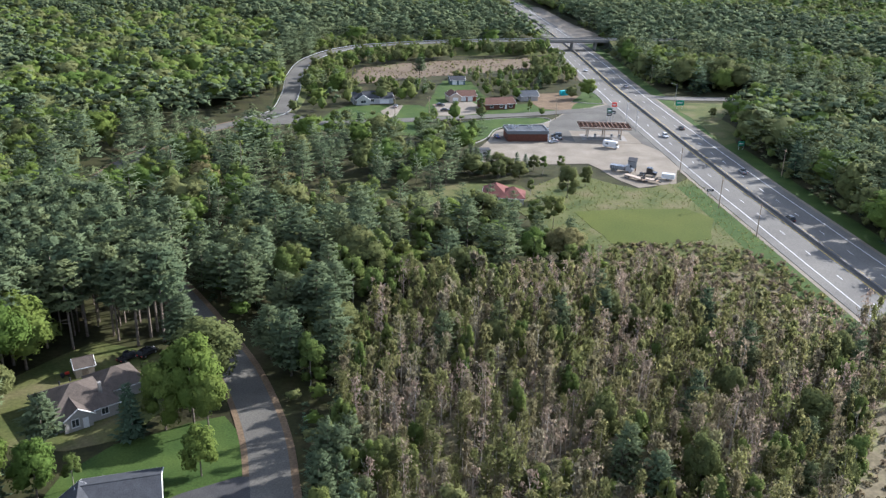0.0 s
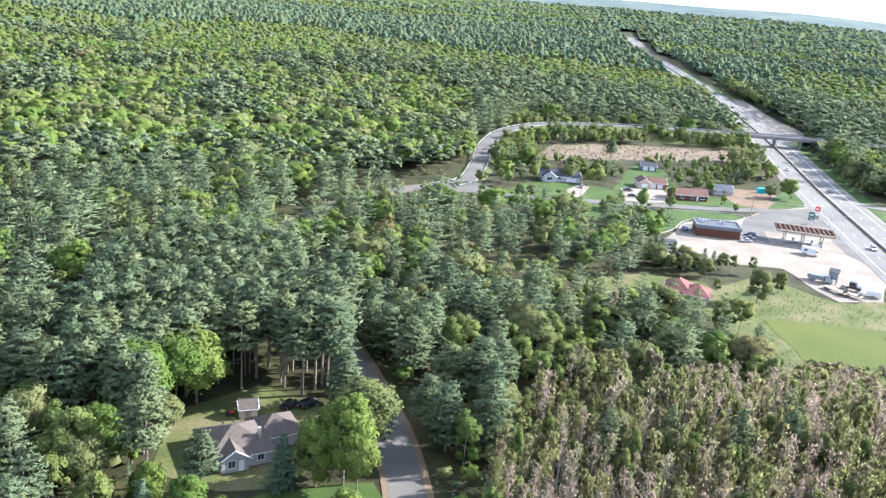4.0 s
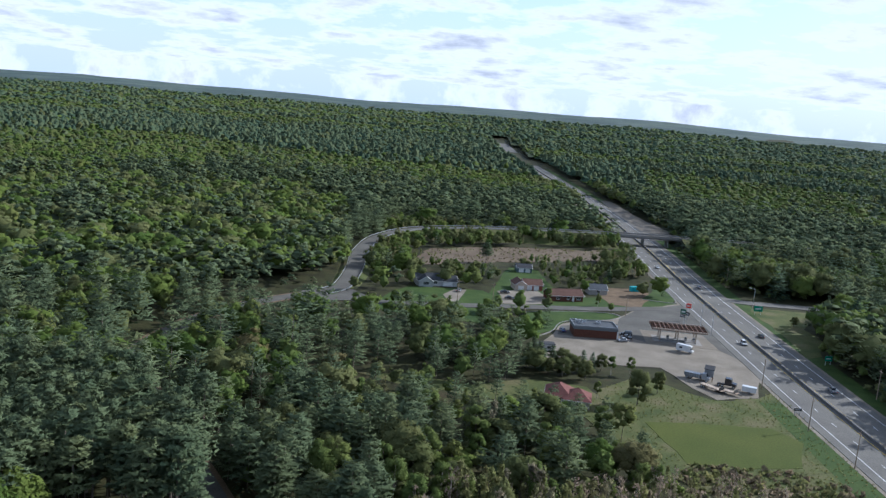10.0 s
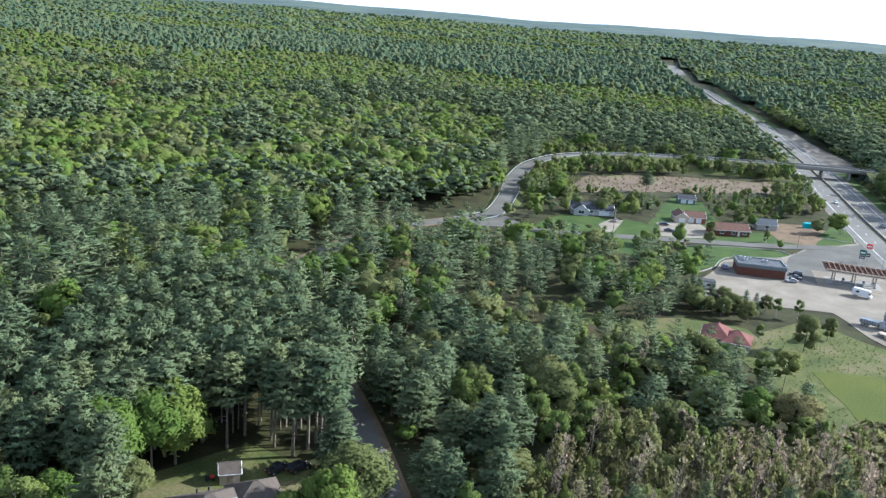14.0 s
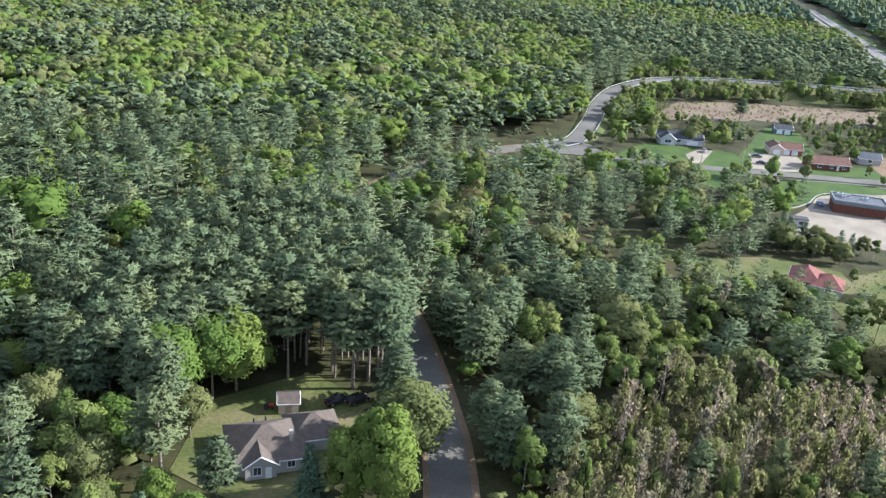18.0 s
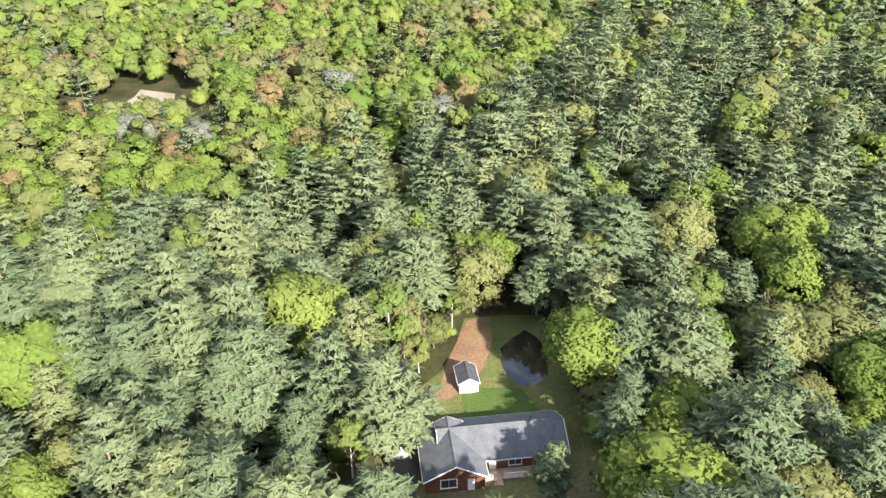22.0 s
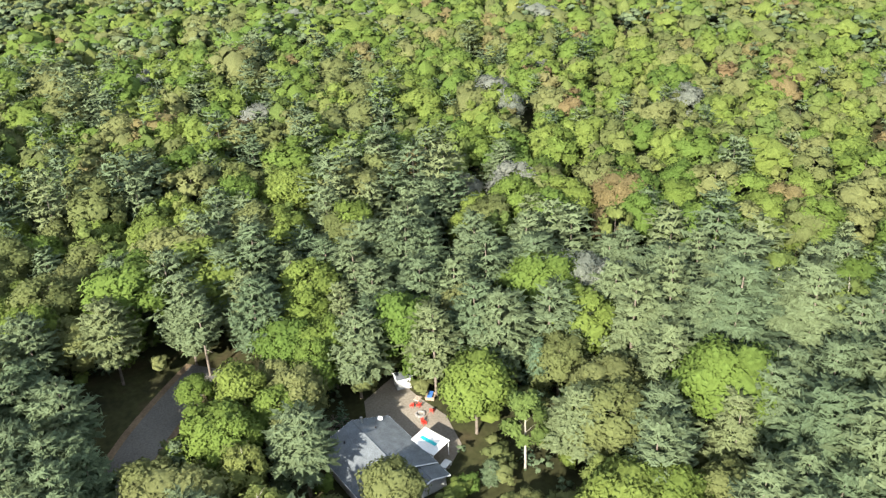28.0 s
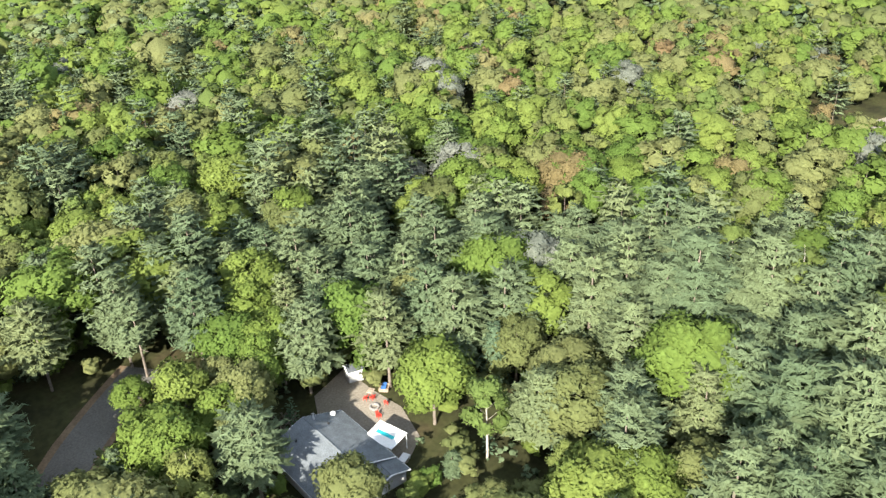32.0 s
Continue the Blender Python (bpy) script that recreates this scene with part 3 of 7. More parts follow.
def pine_crown(seed, h, r, whorls, arms, plumes, blades, base=0.30, droop=0.0, conical=0.0, size=0.55):
    """A pine: tiers of upswept boughs, each a fan of plumes, each plume a flat spray of needles with a brush of blades over it."""
    rng, out = np.random.default_rng(seed), []
    lean = rng.uniform(-0.025, 0.025, 2)
    heavy = rng.uniform(0, 6.28)
    for w in range(whorls):
        k = min(max((w + rng.uniform(-0.35, 0.35)) / (whorls - 1), 0.0), 1.0)
        z = h * (base + (0.95 - base) * k)
        prof = (1.02 - k) ** 0.9 if conical else max(1.06 - k, 0.05) ** 0.72 * (0.72 + 0.28 * min(k * 3.5, 1))
        n = arms if k < 0.8 else max(4, arms - 2)
        turn = rng.uniform(0, 6.28)
        for i in range(n):
            a = turn + i * 6.283 / n + rng.uniform(-0.35, 0.35)
            ln = r * prof * rng.uniform(0.62, 1.18) * (1 + 0.14 * math.cos(a - heavy)) + 0.35
            way, side, up = np.array([np.cos(a), np.sin(a), 0]), np.array([-np.sin(a), np.cos(a), 0]), np.array([0, 0, 1.0])
            root = np.array([lean[0] * z, lean[1] * z, z + rng.uniform(-0.45, 0.45)])
            rise = rng.uniform(-0.02, 0.22) + 0.35 * k - droop
            curl = (0.20 - droop * 0.6) * ln
            m = max(min(3, plumes), int(round(plumes * (0.5 + 0.5 * prof))))
            s = np.linspace(0.25, 1.0, m) + rng.uniform(-0.05, 0.05, m)
            hand = np.where(np.arange(m) % 2 == 0, 1.0, -1.0) * (1 - (np.arange(m) == m - 1))
            axis = way * (0.55 + 0.45 * s)[:, None] + side * (hand * rng.uniform(0.5, 0.95, m))[:, None] + up * rng.uniform(0.05, 0.35, m)[:, None] - up * droop * 0.8
            axis /= np.linalg.norm(axis, axis=1, keepdims=True)
            length = (0.52 * ln * (1.15 - 0.55 * s) + 0.45) * rng.uniform(0.8, 1.2, m)
            at = root + way * (s * ln * 0.86)[:, None] + up * (s * ln * rise + curl * s ** 2)[:, None]
            cross = np.cross(axis, up)
            cross /= np.linalg.norm(cross, axis=1, keepdims=True)
            wide = (0.20 * length + 0.10)[:, None]
            tip, mid = at + axis * length[:, None], at + axis * (0.45 * length)[:, None] + up * (0.10 * length)[:, None]
            spray = np.stack([at - axis * 0.15, mid + cross * wide, tip, at - axis * 0.15, tip, mid - cross * wide], 1)
            face = way * 0.5 + up * (0.56 + 0.45 * k) + side * hand[:, None] * 0.22 + rng.normal(0, 0.10, (m, 3))
            face /= np.linalg.norm(face, axis=1, keepdims=True)
            out.append(np.column_stack([spray.reshape(-1, 3), np.repeat(face, 6, 0)]))
            if blades:
                u = rng.uniform(0.05, 0.95, (m, blades))
                fan = np.repeat(axis, blades, 0) * 0.8 + np.repeat(cross, blades, 0) * rng.uniform(-0.9, 0.9, (m * blades, 1)) + up * rng.uniform(-0.05, 0.75, (m * blades, 1))
                fan /= np.linalg.norm(fan, axis=1, keepdims=True)
                c = np.repeat(at, blades, 0) + np.repeat(axis * length[:, None], blades, 0) * u.reshape(-1, 1) + up * rng.uniform(-0.05, 0.18, (m * blades, 1)) + fan * size * 0.5
                nr = np.repeat(face, blades, 0) + ball(rng, m * blades) * 0.7
                v = kites(c, nr, fan, size * rng.uniform(0.7, 1.3, m * blades), 3.6)
                o = np.repeat(face, blades, 0) + fan * 0.35 + ball(rng, m * blades) * 0.16
                out.append(np.column_stack([v, np.repeat(o / np.linalg.norm(o, axis=1, keepdims=True), 3, 0)]))
    top = np.tile([lean[0] * h, lean[1] * h, h * 0.96], (6, 1)) + rng.uniform(-0.25, 0.25, (6, 3))
    v = kites(top, np.column_stack([rng.uniform(-1, 1, (6, 2)), np.full(6, 0.3)]), np.column_stack([rng.uniform(-0.6, 0.6, (6, 2)), np.ones(6)]), np.full(6, size * 0.9), 3.0)
    out.append(np.column_stack([v, np.tile([0, 0, 1.0], (18, 1))]))
    return np.concatenate(out)


def stick(a, b, r0, r1, n=4):
    a, b = np.asarray(a, float), np.asarray(b, float)
    d = (b - a) / np.linalg.norm(b - a)
    u = np.cross(d, (0.3, 0.9, 0.1))
    u /= np.linalg.norm(u)
    w = np.cross(d, u)
    ang = np.arange(n) * 2 * np.pi / n
    ring = np.cos(ang)[:, None] * u + np.sin(ang)[:, None] * w
    v = np.concatenate([a + ring * r0, b + ring * r1])
    f = [(i, (i + 1) % n, (i + 1) % n + n, i + n) for i in range(n)]
    return v, f


def limbs(seed, h, r0, reach, count, start=0.3, rise=0.6, pale=False, twigs=0):
    """A tapered trunk with limbs."""
    rng = np.random.default_rng(seed)
    vs, fs, at = [], [], 0

    def add(a, b, p, q, n=4):
        nonlocal at
        v, f = stick(a, b, p, q, n)
        vs.append(v)
        fs.extend([tuple(i + at for i in g) for g in f])
        at += len(v)

    bend = rng.uniform(-0.25, 0.25, 2)
    spine = [np.array([bend[0] * k * k, bend[1] * k * k, h * k]) for k in (0, 0.35, 0.7, 0.96)]
    spine[0][2] = -0.3
    for k, (a, b) in enumerate(zip(spine, spine[1:])):
        add(a, b, r0 * (1, 0.72, 0.42)[k], r0 * (0.72, 0.42, 0.08)[k], 6)
    for i in range(count):
        k = start + (0.92 - start) * (i + rng.uniform(0, 0.8)) / count
        z, a = h * k, rng.uniform(0, 6.28)
        ln = reach * rng.uniform(0.6, 1.1) * (1.1 - 0.6 * k)
        p = np.array([bend[0] * k * k, bend[1] * k * k, z])
        q = p + (np.cos(a) * ln, np.sin(a) * ln, ln * rise * rng.uniform(0.6, 1.4))
        add(p, q, r0 * 0.32 * (1.1 - k), r0 * 0.06, 3)
        for _ in range(twigs):
            s = rng.uniform(0.35, 0.9)
            m = p + (q - p) * s
            e = m + (rng.uniform(-0.45, 0.45) * ln, rng.uniform(-0.45, 0.45) * ln, ln * rng.uniform(0.2, 0.6))
            add(m, e, r0 * 0.10, r0 * 0.03, 3)
    return np.concatenate(vs), fs


def leaf_mesh(name, verts, mat):
    n = len(verts) // 3
    me = mesh_from(name, verts[:, :3], np.arange(3 * n).reshape(-1, 3).tolist(), mat)
    if verts.shape[1] > 3:
        me.attributes.new("out", "FLOAT_VECTOR", "POINT").data.foreach_set("vector", verts[:, 3:].astype(np.float32).ravel())
    return me


# prototypes: kind -> list of (height, trunk mesh, crown mesh, coarser crowns for three distances, limbs)
KINDS = {}


def kind_of(kind, count, make, coarse, trunk, label, bark=BARK):
    protos = []
    for i in range(count):
        h, v = make(i)
        tv, tf = trunk(i, h)
        protos.append((h, mesh_from(kind + "_trunk", tv, tf, bark), leaf_mesh(kind + "_crown", v, LEAF[kind]), coarse(i, h), (tv, tf)))
    KINDS[kind] = (protos, label)


kind_of("pine", 6, lambda i: (19, pine_crown(10 + i, 19, 4.4 + 0.3 * i, 12, 7, 7, 5, (0.12, 0.20, 0.28, 0.34)[i]) if i < 4 else pine_crown(10 + i, 19, 3.5, 9, 7, 6, 6, 0.46)),
        lambda i, h: (pine_crown(50 + i, h, 4.7, 9, 6, 5, 3, 0.2, size=0.75) if i < 4 else pine_crown(50 + i, h, 3.5, 7, 6, 5, 4, 0.46, size=0.7), pine_crown(50 + i, h, 4.7, 8, 5, 4, 1, 0.2, size=0.9), broad_crown(50 + i, h, 3.9, 6, 5, 0.9, 0.2, 0.8)),
        lambda i, h: limbs(i, h, 0.27, 2.6, 12, 0.25, 0.15), "tall grey-green white pine")
kind_of("spruce", 2, lambda i: (15, pine_crown(30 + i, 15, 2.9, 16, 7, 4, 3, 0.05, 0.20, 1, 0.45)),
        lambda i, h: (pine_crown(60 + i, h, 3.0, 12, 6, 3, 2, 0.06, 0.18, 1, 0.6), pine_crown(60 + i, h, 3.0, 9, 6, 3, 0, 0.06, 0.18, 1), pine_crown(60 + i, h, 3.1, 6, 5, 2, 0, 0.06, 0.18, 1)),
        lambda i, h: limbs(20 + i, h, 0.2, 1.5, 6, 0.2, -0.1), "dark green pointed spruce")
for kind, size, word in (("maple", 0.25, "bright lime-green maple in new leaf"), ("olive", 0.24, "olive-green broadleaf tree"), ("rusty", 0.22, "rusty orange broadleaf tree"), ("silver", 0.22, "pale silvery poplar")):
    kind_of(kind, 3, lambda i, size=size: (13, broad_crown(70 + i, 13, 4.0 + 0.35 * i, 20, 140, size, (0.05, 0.12, 0.22)[i])),
            lambda i, h: (broad_crown(80 + i, h, 4.3, 15, 52, 0.36, 0.1), broad_crown(80 + i, h, 4.5, 10, 30, 0.38, 0.08, calm=1), broad_crown(80 + i, h, 4.5, 5, 9, 0.6, 0.1, calm=1)),
            lambda i, h: limbs(40 + i, h * 0.9, 0.22, 2.8, 8, 0.25, 0.9), word, BARK)
kind_of("poplar", 3, lambda i: (13, broad_crown(90 + i, 13, 2.5 + 0.2 * i, 15, 95, 0.20, 0.10, 1.25)),
        lambda i, h: (broad_crown(95 + i, h, 2.7, 11, 40, 0.28, 0.12, 1.25), broad_crown(95 + i, h, 2.8, 8, 22, 0.34, 0.1, 1.25, calm=1), broad_crown(95 + i, h, 2.9, 4, 7, 0.5, 0.12, 1.25, calm=1)),
        lambda i, h: limbs(60 + i, h * 0.95, 0.16, 1.8, 8, 0.3, 1.3), "thin yellow-green poplar in new leaf", BARK_PALE)


def bare_crown(seed, h, r, n, size, low=0.35):
    """A thin upright crown: sprays of twigs and small leaves that climb the limbs."""
    rng = np.random.default_rng(seed)
    m = 16
    ka, kz, kr = rng.uniform(0, 6.28, m), low + (1 - low) * (np.arange(m) + rng.uniform(0, 1, m)) / m, rng.uniform(0.15, 1.0, m)
    reach = r * np.minimum(1.2 * (1.08 - kz), 0.75 + 0 * kz) * kr
    pick, t = rng.integers(0, m, n), rng.uniform(0, 1, n) ** 0.8
    q = reach[pick] * (0.35 + 0.75 * t)
    spread = rng.normal(0, 0.16 * r, (n, 2)) * (0.5 + 0.5 * t)[:, None]
    z = np.minimum(h * kz[pick] + t * 0.17 * h, h * rng.uniform(0.95, 1.02, n)) + rng.normal(0, 0.2, n)
    c = np.column_stack([np.cos(ka[pick]) * q + spread[:, 0], np.sin(ka[pick]) * q + spread[:, 1], z])
    v = kites(c, ball(rng, n) * (1, 1, 0.5) + (0, 0, 0.2), np.column_stack([rng.uniform(-0.5, 0.5, (n, 2)), np.ones(n)]), size * rng.uniform(0.6, 1.3, n), 2.4)
    o = ball(rng, n) * 0.7 + np.column_stack([np.cos(ka[pick]), np.sin(ka[pick]), np.zeros(n)]) * 0.3 + (0, 0, 0.75)
    return np.column_stack([v, np.repeat(o / np.linalg.norm(o, axis=1, keepdims=True), 3, 0)])


kind_of("bare", 3, lambda i: (10.5, bare_crown(110 + i, 10.5, 2.0, 260, 0.20)),
        lambda i, h: (bare_crown(120 + i, h, 2.2, 130, 0.26), bare_crown(120 + i, h, 2.2, 40, 0.5), bare_crown(120 + i, h, 2.2, 24, 0.6)), lambda i, h: limbs(80 + i, h, 0.12, 1.7, 12, 0.3, 1.5, True, 2), "thin grey leafless young tree", BARK_PALE)



kind_of("young", 4, lambda i: (12, bare_crown(130 + i, 12, (1.7, 2.1, 2.5, 1.9)[i], 720, 0.23, (0.25, 0.35, 0.2, 0.3)[i])),
        lambda i, h: (bare_crown(140 + i, h, 2.1, 300, 0.34, 0.25), bare_crown(140 + i, h, 2.1, 100, 0.5, 0.25), bare_crown(140 + i, h, 2.1, 45, 0.65, 0.2)),
        lambda i, h: limbs(90 + i, h, 0.10, 1.5, 10, 0.3, 1.6), "thin yellowish sapling in first leaf", BARK_PALE)

LEVELS = {(_k, _i, _n): _v for _k, (_protos, _) in KINDS.items() for _i, _p in enumerate(_protos) for _n, _v in enumerate(_p[3])}

NAMES = {"pine": "pine_tree", "spruce": "spruce_tree", "maple": "maple_tree", "olive": "broadleaf_tree", "rusty": "rusty_tree", "silver": "silver_poplar", "poplar": "poplar_tree", "bare": "leafless_tree", "young": "sapling_tree"}
FIRST = {}


def plant(kind, x, y, h, turn=0.0, which=0, z=0.0, wide=1.0):
    """One tree, a thing of its own with trunk and crown."""
    protos, label = KINDS[kind]
    which %= len(protos)
    ph, trunk, crown = protos[which][:3]
    s = h / ph
    m = pose(x, y, z - 0.1, 0, 0, turn)
    if (kind, which) not in FIRST:
        ob = empty(NAMES[kind])
        for nm, me in (("trunk", trunk), ("crown", crown)):
            c = new(nm, me)
            c.parent = ob
        tagged(ob, label + " rising from the forest floor", "tree", NAMES[kind] + "s")
        FIRST[(kind, which)] = ob
        made = ob
    else:
        made = copy_thing(FIRST[(kind, which)], m)
    made.matrix_basis = m @ Matrix.Diagonal((s * wide, s * wide, s, 1))
    return made


# ---- where trees stand ----
rng = np.random.default_rng(7)
CLEAR = [[(-268, -54), (-262, -32), (-242, -30), (-230, -44), (-246, -60)], [(90, 280), (110, 280), (110, 325), (100, 325)], [(-68, -62), (-49, -62), (-49, -42), (-68, -42)], [(-40, 126), (-62, 116), (-74, 128), (-60, 134), (-44, 136)], [(-20, -66), (-43, -79), (-46, -95), (-28, -101), (-16, -80)], [(-84, 30), (-70, 34), (-70, 62), (-84, 66)], [(-70, -46), (-62, -40), (-58, -60), (-70, -60)], [(130, 325), (130, 440), (182, 440), (180, 428), (160, 408), (149, 392), (151, 372), (138, 345)], PULL_OFF, [(60, 268), (60, 316), (82, 316), (84, 280)], [(24, 284), (60, 272), (64, 316), (34, 318), (30, 300)], LOT, GRASS_ISLAND, FIELD_P, ROUGH_P, SCRUB_P, MARSH_P, YARD_A, YARD_B, YARD_D, [(-84, 33), (-107, 37), (-120, 43), (-131, 50), (-134, 57), (-120, 63), (-106, 60), (-98, 63), (-84, 62)], RED_YARD, LAWN_N, VILLAGE, CLEARING]


def free(x, y):
    ok = np.ones(x.shape, bool)
    for poly in CLEAR:
        ok &= ~inside(poly, x, y)
    east = x > np.interp(y, [q.y for q in LOCAL], [q.x for q in LOCAL])
    ok &= off_line(LOCAL, x, y) > np.where(y > 330, 4.5, np.where(y > 172, np.where(east, 5.2, 3.7), 6.0))
    ok &= off_line(RISE, x, y) > 6.5
    ok &= off_line(BEYOND, x, y) > 9
    ok &= off_line(SERVICE, x, y) > 6
    ok &= off_line(EXIT, x, y) > 12
    d = off_line(MAIN, x, y)
    ok &= (d > np.where(y > 600, 28, 20)) | ((d > 18) & (x < 110))
    ok &= ~((x > 95) & (x < 150) & (y > 420) & (y < 470))
    return ok


def lattice(x0, x1, y0, y1, step):
    gx, gy = np.meshgrid(np.arange(x0, x1, step), np.arange(y0, y1, step))
    gx = gx + (np.arange(gx.shape[0]) % 2)[:, None] * step / 2
    x, y = gx.ravel(), gy.ravel()
    return x + rng.uniform(-0.42, 0.42, x.shape) * step, y + rng.uniform(-0.42, 0.42, x.shape) * step


def low_noise(x, y, size, seed=0.0):
    return np.array([noise.noise((a / size + seed, b / size - seed, seed)) for a, b in zip(x, y)])


def species(x, y):
    """A kind and a height for each place."""
    n = len(x)
    u, v = rng.uniform(size=n), rng.uniform(size=n)
    big, mid = low_noise(x, y, 160, 3.3), low_noise(x, y, 45, 8.1)
    kind = np.where(u < 0.58 - big * 0.9 - mid * 0.5, "pine", np.where(v < 0.40, "maple", np.where(v < 0.62, "olive", np.where(v < 0.955, "poplar", np.where(v < 0.985, "rusty", "silver")))))
    h = np.where(kind == "pine", rng.uniform(12, 20.5, n), rng.uniform(9, 15, n))

    def zone(mask, mix, lo, hi):
        names, w = list(mix), np.cumsum(list(mix.values()))
        pick = np.array(names)[np.clip(np.searchsorted(w / w[-1], u), 0, len(names) - 1)]
        kind[mask] = pick[mask]
        h[mask] = rng.uniform(lo, hi, n)[mask] * np.where(pick[mask] == "pine", 1.12, 1.0)

    zone(inside(BRIGHT, x, y), {"pine": 0.12, "maple": 0.42, "olive": 0.20, "poplar": 0.21, "rusty": 0.05, "silver": 0.015}, 10, 16)
    zone((x < -100) & (x > -165) & (y > -60) & (y < 40) & ~inside(BRIGHT, x, y), {"pine": 0.76, "maple": 0.08, "poplar": 0.16}, 13, 21)
    zone((x < -62) & (x > -270) & (y > 10) & (y < 250) & ~inside(BRIGHT, x, y), {"pine": 0.80, "maple": 0.06, "olive": 0.05, "poplar": 0.08, "rusty": 0.01}, 9, 19.5)
    zone((y < -60) & ~inside(BRIGHT, x, y), {"pine": 0.72, "maple": 0.15, "olive": 0.13}, 12, 20)
    zone((y < -105) & (mid > -0.12) & ~inside(BRIGHT, x, y), {"maple": 0.36, "olive": 0.20, "poplar": 0.16, "pine": 0.24, "rusty": 0.03, "silver": 0.01}, 11, 17)
    zone((x > -50) & (x < 60) & (y > 150) & (y < 285) & ~inside(BRUSH_P, x, y), {"pine": 0.46, "poplar": 0.30, "olive": 0.14, "maple": 0.06, "rusty": 0.02, "young": 0.02}, 8, 14)
    zone((x > -60) & (x < -8) & (y > 150) & (y < 250), {"pine": 0.76, "olive": 0.10, "poplar": 0.14}, 10, 15)
    zone(inside(BRUSH_P, x, y), {"bare": 0.27, "young": 0.60, "poplar": 0.08, "rusty": 0.02, "pine": 0.03}, 8.0, 13.5)
    zone((off_line(LOCAL, x, y) < 13) & (x > -22) & (y > 60) & (y < 200), {"pine": 0.5, "poplar": 0.32, "olive": 0.18}, 9, 14)
    zone(inside(PINES_W, x, y), {"pine": 0.97, "maple": 0.03}, 16, 19.5)
    zone(inside(BELT, x, y), {"pine": 0.70, "maple": 0.18, "olive": 0.12}, 8, 12.5)
    r_, a_ = np.hypot(x, y - 30), np.degrees(np.arctan2(x, y - 30))
    zone((r_ > 380) & (r_ < 720) & (a_ > -62) & (a_ < -9) & (mid > -0.25), {"maple": 0.30, "poplar": 0.24, "olive": 0.20, "pine": 0.26}, 9, 15)
    zone((x > 130), {"pine": 0.62, "spruce": 0.12, "olive": 0.16, "maple": 0.10}, 13, 19)
    zone((x > -60) & (x < 110) & (y > 345) & (y < 600), {"poplar": 0.40, "young": 0.20, "olive": 0.20, "maple": 0.14, "pine": 0.06}, 5, 11)
    zone((x < -60) & (x > -112) & (y > 82) & (y < 131), {"maple": 0.24, "olive": 0.12, "pine": 0.50, "poplar": 0.14}, 10, 15)
    h[(x > -32) & (x < 75) & (y > 436) & (y < 520)] *= 0.55
    h[(x > -84) & (x < -40) & (y > 322) & (y < 386)] *= 0.38
    h[(x > -36) & (x < 62) & (y > 240) & (y < 270)] *= 0.72
    front = inside([(-82, -50), (-66, -62), (-38, -44), (-52, -20), (-66, -24)], x, y)
    zone(front, {"olive": 0.4, "poplar": 0.4, "pine": 0.2}, 4.5, 7.5)
    zone(inside([(-38, -56), (-62, -62), (-68, -82), (-46, -82), (-36, -66)], x, y), {"maple": 0.5, "olive": 0.5}, 10, 14)
    band = np.array([noise.noise((a / 620 + 0.004 * b, b / 170, 4.4)) for a, b in zip(x, y)])
    far = (r_ > 760) | ((x > 150) & (y > 480))
    zone(far & (band > 0.02), {"maple": 0.36, "poplar": 0.34, "olive": 0.20, "pine": 0.10}, 10, 16)
    zone(far & (band <= 0.02), {"pine": 0.40, "spruce": 0.48, "olive": 0.08, "maple": 0.04}, 12, 20)
    for poly in FAR_LIGHT:
        zone(inside(poly, x, y), {"maple": 0.32, "poplar": 0.42, "olive": 0.16, "pine": 0.10}, 9, 14)
    for poly in FAR_DARK:
        zone(inside(poly, x, y), {"pine": 0.42, "spruce": 0.52, "olive": 0.06}, 13, 20)
    zone((x > 125) & (x < 330) & (y > 560) & (y < 800), {"pine": 0.6, "spruce": 0.4}, 15, 21)
    kind[(kind == "silver") & (y > 150)] = "poplar"
    return kind, h


# trees that stand out, by place, and pines added to shade the drive
NEAR_ROAD = [("spruce", -47.5, 130.0, 11), ("maple", -42.6, 132.6, 14.5, 0.85), ("maple", -38.0, 134.5, 17.5, 0.85), ("maple", -34.8, 132.0, 12, 0.8), ("maple", -33.2, 118.9, 9.5, 0.95), ("pine", -69.9, 123.4, 19, 1.15), ("pine", -74.6, 94.4, 18), ("pine", -80.2, 105.6, 15), ("poplar", -81.2, 118.8, 15, 1.6), ("olive", -93.5, 125.2, 14), ("pine", -60.1, 123.5, 13, 0.9), ("maple", -57.4, 112.8, 11, 0.9), ("spruce", -61.5, 107.3, 6), ("poplar", -52.8, 115.7, 6.5, 1.2), ("spruce", -63.8, 111.4, 10), ("rusty", -70.1, 100.1, 6, 1.2), ("olive", -62.3, 98.2, 9), ("poplar", -58.1, 98.4, 7, 1.3), ("olive", -78.2, 117.1, 12), ("poplar", -65.7, 92.4, 8, 1.4), ("maple", -66.5, 117.5, 9), ("olive", -72.5, 111.0, 9),
            
             ("maple", -81.6, 121.2, 13), ("maple", -95.7, 130.2, 12), ("olive", -74.5, 137.4, 10), ("poplar", -63.1, 99.5, 8), ("poplar", -78.9, 100.6, 12), ("olive", -69.3, 98.0, 12)]
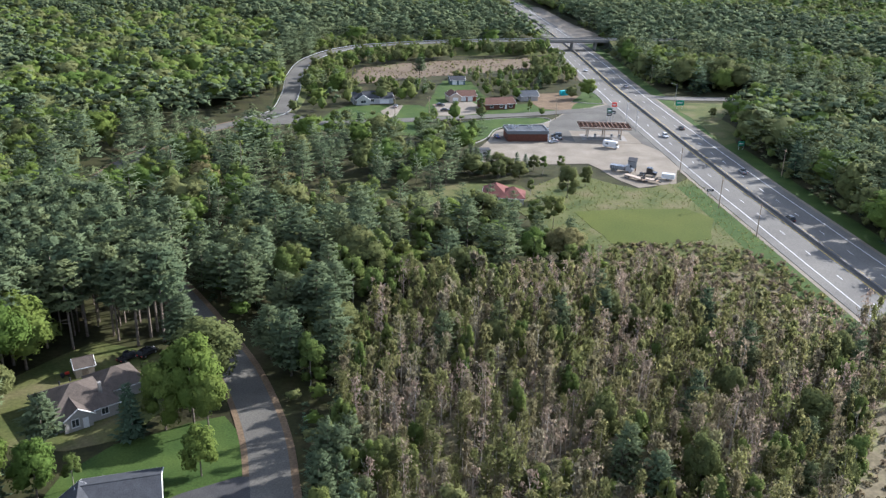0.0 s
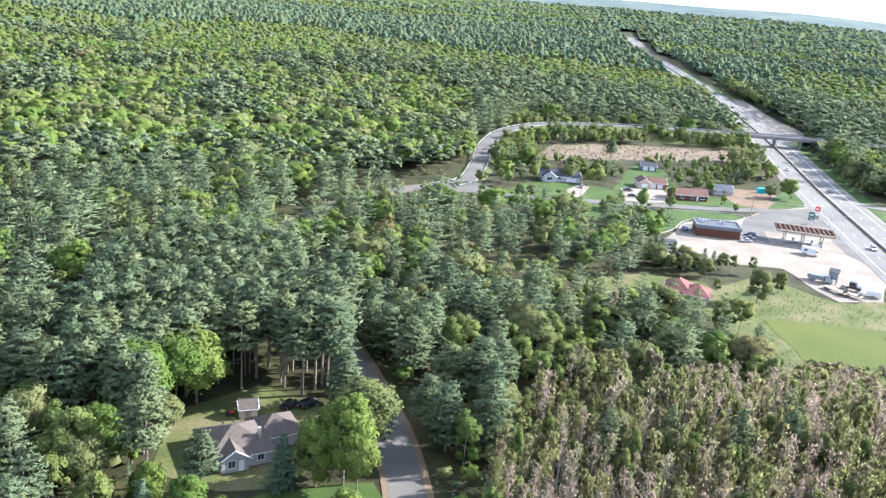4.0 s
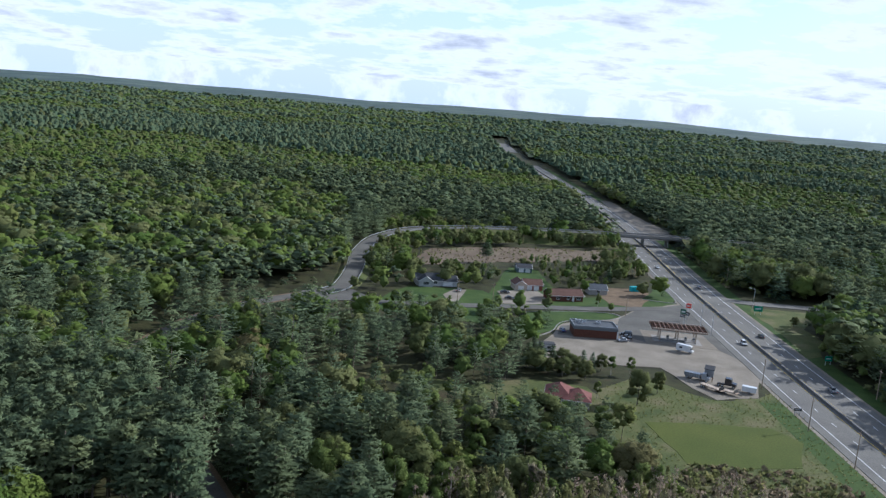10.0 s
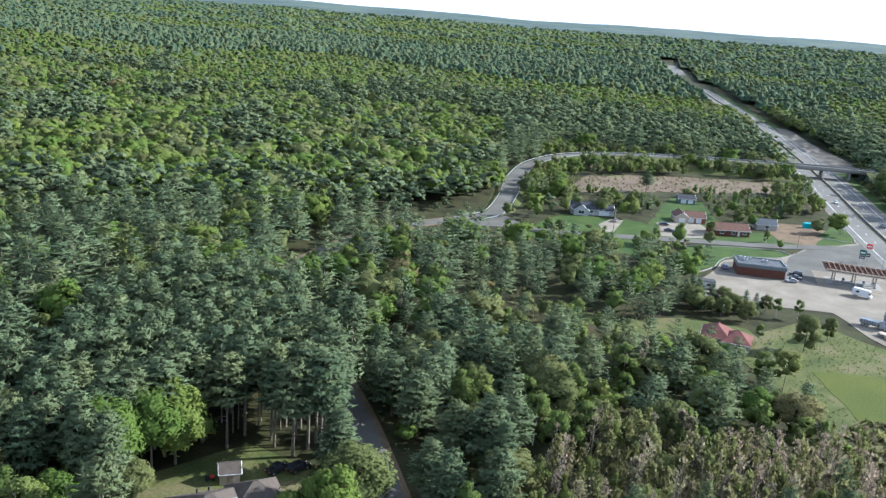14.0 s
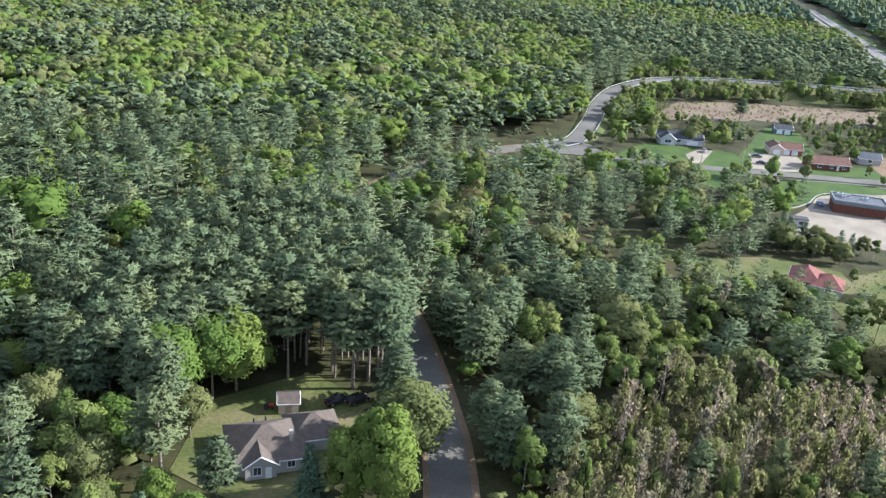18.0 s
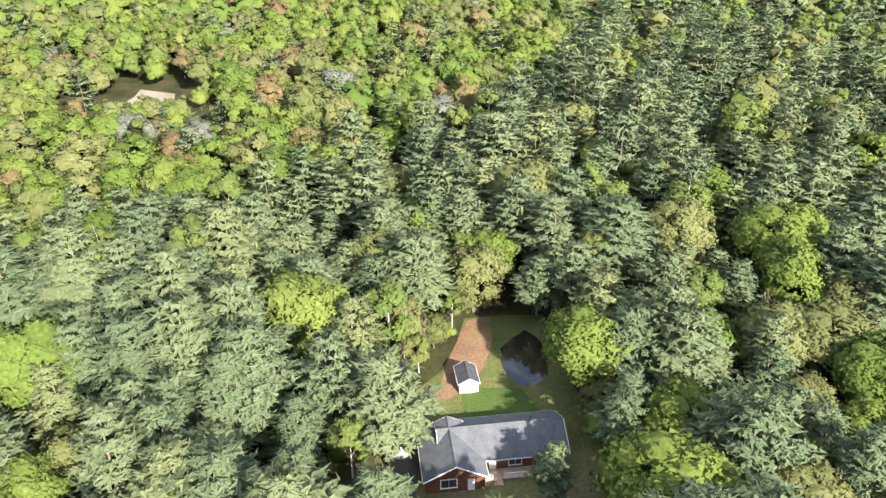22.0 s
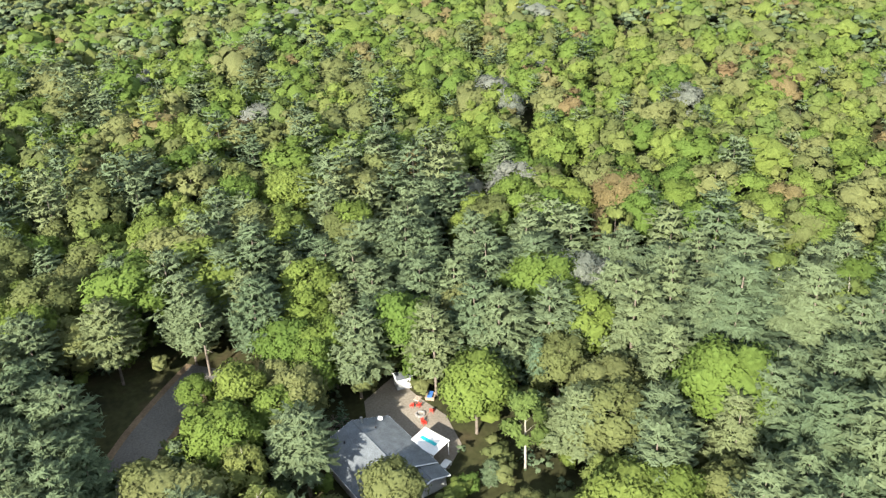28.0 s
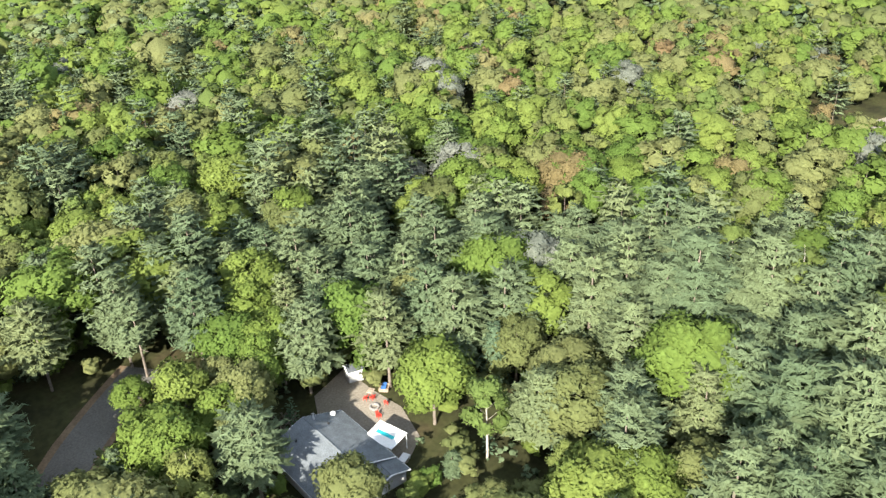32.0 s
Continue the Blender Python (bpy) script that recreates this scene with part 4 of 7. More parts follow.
# the first few pines are added, mostly out of view, to shade the drive
NEAR_PATIO = [("pine", -17.5, -88.0, 17), ("pine", -11.0, -91.0, 18), ("pine", -6.0, -84.0, 19), ("olive", -27.5, -64.0, 11), ("pine", -33.5, -67.5, 9), ("pine", -21.0, -67.5, 15), ("pine", -22.5, -81.0, 18), ("pine", -14.0, -74.0, 19), ("pine", -15.5, -63.0, 18), ("pine", -8.0, -70.0, 19), ("olive", -31.8, -106.1, 12), ("maple", -74.8, -47.4, 15, 1.15), ("maple", -75.8, -67.0, 18, 1.0), ("olive", -87.5, -63.7, 16, 1.0), ("olive", -53.6, -41.0, 10.5, 1.2), ("olive", -91.0, -45.0, 13), ("pine", -99.5, -29.2, 19), ("pine", -86.9, -20.6, 18), ("maple", -85.5, -31.6, 7), ("maple", -64.5, -72.6, 14, 0.9), ("olive", -53.6, -66.6, 13, 1.0), ("maple", -46.9, -72.3, 14, 1.0), ("maple", -58.8, -70.0, 14, 0.8),
              ("pine", -42.9, -53.7, 6.5), ("olive", -41.0, -58.5, 6), ("pine", -49.2, -91.4, 17), ("silver", -110.6, -59.3, 15), ("silver", -114.4, -54.2, 15), ("pine", -99.2, -72.1, 19), ("pine", -111.0, -73.4, 19), ("maple", -63.5, -73.5, 13), ("maple", -67.0, -87.0, 13), ("silver", -203.7, -33.3, 14), ("silver", -203.2, -17.5, 12), ("spruce", -87.8, -46.5, 13), ("rusty", -182.6, -15.9, 11),
              ("maple", -112.2, -122.9, 13), ("maple", -164.5, -76.3, 13), ("maple", -147.4, -132.5, 13), ("pine", -132.6, -48.0, 17), ("pine", -138.5, -109.3, 17), ("pine", -111.1, -102.6, 17), ("pine", -147.0, -26.4, 18)]
NEAR_POND = [("poplar", -112.0, 38.3, 8, 1.3), ("olive", -119.0, 41.0, 7), ("young", -108.0, 36.0, 9), ("poplar", -125.0, 44.5, 8, 1.3), ("young", -115.5, 39.5, 9), ("olive", -131.5, 61.0, 8), ("poplar", -103.0, 35.3, 7, 1.2), ("olive", -99.0, 66.5, 8), ("pine", -82.0, 56.5, 11), ("pine", -104, 71, 18), ("pine", -86, 66, 16), ("maple", -88.1, 75.6, 14), ("poplar", -109.5, 36.0, 9), ("pine", -108.2, 28.0, 18), ("poplar", -88, 28.5, 12), ("pine", -116, 69, 17), ("pine", -124, 66, 18), ("bare", -84, 82, 9), ("bare", -115, 97, 12), ("rusty", -235, 86, 14)]
NEAR_STATION = [("olive", 54.3, 270.4, 12, 0.9), ("olive", 63.0, 283.5, 8, 0.8), ("pine", 26.0, 300.0, 9), ("olive", 34.0, 302.0, 7), ("spruce", 40.5, 298.5, 8), ("pine", 21.5, 298.0, 9), ("olive", 28.5, 293.5, 6), ("spruce", 27, 297, 8), ("pine", 30.5, 301, 8), ("olive", 37, 297, 7), ("spruce", 44, 301, 7), ("pine", 24, 305, 9), ("olive", 47.5, 303, 6), ("poplar", 57, 300, 7), ("spruce", -19.1, 346.9, 11), ("maple", -35.0, 433.4, 11), ("maple", -4.8, 340.7, 10), ("maple", -31.4, 372.8, 6), ("olive", -26.5, 372.7, 6), ("poplar", 50.3, 298.6, 7),
                ("poplar", 42.1, 272.1, 6), ("olive", 33.1, 291.2, 7), ("olive", 40.6, 290.4, 7), ("pine", 7.5, 487.4, 12), ("spruce", 149.5, 622.5, 16), ("spruce", 145.7, 564.0, 14), ("maple", 158.3, 542.2, 14),
                ("poplar", 59.4, 403.3, 6), ("poplar", 36.4, 404.0, 7), ("olive", 147.2, 399.2, 5), ("olive", 165.8, 401.5, 7), ("poplar", 64.0, 289.1, 5), ("olive", -10.5, 428.0, 8), ("poplar", -0.8, 431.6, 8), ("spruce", 72.5, 462.7, 9)]
# pines east of the drive are added, mostly out of view, to block its sun
NEAR_DRIVE = [("pine", -17, -70, 17), ("pine", -9, -74, 18), ("pine", -14, -88, 17), ("pine", -21, -71, 15), ("pine", -6, -66, 18), ("pine", -3, -80, 18), ("pine", -18, -100, 17), ("pine", -12, -62, 17), ("pine", -12, -68, 18), ("pine", -15, -77, 16), ("pine", -20.5, -79, 14), ("pine", -11, -84, 17), ("pine", -20, -92, 17), ("pine", -24, -104, 18), ("pine", -8, -96, 18), ("maple", -43, -83, 7), ("maple", -39, -104, 12), ("pine", -48.7, -96, 18), ("pine", -57.6, -87, 19), ("olive", -39, -57.6, 7), ("olive", -34, -64, 7)]
MARKED = NEAR_POND + NEAR_DRIVE + NEAR_ROAD + NEAR_PATIO + NEAR_STATION
for i, (k, a, b, c, *w) in enumerate(MARKED):
    plant(k, a, b, c, i * 77 % 360, 0 if 255 < b < 320 else i, 0.0, w[0] if w else (1.0 if b > 90 and b < 140 else 1.25) if k in ("maple", "olive") and c >= 7 else 1.1)

# single trees within reach of the country road and the houses, the rest as woods
x, y = lattice(-640, 260, -560, 420, 8.2)
bx, by = lattice(-16, 112, 60, 214, 3.3)
px_, py_ = lattice(-115, -44, 128, 232, 4.4)
bin_, pin_ = inside(BRUSH_P, bx, by), inside(PINES_W, px_, py_)
keep = ~inside(BRUSH_P, x, y) & ~inside(PINES_W, x, y)
x, y = np.concatenate([x[keep], bx[bin_], px_[pin_]]), np.concatenate([y[keep], by[bin_], py_[pin_]])
ok = free(x, y)
for _, a, b, c, *_w in MARKED:
    ok &= np.hypot(x - a, y - b) > c * 0.34
az = np.degrees(np.arctan2(x, y - 30))
rad = np.hypot(x, y - 30)
# bearings past 160 hold added trees, out of view, that shade the drive
ok &= (rad > 66) & (rad < 620) & ((az < 42) | (az > 160)) & ((rad < 400) | (az < -55))
x, y, rad = x[ok], y[ok], rad[ok]
kind, h = species(x, y)
kind = np.where((kind == "rusty") & (rad < 160), "olive", kind)
h = np.where(inside([(-272, -56), (-226, -60), (-196, -28), (-214, -6), (-256, -28)], x, y), h * 0.62, h)
turn, which = rng.uniform(0, 360, len(x)), rng.integers(0, 12, len(x))
which = np.where(inside(PINES_W, x, y), 4 + which % 2, np.where(kind == "pine", which % 4, which))
LIMITS = {"pine": 260, "maple": 110, "poplar": 120, "olive": 80, "bare": 120, "young": 170, "rusty": 14, "silver": 10, "spruce": 30}
single, in_pines = np.zeros(len(x), bool), inside(PINES_W, x, y)
in_brush = inside(BRUSH_P, x, y)
for k, most in LIMITS.items():
    idx = np.where(kind == k)[0]
    idx = idx[np.argsort(rad[idx])][:most]
    single[idx] = True
for i in np.where(single)[0]:
    plant(str(kind[i]), float(x[i]), float(y[i]), float(h[i]), float(turn[i]), int(which[i]), 0.0, float(rng.uniform(1.0, 1.45)) * (0.84 if in_pines[i] else 0.58 if in_brush[i] and kind[i] not in ("bare", "young") else 1.0))


def stand(a, b):
    return bool(inside(PINES_W, np.array([a]), np.array([b]))[0])


def brushy(a, b):
    return 50 < b < 215 and -16 < a < 114 and bool(inside(BRUSH_P, np.array([a]), np.array([b]))[0])


def mass(name, kind, xs, ys, hs, level, label, zs=None):
    """Many trees of one kind as one object."""
    protos = KINDS[kind][0]
    vs, tint = [], []
    forms = 4 if kind == "pine" else len(protos)
    for i, (a, b, c) in enumerate(zip(xs, ys, hs)):
        j = 4 + i % 2 if kind == "pine" and stand(a, b) else i % forms
        p, v = protos[j], LEVELS[(kind, j, level)]
        s, t = c / p[0], rng.uniform(0, 6.28)
        w = s * rng.uniform(1.0, 1.45) * (0.84 if j > 3 else 0.58 if brushy(a, b) and kind not in ("bare", "young") else 1.15 if level == 2 else 1.0)
        q = np.column_stack([(v[:, 0] * np.cos(t) - v[:, 1] * np.sin(t)) * w + a, (v[:, 0] * np.sin(t) + v[:, 1] * np.cos(t)) * w + b, v[:, 2] * s + (zs[i] if zs is not None else 0),
                             v[:, 3] * np.cos(t) - v[:, 4] * np.sin(t), v[:, 3] * np.sin(t) + v[:, 4] * np.cos(t), v[:, 5]])
        vs.append(q)
        tint.append(np.full(len(q), rng.uniform()))
    v = np.concatenate(vs)
    n = len(v) // 3
    me = bpy.data.meshes.new(name)
    me.vertices.add(3 * n)
    me.vertices.foreach_set("co", v[:, :3].astype(np.float32).ravel())
    me.loops.add(3 * n)
    me.loops.foreach_set("vertex_index", np.arange(3 * n, dtype=np.int32))
    me.polygons.add(n)
    me.polygons.foreach_set("loop_start", np.arange(0, 3 * n, 3, dtype=np.int32))
    me.attributes.new("tint", "FLOAT", "POINT").data.foreach_set("value", np.concatenate(tint).astype(np.float32))
    me.attributes.new("out", "FLOAT_VECTOR", "POINT").data.foreach_set("vector", v[:, 3:].astype(np.float32).ravel())
    me.materials.append(MASS[kind])
    me.update(calc_edges=True)
    return tagged(new(name, me), label, "woods", kind="stuff")


def stems(name, pts, label):
    """The trunks of a wood, as one object."""
    vs, fs, at = [], [], 0
    for a, b, c in pts:
        v, f = stick((a, b, -0.2), (a + rng.uniform(-0.3, 0.3), b + rng.uniform(-0.3, 0.3), c * 0.8), 0.011 * c, 0.004 * c, 3)
        vs.append(v)
        fs += [tuple(i + at for i in g) for g in f]
        at += len(v)
    return tagged(new(name, mesh_from(name, np.concatenate(vs), fs, BARK)), label, "woods", kind="stuff")


WORDS = {"pine": "grey-green pine woods", "spruce": "dark spruce woods", "maple": "lime-green maple woods", "olive": "olive-green broadleaf woods", "rusty": "rusty orange treetops", "silver": "silvery poplar treetops", "poplar": "yellow-green poplar woods", "bare": "grey leafless brushwood", "young": "thin yellowish saplings"}
for k in WORDS:
    near = (kind == k) & ~single & (rad < 215)
    far = (kind == k) & ~single & (rad >= 215) & (rad < 330)
    back = (kind == k) & ~single & (rad >= 330)
    if back.any():
        mass("woods_deep_" + k, k, x[back], y[back], h[back], 1 if k == "bare" else 2, WORDS[k] + " deep in the forest")
    if near.any():
        mass("woods_" + k, k, x[near], y[near], h[near], 0, WORDS[k] + " round the houses")
    if far.any():
        mass("woods_behind_" + k, k, x[far], y[far], h[far], 1, WORDS[k] + " behind the nearest trees")
rest = ~single
stems("woods_trunks", list(zip(x[rest & (rad < 260)], y[rest & (rad < 260)], h[rest & (rad < 260)])), "grey-brown trunks of the woods")


# young growth that closes the floor between the near trees
ux, uy = lattice(-235, 130, -200, 260, 4.9)
ur, ua = np.hypot(ux, uy - 30), np.degrees(np.arctan2(ux, uy - 30))
uk = free(ux, uy) & (ur > 62) & (ur < 235) & ((ua < 42) | (ua > 160)) & ~inside(BRUSH_P, ux, uy) & ~inside(PINES_W, ux, uy)
ux, uy = ux[uk], uy[uk]
uw = rng.uniform(size=len(ux))
for k, lo, hi in (("pine", 0, 0.35), ("olive", 0.35, 0.62), ("maple", 0.62, 0.8), ("spruce", 0.8, 1.0)):
    s = (uw >= lo) & (uw < hi)
    mass("young_growth_" + k, k, ux[s], uy[s], rng.uniform(2.5, 5.5, s.sum()), 2, "young " + WORDS[k] + " below the tall trees")


def brush_limbs(name, pts):
    vs, fs, at = [], [], 0
    protos = KINDS["bare"][0]
    for i, (a, b, c) in enumerate(pts):
        v, f = protos[i % 3][4]
        s, t = c / protos[0][0], rng.uniform(0, 6.28)
        q = v * s
        vs.append(np.column_stack([q[:, 0] * np.cos(t) - q[:, 1] * np.sin(t) + a, q[:, 0] * np.sin(t) + q[:, 1] * np.cos(t) + b, q[:, 2]]))
        fs += [tuple(j + at for j in g) for g in f]
        at += len(v)
    return tagged(new(name, mesh_from(name, np.concatenate(vs), fs, BARK_PALE)), "grey leafless stems of the brushland", "woods", kind="stuff")


sel = (kind == "bare") & ~single & (rad < 330)
brush_limbs("brush_stems", list(zip(x[sel], y[sel], h[sel])))


def tufts(name, poly, step, size, per, mat, label):
    """Low shrubs and weeds over a patch, as one object."""
    x0, x1 = min(p[0] for p in poly), max(p[0] for p in poly)
    y0, y1 = min(p[1] for p in poly), max(p[1] for p in poly)
    a, b = lattice(x0, x1, y0, y1, step)
    k = inside(poly, a, b) & (off_line(LOCAL, a, b) > 5) & (rng.uniform(size=a.shape) < 0.75)
    for hole in (FIELD_P, LOT):
        if hole is not poly:
            k &= ~inside(hole, a, b)
    a, b = a[k], b[k]
    n = len(a)
    s = rng.uniform(0.5, 1.5, n) * size
    d = ball(rng, n * per).reshape(n, per, 3)
    d[:, :, 2] = np.abs(d[:, :, 2])
    c = np.stack([a, b, np.zeros(n)], 1)[:, None] + d * s[:, None, None] * rng.uniform(0.5, 1.0, (n, per, 1))
    v = kites(c.reshape(-1, 3), (d + ball(rng, n * per).reshape(n, per, 3) * 0.7).reshape(-1, 3), ball(rng, n * per) + (0, 0, 0.6), np.repeat(s * 0.55, per), 1.6)
    v = np.column_stack([v, np.repeat((d + (0, 0, 0.5)).reshape(-1, 3), 3, 0)])
    me = leaf_mesh(name, v, mat)
    me.attributes.new("tint", "FLOAT", "POINT").data.foreach_set("value", np.repeat(rng.uniform(size=n), per * 3).astype(np.float32))
    return tagged(new(name, me), label, "shrubs", kind="stuff")


UNDER = foliage("undergrowth", [(0.0, (0.125, 0.110, 0.060)), (0.4, (0.155, 0.122, 0.084)), (0.7, (0.112, 0.130, 0.042)), (1.0, (0.175, 0.165, 0.068))], "tree", 0.4)
tufts("brush_undergrowth", BRUSH_P, 2.2, 0.9, 9, UNDER, "brown and yellow-green undergrowth")
tufts("low_scrub", SCRUB_P, 1.9, 1.0, 12, UNDER, "low brown and olive scrub beside the highway")
WEEDS = foliage("grass_tufts", [(0.0, (0.105, 0.125, 0.036)), (0.6, (0.145, 0.155, 0.050)), (1.0, (0.185, 0.170, 0.080))], "tree", 0.4)
tufts("rough_weeds", ROUGH_P, 1.5, 0.30, 6, WEEDS, "weeds and low shrubs in rough grass")
tufts("marsh_reeds", MARSH_P, 3.5, 0.8, 6, UNDER, "dry reeds of the marsh")

ux, uy = lattice(134, 215, 150, 760, 5.5)
uk = free(ux, uy) & (off_line(MAIN, ux, uy) < 60)
ux, uy = ux[uk], uy[uk]
uw = rng.uniform(size=len(ux))
for k, lo, hi in (("pine", 0, 0.45), ("olive", 0.45, 0.8), ("poplar", 0.8, 1.0)):
    s = (uw >= lo) & (uw < hi)
    mass("edge_growth_" + k, k, ux[s], uy[s], rng.uniform(3, 6.5, s.sum()), 2, "young " + WORDS[k] + " along the edge of the highway")

x, y = lattice(-900, 700, 330, 1000, 8.0)
vx, vy = lattice(-60, 110, 400, 600, 6.5)
x, y = np.concatenate([x, vx]), np.concatenate([y, vy])
az, rad = np.degrees(np.arctan2(x, y - 30)), np.hypot(x, y - 30)
ok = free(x, y) & (rad >= 400) & (rad < 950) & (az > -56) & (az < 42)
ok &= ~((x > -60) & (x < 110) & (y > 345) & (y < 600) & (low_noise(x, y, 22, 5.7) < -0.20))
x, y = x[ok], y[ok]
kind, h = species(x, y)
for k in WORDS:
    v = (kind == k) & (x > -75) & (x < 110) & (y < 615)
    if v.any():
        mass("village_trees_" + k, k, x[v], y[v], h[v], 1, WORDS[k] + " between the houses and the marsh")
    s = (kind == k) & (x > 118) & (np.hypot(x, y - 30) < 560)
    if s.any():
        mass("east_woods_" + k, k, x[s], y[s], h[s], 1, WORDS[k] + " east of the highway")
    s = (kind == k) & ~s & ~v
    if s.any():
        mass("far_woods_" + k, k, x[s], y[s], h[s], 1 if k in ("bare",) else 2, "far " + WORDS[k])

x, y = lattice(-2600, 2200, 800, 3300, 9.2)
az, rad = np.degrees(np.arctan2(x, y - 30)), np.hypot(x, y - 30)
ok = ((off_line(MAIN, x, y) > 25) | (y > 2150)) & (rad >= 950) & (rad < 3200) & (rng.uniform(size=x.shape) < np.clip(1.75 - rad / 1600, 0.24, 1)) & (az > -56) & (az < 40)
x, y = x[ok], y[ok]
kind, h = species(x, y)


def domes(name, kind, xs, ys, hs, label):
    """Distant treetops, each a small rough dome, as one object."""
    m, a = len(xs), np.arange(5) * np.pi * 0.4
    unit = np.concatenate([np.column_stack([np.cos(a), np.sin(a), np.zeros(5)]), np.column_stack([np.cos(a + 0.6) * 0.62, np.sin(a + 0.6) * 0.62, np.full(5, 0.66)]), [[0, 0, 1.0]]])
    v = np.tile(unit, (m, 1, 1)) * rng.uniform(0.7, 1.3, (m, 11, 1))
    r = rng.uniform(3.6, 7.0, m) * np.clip(np.hypot(xs, ys) / 1500, 0.9, 1.7)
    zz = np.array([hill(math.hypot(p, q - 30), math.atan2(p, q - 30)) for p, q in zip(xs, ys)])
    v = v * np.stack([r, r, np.asarray(hs) * rng.uniform(0.26, 0.42, m)], 1)[:, None] + np.stack([xs, ys, zz + np.asarray(hs) * 0.5], 1)[:, None]
    f = [(i, (i + 1) % 5, (i + 1) % 5 + 5, i + 5) for i in range(5)] + [(i + 5, (i + 1) % 5 + 5, 10) for i in range(5)]
    faces = [tuple(j + 11 * k for j in g) for k in range(m) for g in f]
    me = mesh_from(name, v.reshape(-1, 3), faces, MASS[kind])
    me.attributes.new("tint", "FLOAT", "POINT").data.foreach_set("value", np.repeat(rng.uniform(size=m), 11).astype(np.float32))
    w = np.tile(unit + (0, 0, 2.0 if kind in ("pine", "spruce") else 2.8), (m, 1))
    me.attributes.new("out", "FLOAT_VECTOR", "POINT").data.foreach_set("vector", w.astype(np.float32).ravel())
    return tagged(new(name, me), label, "woods", kind="stuff")




def canopy(name, x0, x1, y0, y1, step, near, far, level, away, label):
    """The closed leaf canopy between far treetops, shade put into its dark colour: an uneven sheet of square pieces
    that leaves the roads and clearings open.
    """
    nx, ny = int((x1 - x0) / step), int((y1 - y0) / step)
    gx, gy = np.meshgrid(x0 + np.arange(nx + 1) * step, y0 + np.arange(ny + 1) * step)
    r = np.hypot(gx, gy - 30)
    gz = np.array([hill(p, math.atan2(a, b - 30)) for p, a, b in zip(r.ravel(), gx.ravel(), gy.ravel())]) + level + rng.uniform(-1.6, 1.6, gx.size)
    cx, cy = (gx[:-1, :-1] + step / 2).ravel(), (gy[:-1, :-1] + step / 2).ravel()
    cr, ca = np.hypot(cx, cy - 30), np.degrees(np.arctan2(cx, cy - 30))
    ok = (cr > near) & (cr < far) & (ca > -57) & (ca < 43) & (off_line(MAIN, cx, cy) > np.where(cy > 1500, 24, away))
    ok &= ~((cx > -85) & (cx < 118) & (cy < 598))
    for d in () if near > 900 else ((0, 0), (step, 0), (-step, 0), (0, step), (0, -step)):
        ok &= free(cx + d[0] * 0.7, cy + d[1] * 0.7)
    idx = np.where(ok)[0]
    i, j = idx // nx, idx % nx
    q = i * (nx + 1) + j
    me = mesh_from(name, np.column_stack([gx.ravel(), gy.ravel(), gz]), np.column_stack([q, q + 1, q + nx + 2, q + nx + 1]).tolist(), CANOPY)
    return tagged(new(name, me), label, "woods", kind="stuff")


canopy("canopy_middle", -700, 620, 340, 980, 10, 380, 960, 5.0, 34, "closed canopy with shade painted dark between the treetops")
canopy("canopy_far", -2400, 2000, 820, 2900, 20, 940, 2750, 6.5, 40, "closed canopy of the distant woods with shade painted dark")
for k in WORDS:
    s = kind == k
    if s.any():
        domes("horizon_woods_" + k, k, x[s], y[s], h[s], "distant " + WORDS[k])
sheet("backdrop_woods", [2600, 2800, 3000, 3300, 3600, 3900, 4200, 4500, 4800, 4930], 2.0, HAZY_FAR, "distant woods to the horizon, haze put into their blue-green colour", "woods", 2.5, 240)

# ---- houses ----


